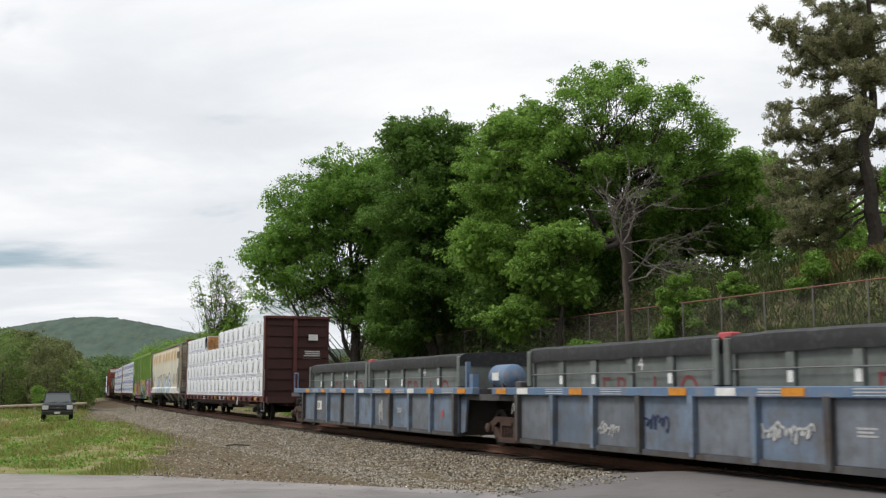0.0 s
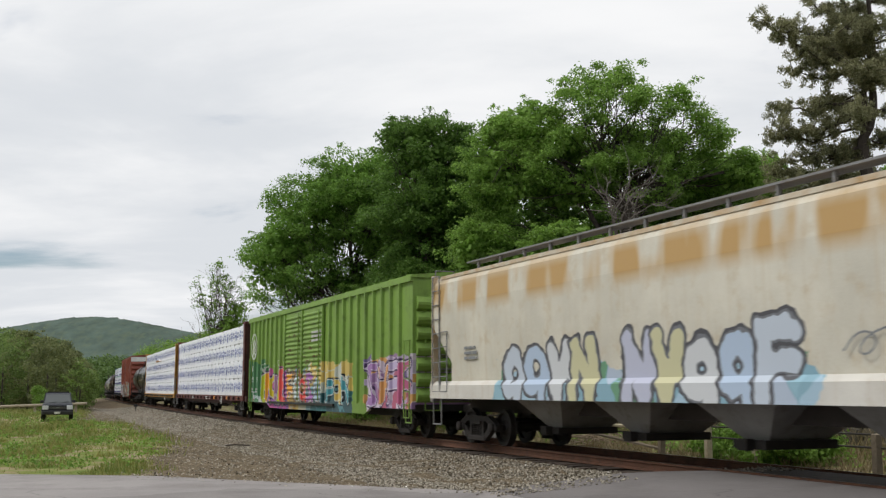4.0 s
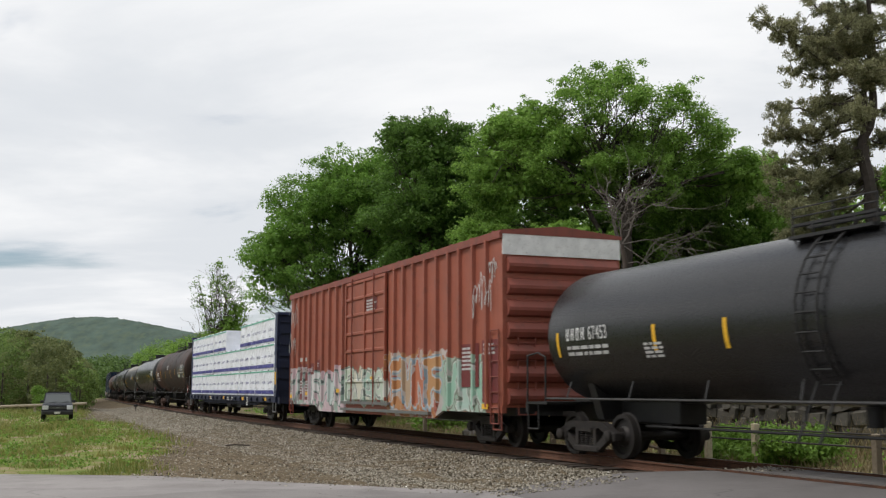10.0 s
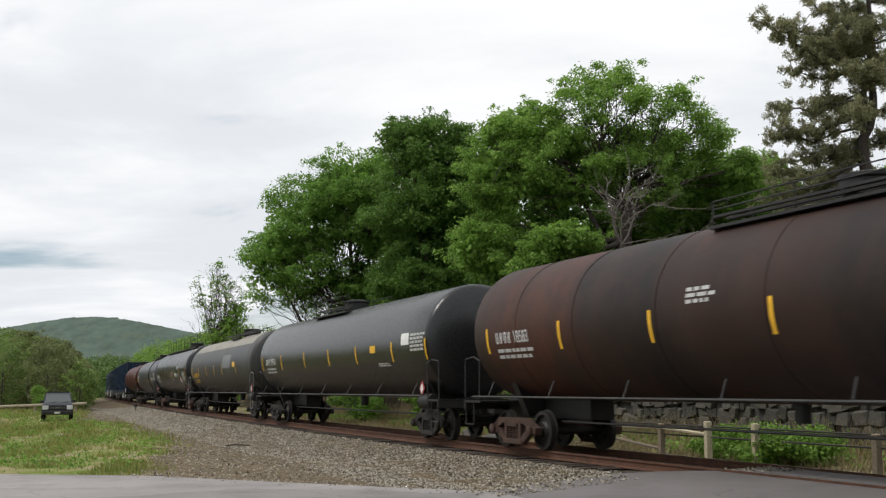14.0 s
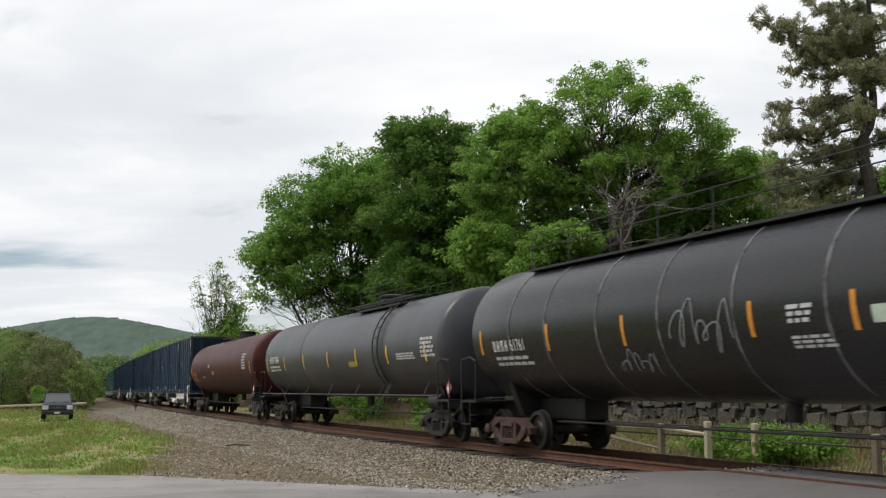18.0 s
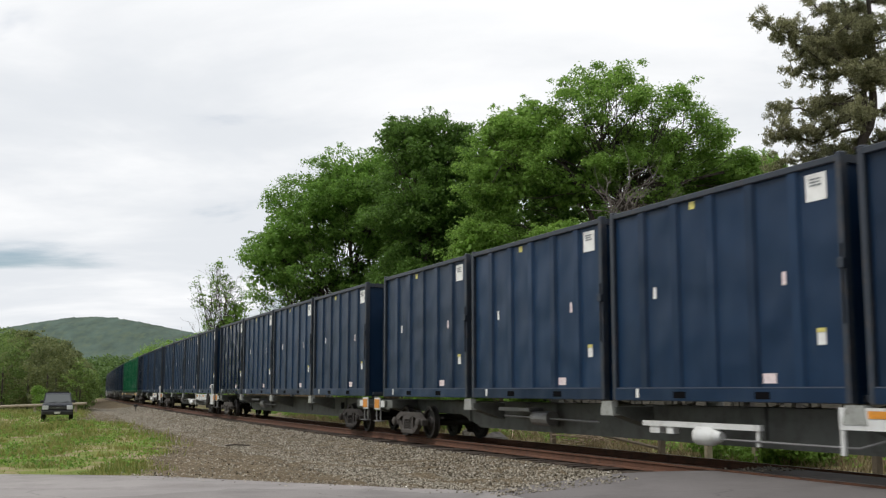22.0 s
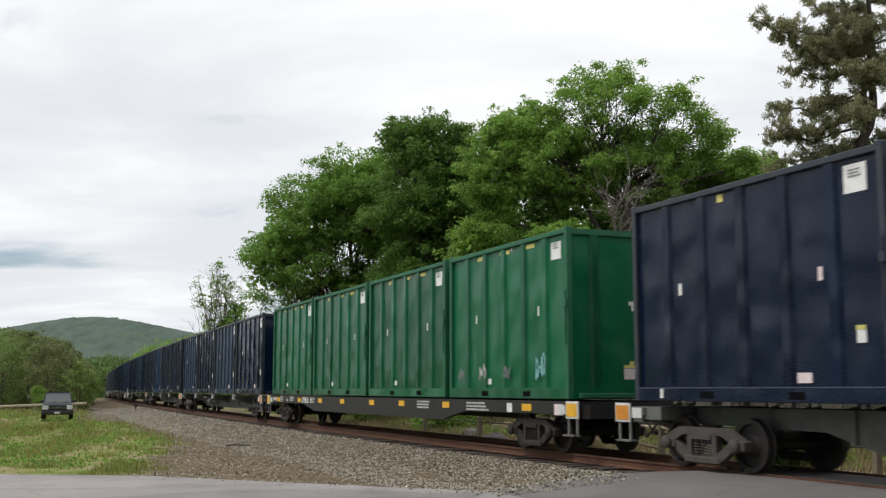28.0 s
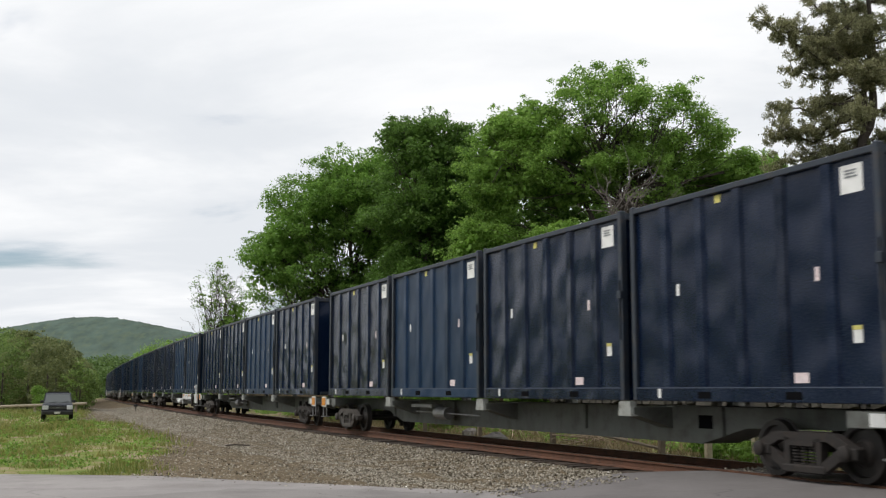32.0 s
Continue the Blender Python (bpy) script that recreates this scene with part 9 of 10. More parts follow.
            part("graffiti", scrawl(Shape(), rng, 2.5, 0.62, 1.0, 0.26, 1.395, 0.02, 20), surface("sprayed_navy", (0.03, 0.04, 0.1), 0.7), car, "dark sprayed tag")
            part("graffiti", scrawl(Shape(), rng, 7.4, 0.75, 0.5, 0.25, 1.31, 0.016, 16), STENCIL, car, "white sprayed tag")
            spots = ((7.6, ORANGE), (6.6, WHITE), (4.4, ORANGE), (1.1, ORANGE), (-0.15, WHITE), (-1.65, ORANGE), (-4.6, ORANGE), (-6.0, ORANGE))
        for x in (5.3, 3.2, -1.2, -3.1, -6.5):
            part("rim_stripe", Shape().box(x - 0.4, x + 0.3, 1.481, 1.484, 1.295, 1.312).box(x - 0.4, x + 0.3, 1.481, 1.484, 1.25, 1.268).box(x - 0.4, x + 0.3, 1.481, 1.484, 1.21, 1.225), STENCIL, car, "three thin white stripes")
        plate(car, "reflector", -6.1, -5.95, 0.62, 0.78, 1.39, REDP)
        part("stencil", bars(3, -3.1, -2.75, 0.8, 0.05, rng, 1.39), STENCIL, car)
        for x, m in spots:
            plate(car, "reflector", x - 0.24, x + 0.24, 1.2, 1.32, 1.482, m)
        moving(car, place)
        for j, (a, b) in enumerate(((-6.75, 0.12), (0.32, 6.75))):
            t = thing("tub_container", "low grey-green tub container under a black tarpaulin", "container", "tub containers in the well cars")
            c, hl = (a + b) / 2, (b - a) / 2
            part("tub", Shape().box(-hl, hl, -1.16, 1.16, 0.3, 2.0), tub, t)
            for k in range(6):
                x = -hl + 0.1 + (2 * hl - 0.2) * k / 5
                for ya in (1.16, -1.22):
                    part("tub_rib", Shape().box(x - 0.09, x + 0.09, ya, ya + 0.06, 0.5, 1.98), tub, t)
                if k in (1, 3, 4):
                    part("reflector", Shape().box(x - 0.06, x + 0.06, 1.221, 1.227, 1.4, 1.58), WHITE, t)
            sh = Shape()
            nx = 24
            prof = [(1.235, 1.86), (1.245, 2.0), (1.22, 2.12), (1.1, 2.17), (0.5, 2.22), (0, 2.2), (-0.5, 2.22), (-1.1, 2.17), (-1.22, 2.12), (-1.245, 2.0), (-1.235, 1.86)]
            for i in range(nx + 1):
                x = -hl - 0.03 + (2 * hl + 0.06) * i / nx
                for q, (yy, zz) in enumerate(prof):
                    g = noise.noise(Vector((x * 1.7, yy * 2 + place, zz * 3 + j)))
                    sh.v.append((x, yy + 0.02 * g, zz + (0.03 if q in (0, 10) else 0.02) * g))
            m = len(prof)
            sh.f = [(i * m + q, (i + 1) * m + q, (i + 1) * m + q + 1, i * m + q + 1) for i in range(nx) for q in range(m - 1)]
            sh.f += [tuple(range(m)), tuple(reversed(range(nx * m, (nx + 1) * m)))]
            part("tarpaulin", sh, tarp, t, "creased black tarpaulin", True)
            part("tie_rope", Shape().pipe([(-hl, 1.24, 1.62), (-hl * 0.3, 1.245, 1.6), (hl * 0.4, 1.245, 1.61), (hl, 1.24, 1.6)], 0.012), GALV, t)
            for letter, x in (("E", 0.42), ("R", -0.08), ("I", -1.25), ("O", -2.05)):
                lettering(t, letter, x, 1.08, 0.66, 1.168, redink)
            lettering(t, "4", -0.82, 1.64, 0.36, 1.168, WHITE)
            for xa in (-hl - 0.03, hl - 0.12):
                part("corner_latch", Shape().box(xa, xa + 0.15, 1.1, 1.28, 1.35, 2.1, 0.02), tub, t)
            if j == 0:
                part("red_clip", Shape().box(hl - 0.1, hl + 0.25, 1.0, 1.2, 2.08, 2.2, 0.02), REDP, t)
            STACKED.append((t, place, Matrix.Translation((c, 0, 0))))


build_containers()
build_wells()

# ---- lineside things ----
def build_ballast():
    """Loose stones on the shoulder of the track, nearest the road the most."""
    rng = np.random.default_rng(21)
    n = 100000
    s = -14 + 95 * rng.random(n) ** 1.7
    d = np.where(rng.random(n) < 0.72, rng.uniform(0.95, 5.2, n), rng.uniform(0.95, 9.5, n))
    # a few stones are kicked out over the edge of the asphalt
    ok = ((s > road_edge(d) + 0.05) | ((d > 2.5) & (s > road_edge(d) - 1.2 * rng.random(n) ** 3) & (rng.random(n) < 0.7))) & (grass_share(s, d) < 0.3 + 0.6 * rng.random(n))
    s, d = s[ok], d[ok]
    m = int(len(s) * 0.12)
    s = np.concatenate([s, rng.uniform(-14, 60, m)])
    d = np.concatenate([d, rng.uniform(-0.6, 0.6, m)])
    X, Y, _ = on_track(s, d)
    k = len(s)
    size = rng.uniform(0.012, 0.030, k) * (1 + 0.35 * (s > 20))
    Z = np.where(s > road_edge(d), ground_z(s, d), road_z(s, d) - 0.004) + size * 0.2
    base = np.array([(1, 0, 0), (0, 1, 0), (-1, 0, 0), (0, -1, 0), (0, 0, 0.8), (0, 0, -0.6)], float)
    v = base[None] * size[:, None, None] * rng.uniform(0.6, 1.35, (k, 6, 1)) + rng.normal(0, 0.25, (k, 6, 3)) * size[:, None, None]
    a = rng.uniform(0, 6.3, k)
    c, q = np.cos(a)[:, None], np.sin(a)[:, None]
    v = np.stack([v[..., 0] * c - v[..., 1] * q, v[..., 0] * q + v[..., 1] * c, v[..., 2]], -1) + np.stack([X, Y, Z], -1)[:, None]
    tri = np.array([(0, 1, 4), (1, 2, 4), (2, 3, 4), (3, 0, 4), (5, 1, 0), (5, 3, 2)])
    f = (np.arange(k)[:, None, None] * 6 + tri[None]).reshape(-1, 3)
    m = bpy.data.materials.new("ballast_stone")
    m.use_nodes = True
    nt = m.node_tree
    p = nt.nodes["Principled BSDF"]
    g, r = nt.nodes.new("ShaderNodeNewGeometry"), nt.nodes.new("ShaderNodeValToRGB")
    for pos, col in ((0.0, (0.036, 0.027, 0.015)), (0.35, (0.096, 0.073, 0.042)), (0.72, (0.145, 0.114, 0.07)), (0.95, (0.20, 0.163, 0.112)), (1.0, (0.44, 0.40, 0.33))):
        if pos in (0.0, 1.0):
            e = r.color_ramp.elements[int(pos)]
            e.position, e.color = pos, (*col, 1)
        else:
            r.color_ramp.elements.new(pos).color = (*col, 1)
    nt.links.new(g.outputs["Random Per Island"], r.inputs[0])
    nt.links.new(r.outputs[0], p.inputs["Base Color"])
    p.inputs["Roughness"].default_value = 0.95
    p.inputs["Specular IOR Level"].default_value = 0.12
    tagged(new("ballast", cloud_mesh("ballast", v.reshape(-1, 3), f, m)), "loose grey-brown crushed stone ballast", "ballast", kind="stuff")


def build_grass():
    rng = np.random.default_rng(22)
    n = 150000
    s = -6 + 80 * rng.random(n) ** 1.5
    d = rng.uniform(4.0, 26, n)
    share = grass_share(s, d)
    patch_ = np.sin(s * 0.9 + np.sin(d * 1.3) * 2) * np.cos(d * 0.8 + 1.7 * np.sin(s * 0.5))
    bare = np.exp(-((s - 37) / 7) ** 2) * np.clip((17 - d) / 4, 0, 1)
    ok = rng.random(n) < share * (0.10 + 0.90 * (patch_ > 0.0)) * (1 - 0.9 * bare)
    s, d, patch_ = s[ok], d[ok], patch_[ok]
    # keep blades off the asphalt and from under the parked car
    ok = s > road_edge(d) + 0.35
    s, d, patch_ = s[ok], d[ok], patch_[ok]
    X, Y, _ = on_track(s, d)
    k = len(s)
    h = rng.uniform(0.05, 0.16, k) * (1 + 1.6 * np.clip(patch_, 0, 1) * rng.random(k)) * np.clip(0.45 + (s - road_edge(d)) / 6, 0.4, 1.2)
    w = rng.uniform(0.010, 0.026, k) * (1 + s / 50)
    a = rng.uniform(0, 6.3, k)
    lean = rng.normal(0, 0.35, (k, 2)) * h[:, None]
    Z = ground_z(s, d) - 0.02
    dx, dy = np.cos(a) * w, np.sin(a) * w
    v = np.stack([np.stack([X - dx, Y - dy, Z], -1), np.stack([X + dx, Y + dy, Z], -1), np.stack([X + lean[:, 0], Y + lean[:, 1], Z + h], -1)], 1).reshape(-1, 3)
    f = np.arange(k * 3).reshape(-1, 3)
    g = leaf_material("grass_blades", (0.11, 0.17, 0.03), (0.30, 0.29, 0.095), 0.42)
    tagged(new("grass", cloud_mesh("grass", v, f, g)), "uneven green and straw-coloured roadside grass", "grass", kind="stuff")
    n = 520
    s, d = -3 + 60 * rng.random(n) ** 1.3, rng.uniform(6.5, 24, n)
    X, Y, _ = on_track(s, d)
    ok = (grass_share(s, d) > 0.6) & (s > road_edge(d) + 1.2)
    c = np.stack([X, Y, ground_z(s, d) + 0.08], 1)[ok]
    v, f = leaves(rng, c, rng.uniform(0.12, 0.5, len(c)), 26000, 0.045, 0.45, 0.9)
    tagged(new("verge_weeds", cloud_mesh("verge_weeds", v, f, LEAF_LIGHT)), "clumps of broad-leaved weeds in the grass", "weeds", kind="stuff")


def build_wooden_fence():
    grey = surface("weathered_wood", (0.20, 0.165, 0.12), 0.95, dirt=(0.10, 0.08, 0.06), dirty=0.4, scale=4, bump=0.5, fine=20)
    pale = surface("pale_wood", (0.48, 0.42, 0.30), 0.9, dirt=(0.25, 0.20, 0.13), dirty=0.4, scale=4, bump=0.4, fine=20)
    pipe = surface("dark_pipe", (0.05, 0.045, 0.04), 0.8, 0.3)
    t = thing("wooden_fence", "old post-and-rail wooden fence beside the track", "fence")
    posts = [(-17.5, grey), (-14.2, grey), (-11.6, grey), (-7.9, pale), (-6.1, pale), (-4.1, grey), (1.9, grey), (7.5, grey), (13.0, grey)]
    top = []
    for s, m in posts:
        x, y, _ = on_track(s, -4.5)
        z = float(ground_z(s, -4.5))
        sh = Shape().box(-0.075, 0.075, -0.075, 0.075, -0.3, 0.98 if m is pale else 0.88, 0.012)
        part("post", sh, m, t, at=Matrix.Translation((float(x), float(y), z)) @ pose(0, 0, 0, 1.5, -1, 20))
        top.append((float(x), float(y), z))
    for a, b in zip(top, top[1:]):
        for h in (0.86, 0.6):
            part("rail", Shape().rod((a[0], a[1] + 0.1, a[2] + h), (b[0], b[1] + 0.1, b[2] + h), 0.022, 6), pipe, t)
    for a, b, ha, hb in ((top[5], top[6], 0.78, 0.74), (top[5], top[6], 0.22, 0.7), (top[4], top[5], 0.66, 0.78)):
        part("board", Shape().rod((a[0], a[1] - 0.08, a[2] + ha), (b[0], b[1] - 0.08, b[2] + hb), 0.045, 6), pale if hb > 0.72 else grey, t)


def build_stone_wall():
    stone = surface("wall_stone", (0.075, 0.068, 0.058), 0.95, dirt=(0.045, 0.045, 0.028), dirty=0.65, scale=2.2, bump=0.7, fine=12, vary=0.25, rnd=0.5)
    joint = surface("wall_core", (0.05, 0.047, 0.042), 1.0)
    t = thing("stone_wall", "dry grey fieldstone retaining wall along the bank", "wall", kind="structure")
    core = Shape()
    rows = np.arange(-26, 14.01, 1.0)
    for a, b in zip(rows, rows[1:]):
        q = [on_track(a, -9.02), on_track(b, -9.02), on_track(b, -9.5), on_track(a, -9.5)]
        z = [(p[0], p[1], -0.6) for p in q] + [(p[0], p[1], 1.75) for p in q]
        core.add(z, [(0, 1, 2, 3), (7, 6, 5, 4), (0, 4, 5, 1), (1, 5, 6, 2), (2, 6, 7, 3), (3, 7, 4, 0)])
    part("core", core, joint, t)
    rng = random.Random(33)
    shapes = []
    for k in range(9):
        sh = Shape().box(-0.5, 0.5, -0.12, 0.12, -0.5, 0.5, 0.09)
        sh.v = [(x * (1 + rng.uniform(-0.12, 0.12)), y + rng.uniform(-0.03, 0.03), z * (1 + rng.uniform(-0.15, 0.15))) for x, y, z in sh.v]
        shapes.append(sh.mesh("stone"))
    z = -0.5
    while z < 1.7:
        h = rng.uniform(0.2, 0.36)
        s = -25.5
        while s < 13.5:
            w = rng.uniform(0.22, 0.75)
            if rng.random() < 0.16:
                s += w * 0.8
                continue
            part("stone", rng.choice(shapes), stone, t, at=track_pose(s + w / 2, -9.0, 0) @ pose(0, rng.uniform(-0.03, 0.06), z + h / 2 + rng.uniform(-0.09, 0.09) - float(rail_z(s)), rng.uniform(-9, 9), rng.uniform(-16, 16), rng.uniform(-9, 9)) @ Matrix.Diagonal((w - 0.02, 1, h * rng.uniform(0.7, 1.25), 1)))
            s += w
        z += h


def build_chain_fence():
    steel = surface("fence_steel", (0.20, 0.19, 0.175), 0.7, 0.4, dirt=(0.16, 0.09, 0.06), dirty=0.5, scale=3)
    rusty = surface("fence_rail_rust", (0.24, 0.12, 0.09), 0.85, 0.2, dirt=(0.14, 0.06, 0.04), dirty=0.4, scale=3)
    t = thing("chain_link_fence", "rusty chain-link fence on top of the bank", "fence")
    path = lambda s: -10.9 - 0.0 * s
    stops = np.arange(-14, 40, 2.25)
    tops = []
    for s in stops:
        x, y, _ = on_track(s, path(s))
        z = float(ground_z(s, path(s)))
        part("post", Shape().rod((0, 0, -0.3), (0, 0, 1.55), 0.03, 8), steel, t, at=(float(x), float(y), z))
        tops.append(Vector((float(x), float(y), z)))
    wire = Shape()
    for a, b in zip(tops, tops[1:]):
        part("top_rail", Shape().rod(a + Vector((0, 0, 1.5)), b + Vector((0, 0, 1.5)), 0.024, 6), rusty, t)
        n = 26
        up = Vector((0, 0, 1.45))
        for k in range(-16, n):
            for flip in (1, -1):
                u0, u1 = k / n, (k + 16) / n
                lo, hi = max(0.0, -u0 / (u1 - u0)), min(1.0, (1 - u0) / (u1 - u0))
                if hi <= lo:
                    continue
                p = a.lerp(b, u0 + (u1 - u0) * lo) + up * (lo if flip > 0 else 1 - lo)
                q = a.lerp(b, u0 + (u1 - u0) * hi) + up * (hi if flip > 0 else 1 - hi)
                wire.quad(p, q, q + Vector((0.004, 0.004, 0.004)), p + Vector((0.004, 0.004, 0.004)))
    me = cloud_mesh("mesh", wire.v, wire.f, steel)
    tagged(part("wire_mesh", me, steel, t), kind="stuff")


def build_car():
    """The dark sport utility vehicle parked in the grass, nose to the viewer."""
    paint = surface("car_dark_blue", (0.009, 0.011, 0.017), 0.4, dirt=(0.03, 0.03, 0.028), dirty=0.15, scale=2, spec=0.25)
    plastic = surface("car_plastic", (0.02, 0.02, 0.021), 0.7)
    rubber = surface("tyre_rubber", (0.015, 0.015, 0.015), 0.9)
    alloy = surface("alloy", (0.45, 0.45, 0.46), 0.35, 0.8)
    chrome = surface("car_chrome", (0.25, 0.25, 0.25), 0.35, 0.9)
    lamp = surface("headlamp_glass", (0.72, 0.74, 0.76), 0.12, dirt=(0.6, 0.6, 0.6), dirty=0.1)
    glass = bpy.data.materials.new("car_glass")
    glass.use_nodes = True
    g = glass.node_tree.nodes["Principled BSDF"]
    g.inputs["Base Color"].default_value, g.inputs["Roughness"].default_value = (0.06, 0.07, 0.07, 1), 0.05
    g.inputs["IOR"].default_value = 1.75
    x, y = -21.9, 62.5
    m = Matrix.Translation((x, y, ground_at(x, y) - 0.02)) @ pose(0, 0, 0, 0, 0, -90 + 19) @ Matrix.Diagonal((0.93, 0.93, 0.93, 1))
    car = thing("parked_suv", "dark older sport utility vehicle parked on the grass", "car", at=m)
    side = [(-2.3, 0.45), (-2.3, 0.95), (-2.22, 1.02), (2.0, 1.05), (2.25, 0.98), (2.32, 0.8), (2.32, 0.42)]
    sh = Shape().prism(side, -0.85, 0.85)
    part("body", sh, paint, car)
    part("bonnet", Shape().prism([(0.85, 1.04), (1.0, 1.10), (2.1, 1.03), (2.2, 0.98), (2.2, 0.94), (0.85, 0.98)], -0.80, 0.80), paint, car)
    cab = Shape().prism([(-2.25, 1.02), (-2.12, 1.60), (-1.95, 1.70), (0.05, 1.70), (0.25, 1.64), (0.95, 1.0)], -0.83, 0.83)
    cab.v = [(a, b * (1 - 0.13 * max(0.0, c - 1.05) / 0.65), c) for a, b, c in cab.v]
    part("cabin", cab, paint, car)
    part("windscreen", Shape().add([(0.945, -0.77, 1.07), (0.945, 0.77, 1.07), (0.31, 0.68, 1.61), (0.31, -0.68, 1.61), (0.90, -0.77, 1.04), (0.90, 0.77, 1.04), (0.26, 0.68, 1.58), (0.26, -0.68, 1.58)], [(0, 1, 2, 3), (7, 6, 5, 4), (0, 4, 5, 1), (2, 6, 7, 3), (1, 5, 6, 2), (3, 7, 4, 0)]), glass, car)
    for sg in (1, -1):
        for a, b in ((-0.95, 0.35), (-2.0, -1.05)):
            part("side_window", Shape().prism([(a, 1.12), (b + (0.2 if b > 0 else 0), 1.12), (b - (0.15 if b > 0 else 0), 1.58), (a, 1.58)], min(sg * 0.80, sg * 0.812), max(sg * 0.80, sg * 0.812)), glass, car)
        for wx in (1.45, -1.4):
            w = part("wheel", Shape().lathe([(sg * 0.66, 0.0), (sg * 0.66, 0.30), (sg * 0.68, 0.36), (sg * 0.86, 0.36), (sg * 0.89, 0.30), (sg * 0.87, 0.22)], 24, "y", (wx, 0, 0.36), False), rubber, car, smooth=True)
            part("rim", Shape().lathe([(sg * 0.87, 0.22), (sg * 0.83, 0.18), (sg * 0.84, 0.0)], 16, "y", (wx, 0, 0.36), False), alloy, w, smooth=True)
        part("mirror", Shape().box(0.55, 0.72, min(sg * 0.82, sg * 1.0), max(sg * 0.82, sg * 1.0), 1.10, 1.27, 0.03), plastic, car)
        part("headlight", Shape().box(2.29, 2.335, min(sg * 0.52, sg * 0.84), max(sg * 0.50, sg * 0.85), 0.72, 0.96, 0.015), lamp, car)
        part("wheel_arch", Shape().lathe([(sg * 0.86, 0.38), (sg * 0.90, 0.40), (sg * 0.90, 0.45), (sg * 0.86, 0.47)], 20, "y", (1.45, 0, 0.36), False), plastic, car)
    for z in (0.80, 0.86):
        part("grille_bar", Shape().box(2.325, 2.345, -0.48, 0.48, z - 0.012, z + 0.012), chrome, car)
    part("grille", Shape().box(2.30, 2.33, -0.48, 0.48, 0.72, 0.94), plastic, car)
    part("wiper", Shape().rod((0.96, -0.55, 1.09), (0.85, -0.05, 1.18), 0.012, 5).rod((0.96, 0.1, 1.09), (0.85, 0.6, 1.18), 0.012, 5), plastic, car)
    part("emblem_bar", Shape().box(2.336, 2.345, -0.10, 0.10, 0.80, 0.86), chrome, car)
    part("bumper", Shape().box(2.25, 2.45, -0.86, 0.86, 0.42, 0.66, 0.04), plastic, car)
    part("number_plate", Shape().box(2.452, 2.46, -0.16, 0.16, 0.48, 0.60), WHITE, car)
    part("roof_rack", Shape().rod((-1.9, 0.6, 1.76), (0.0, 0.6, 1.76), 0.025).rod((-1.9, -0.6, 1.76), (0.0, -0.6, 1.76), 0.025).box(-1.6, -1.5, -0.62, 0.62, 1.70, 1.77).box(-0.4, -0.3, -0.62, 0.62, 1.70, 1.77), plastic, car)


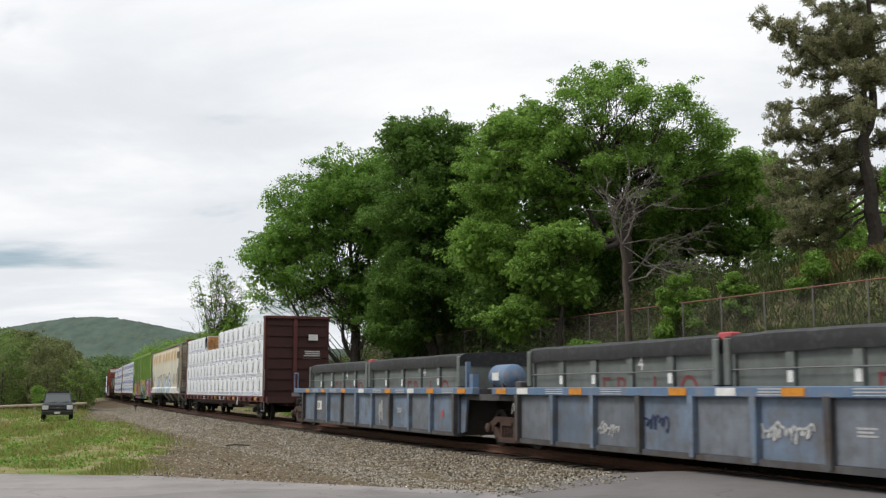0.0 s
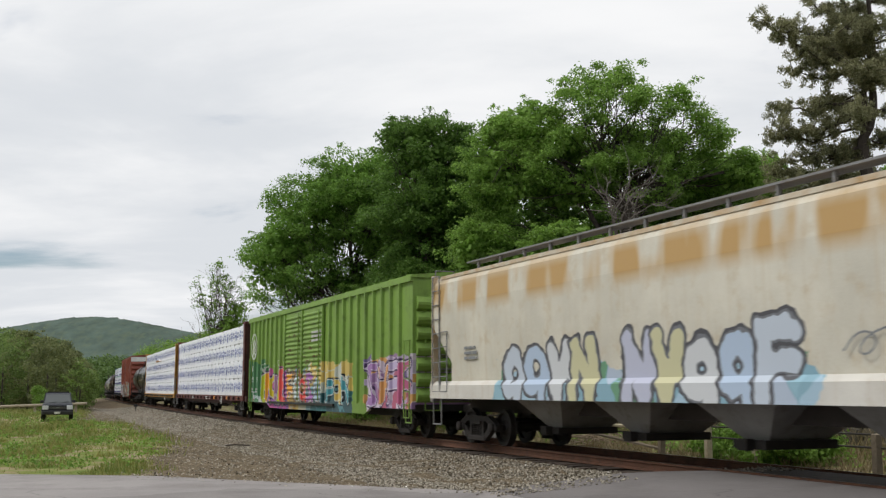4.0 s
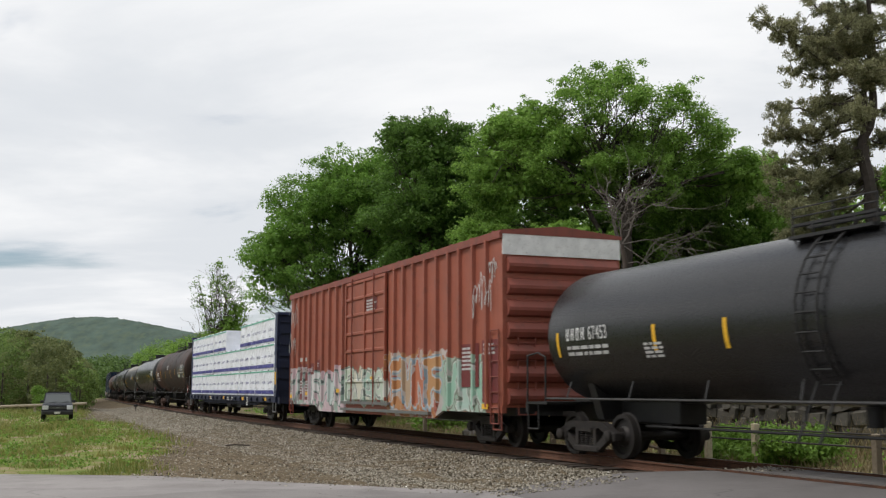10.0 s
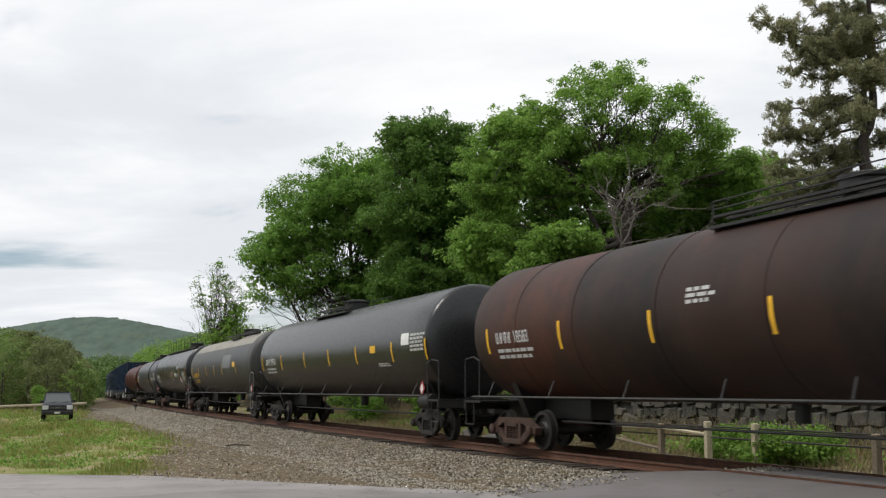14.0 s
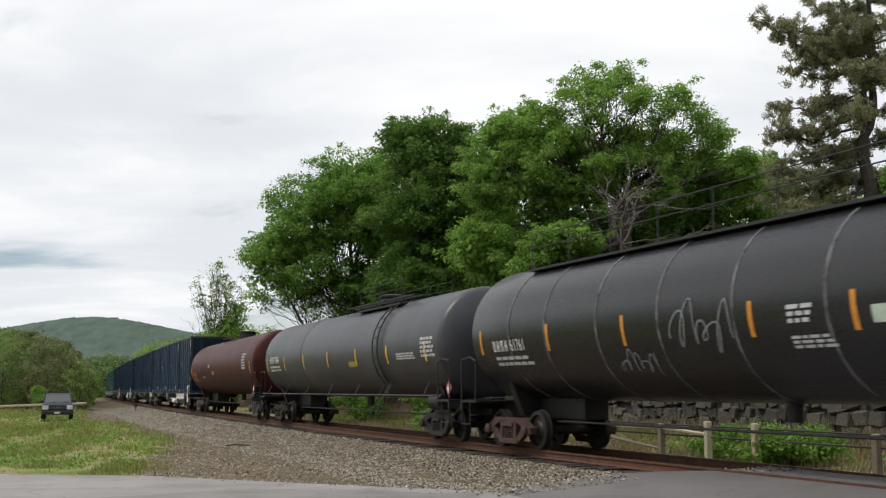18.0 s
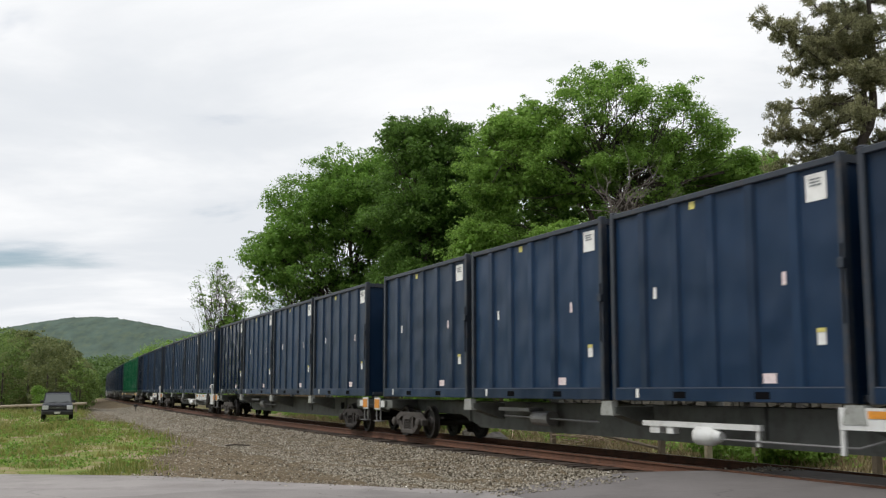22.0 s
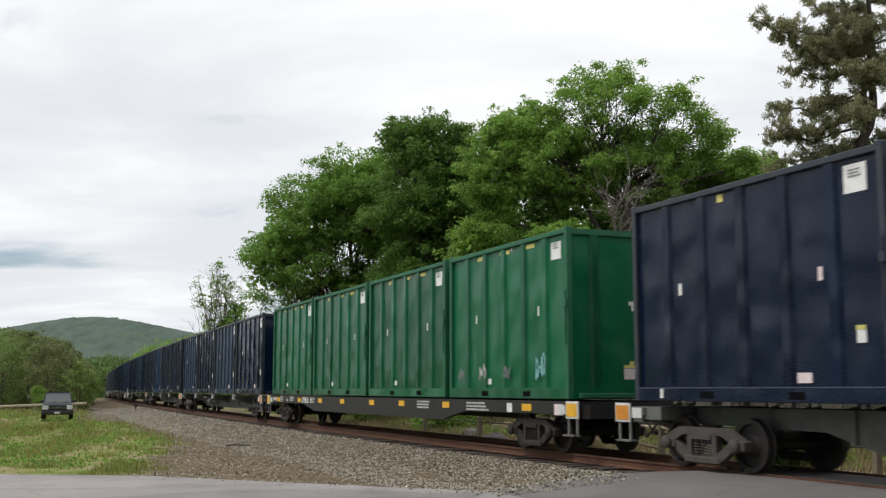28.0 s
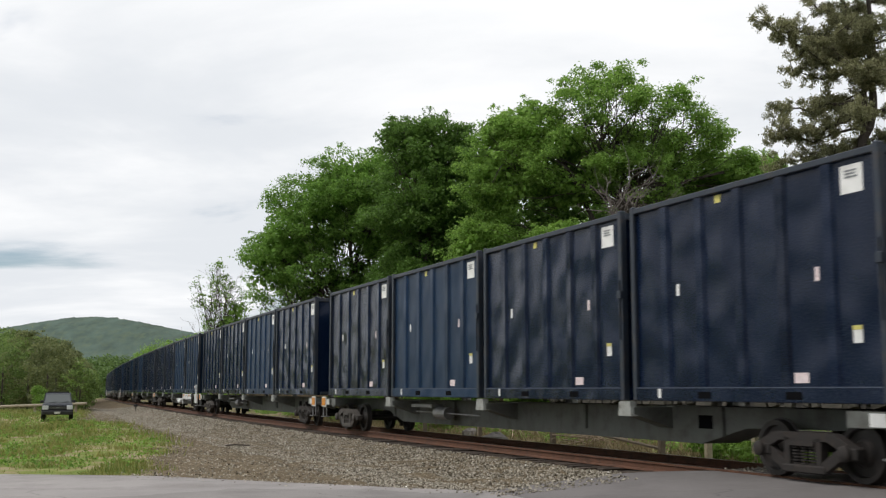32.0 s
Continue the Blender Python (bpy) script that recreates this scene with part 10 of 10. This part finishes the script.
def build_small():
    pale = surface("barked_log", (0.33, 0.28, 0.21), 0.9, dirt=(0.22, 0.18, 0.13), dirty=0.4, scale=2)
    t = thing("guard_rail", "pale wooden guard rail at the edge of the wood", "guard rail")
    a, b = Vector((-36.5, 80.0, ground_at(-36.5, 80) + 0.42)), Vector((-25.6, 79.0, ground_at(-25.6, 79) + 0.75))
    part("rail", Shape().rod(a, b, 0.10, 10), pale, t)
    for k in range(4):
        p = a.lerp(b, 0.08 + k * 0.28)
        part("post", Shape().rod((p.x, p.y + 0.2, ground_at(p.x, p.y) - 0.3), (p.x, p.y + 0.2, p.z + 0.05), 0.1, 8), pale, t)
    x, y, _ = on_track(62, 2.6)
    z = float(ground_z(62, 2.6))
    t = thing("track_marker", "small dark post standing in the ballast", "marker post", at=Matrix.Translation((float(x), float(y), z)))
    part("stake", Shape().rod((0, 0, -0.2), (0, 0, 0.4), 0.04, 8), BLACK, t)
    part("head", Shape().box(-0.12, 0.12, -0.12, 0.12, 0.36, 0.56, 0.02), BLACK, t)
    rng = random.Random(4)
    for s, d, r in ((4.2, -3.6, 0.5), (5.4, -3.9, 0.32), (9.5, -5.0, 0.38)):
        x, y, _ = on_track(s, d)
        sh = Shape().lathe([(-0.3, 0.0), (-0.28, 0.6), (0.1, 0.95), (0.5, 0.8), (0.72, 0.4), (0.78, 0.0)], 11, "z", (0, 0, 0), False)
        sh.v = [(a * r * (1 + rng.uniform(-0.16, 0.16)), b * r * (1 + rng.uniform(-0.16, 0.16)), c * r * (1 + rng.uniform(-0.12, 0.12))) for a, b, c in sh.v]
        t = part("boulder", sh, surface("boulder_stone", (0.17, 0.155, 0.14), 0.95, dirt=(0.08, 0.07, 0.06), dirty=0.5, scale=3, bump=0.6, fine=14), smooth=True, at=(float(x), float(y), float(ground_z(s, d))))
        tagged(t, "weathered grey boulder beside the track", "boulder", "boulders beside the track")
    # cut branches heaped behind the track
    brush = surface("dry_brush", (0.34, 0.27, 0.19), 0.95, dirt=(0.18, 0.13, 0.09), dirty=0.5, scale=6)
    for s, d, n in ((1.2, -5.6, 46), (8.0, -6.3, 34), (14.5, -5.8, 30)):
        x, y, _ = on_track(s, d)
        t = thing("brush_pile", "heap of dry pale branches beside the track", "brush pile", "brush piles beside the track", at=Matrix.Translation((float(x), float(y), float(ground_z(s, d)))))
        for k in range(n):
            a, l, e = rng.uniform(0, 3.2), rng.uniform(0.4, 1.3), rng.uniform(-0.15, 0.45)
            c = Vector((rng.gauss(0, 0.6), rng.gauss(0, 0.35), rng.uniform(0.05, 0.45)))
            u = Vector((math.cos(a), math.sin(a) * 0.6, e)) * l * 0.5
            lo = c - u
            lo.z = max(0.0, lo.z)
            part("branch", Shape().pipe([lo, c + Vector((0, 0, rng.uniform(0, 0.08))), c + u], rng.uniform(0.010, 0.026), 5), brush, t)
    x, y, _ = on_track(5.5, 5.0)
    t = part("stick", Shape().pipe([(0, 0, 0.03), (0.3, 0.05, 0.06), (0.75, 0.02, 0.03)], 0.025, 6), BARK, at=(float(x), float(y), float(ground_z(5.5, 5.0))))
    tagged(t, "dark broken stick lying on the gravel", "stick")


build_ballast()
build_grass()
build_wooden_fence()
build_chain_fence()
build_car()
build_small()
build_stone_wall()

# ---- what moves ----
def motions():
    times = [float(t) for t in range(0, 33, 2)]
    for ob, place in KEYED:
        walk(ob, [(t, track_pose(place - travelled(t))) for t in times])
    for ob, place, m in STACKED:
        walk(ob, [(t, track_pose(place - travelled(t)) @ m) for t in times])


motions()
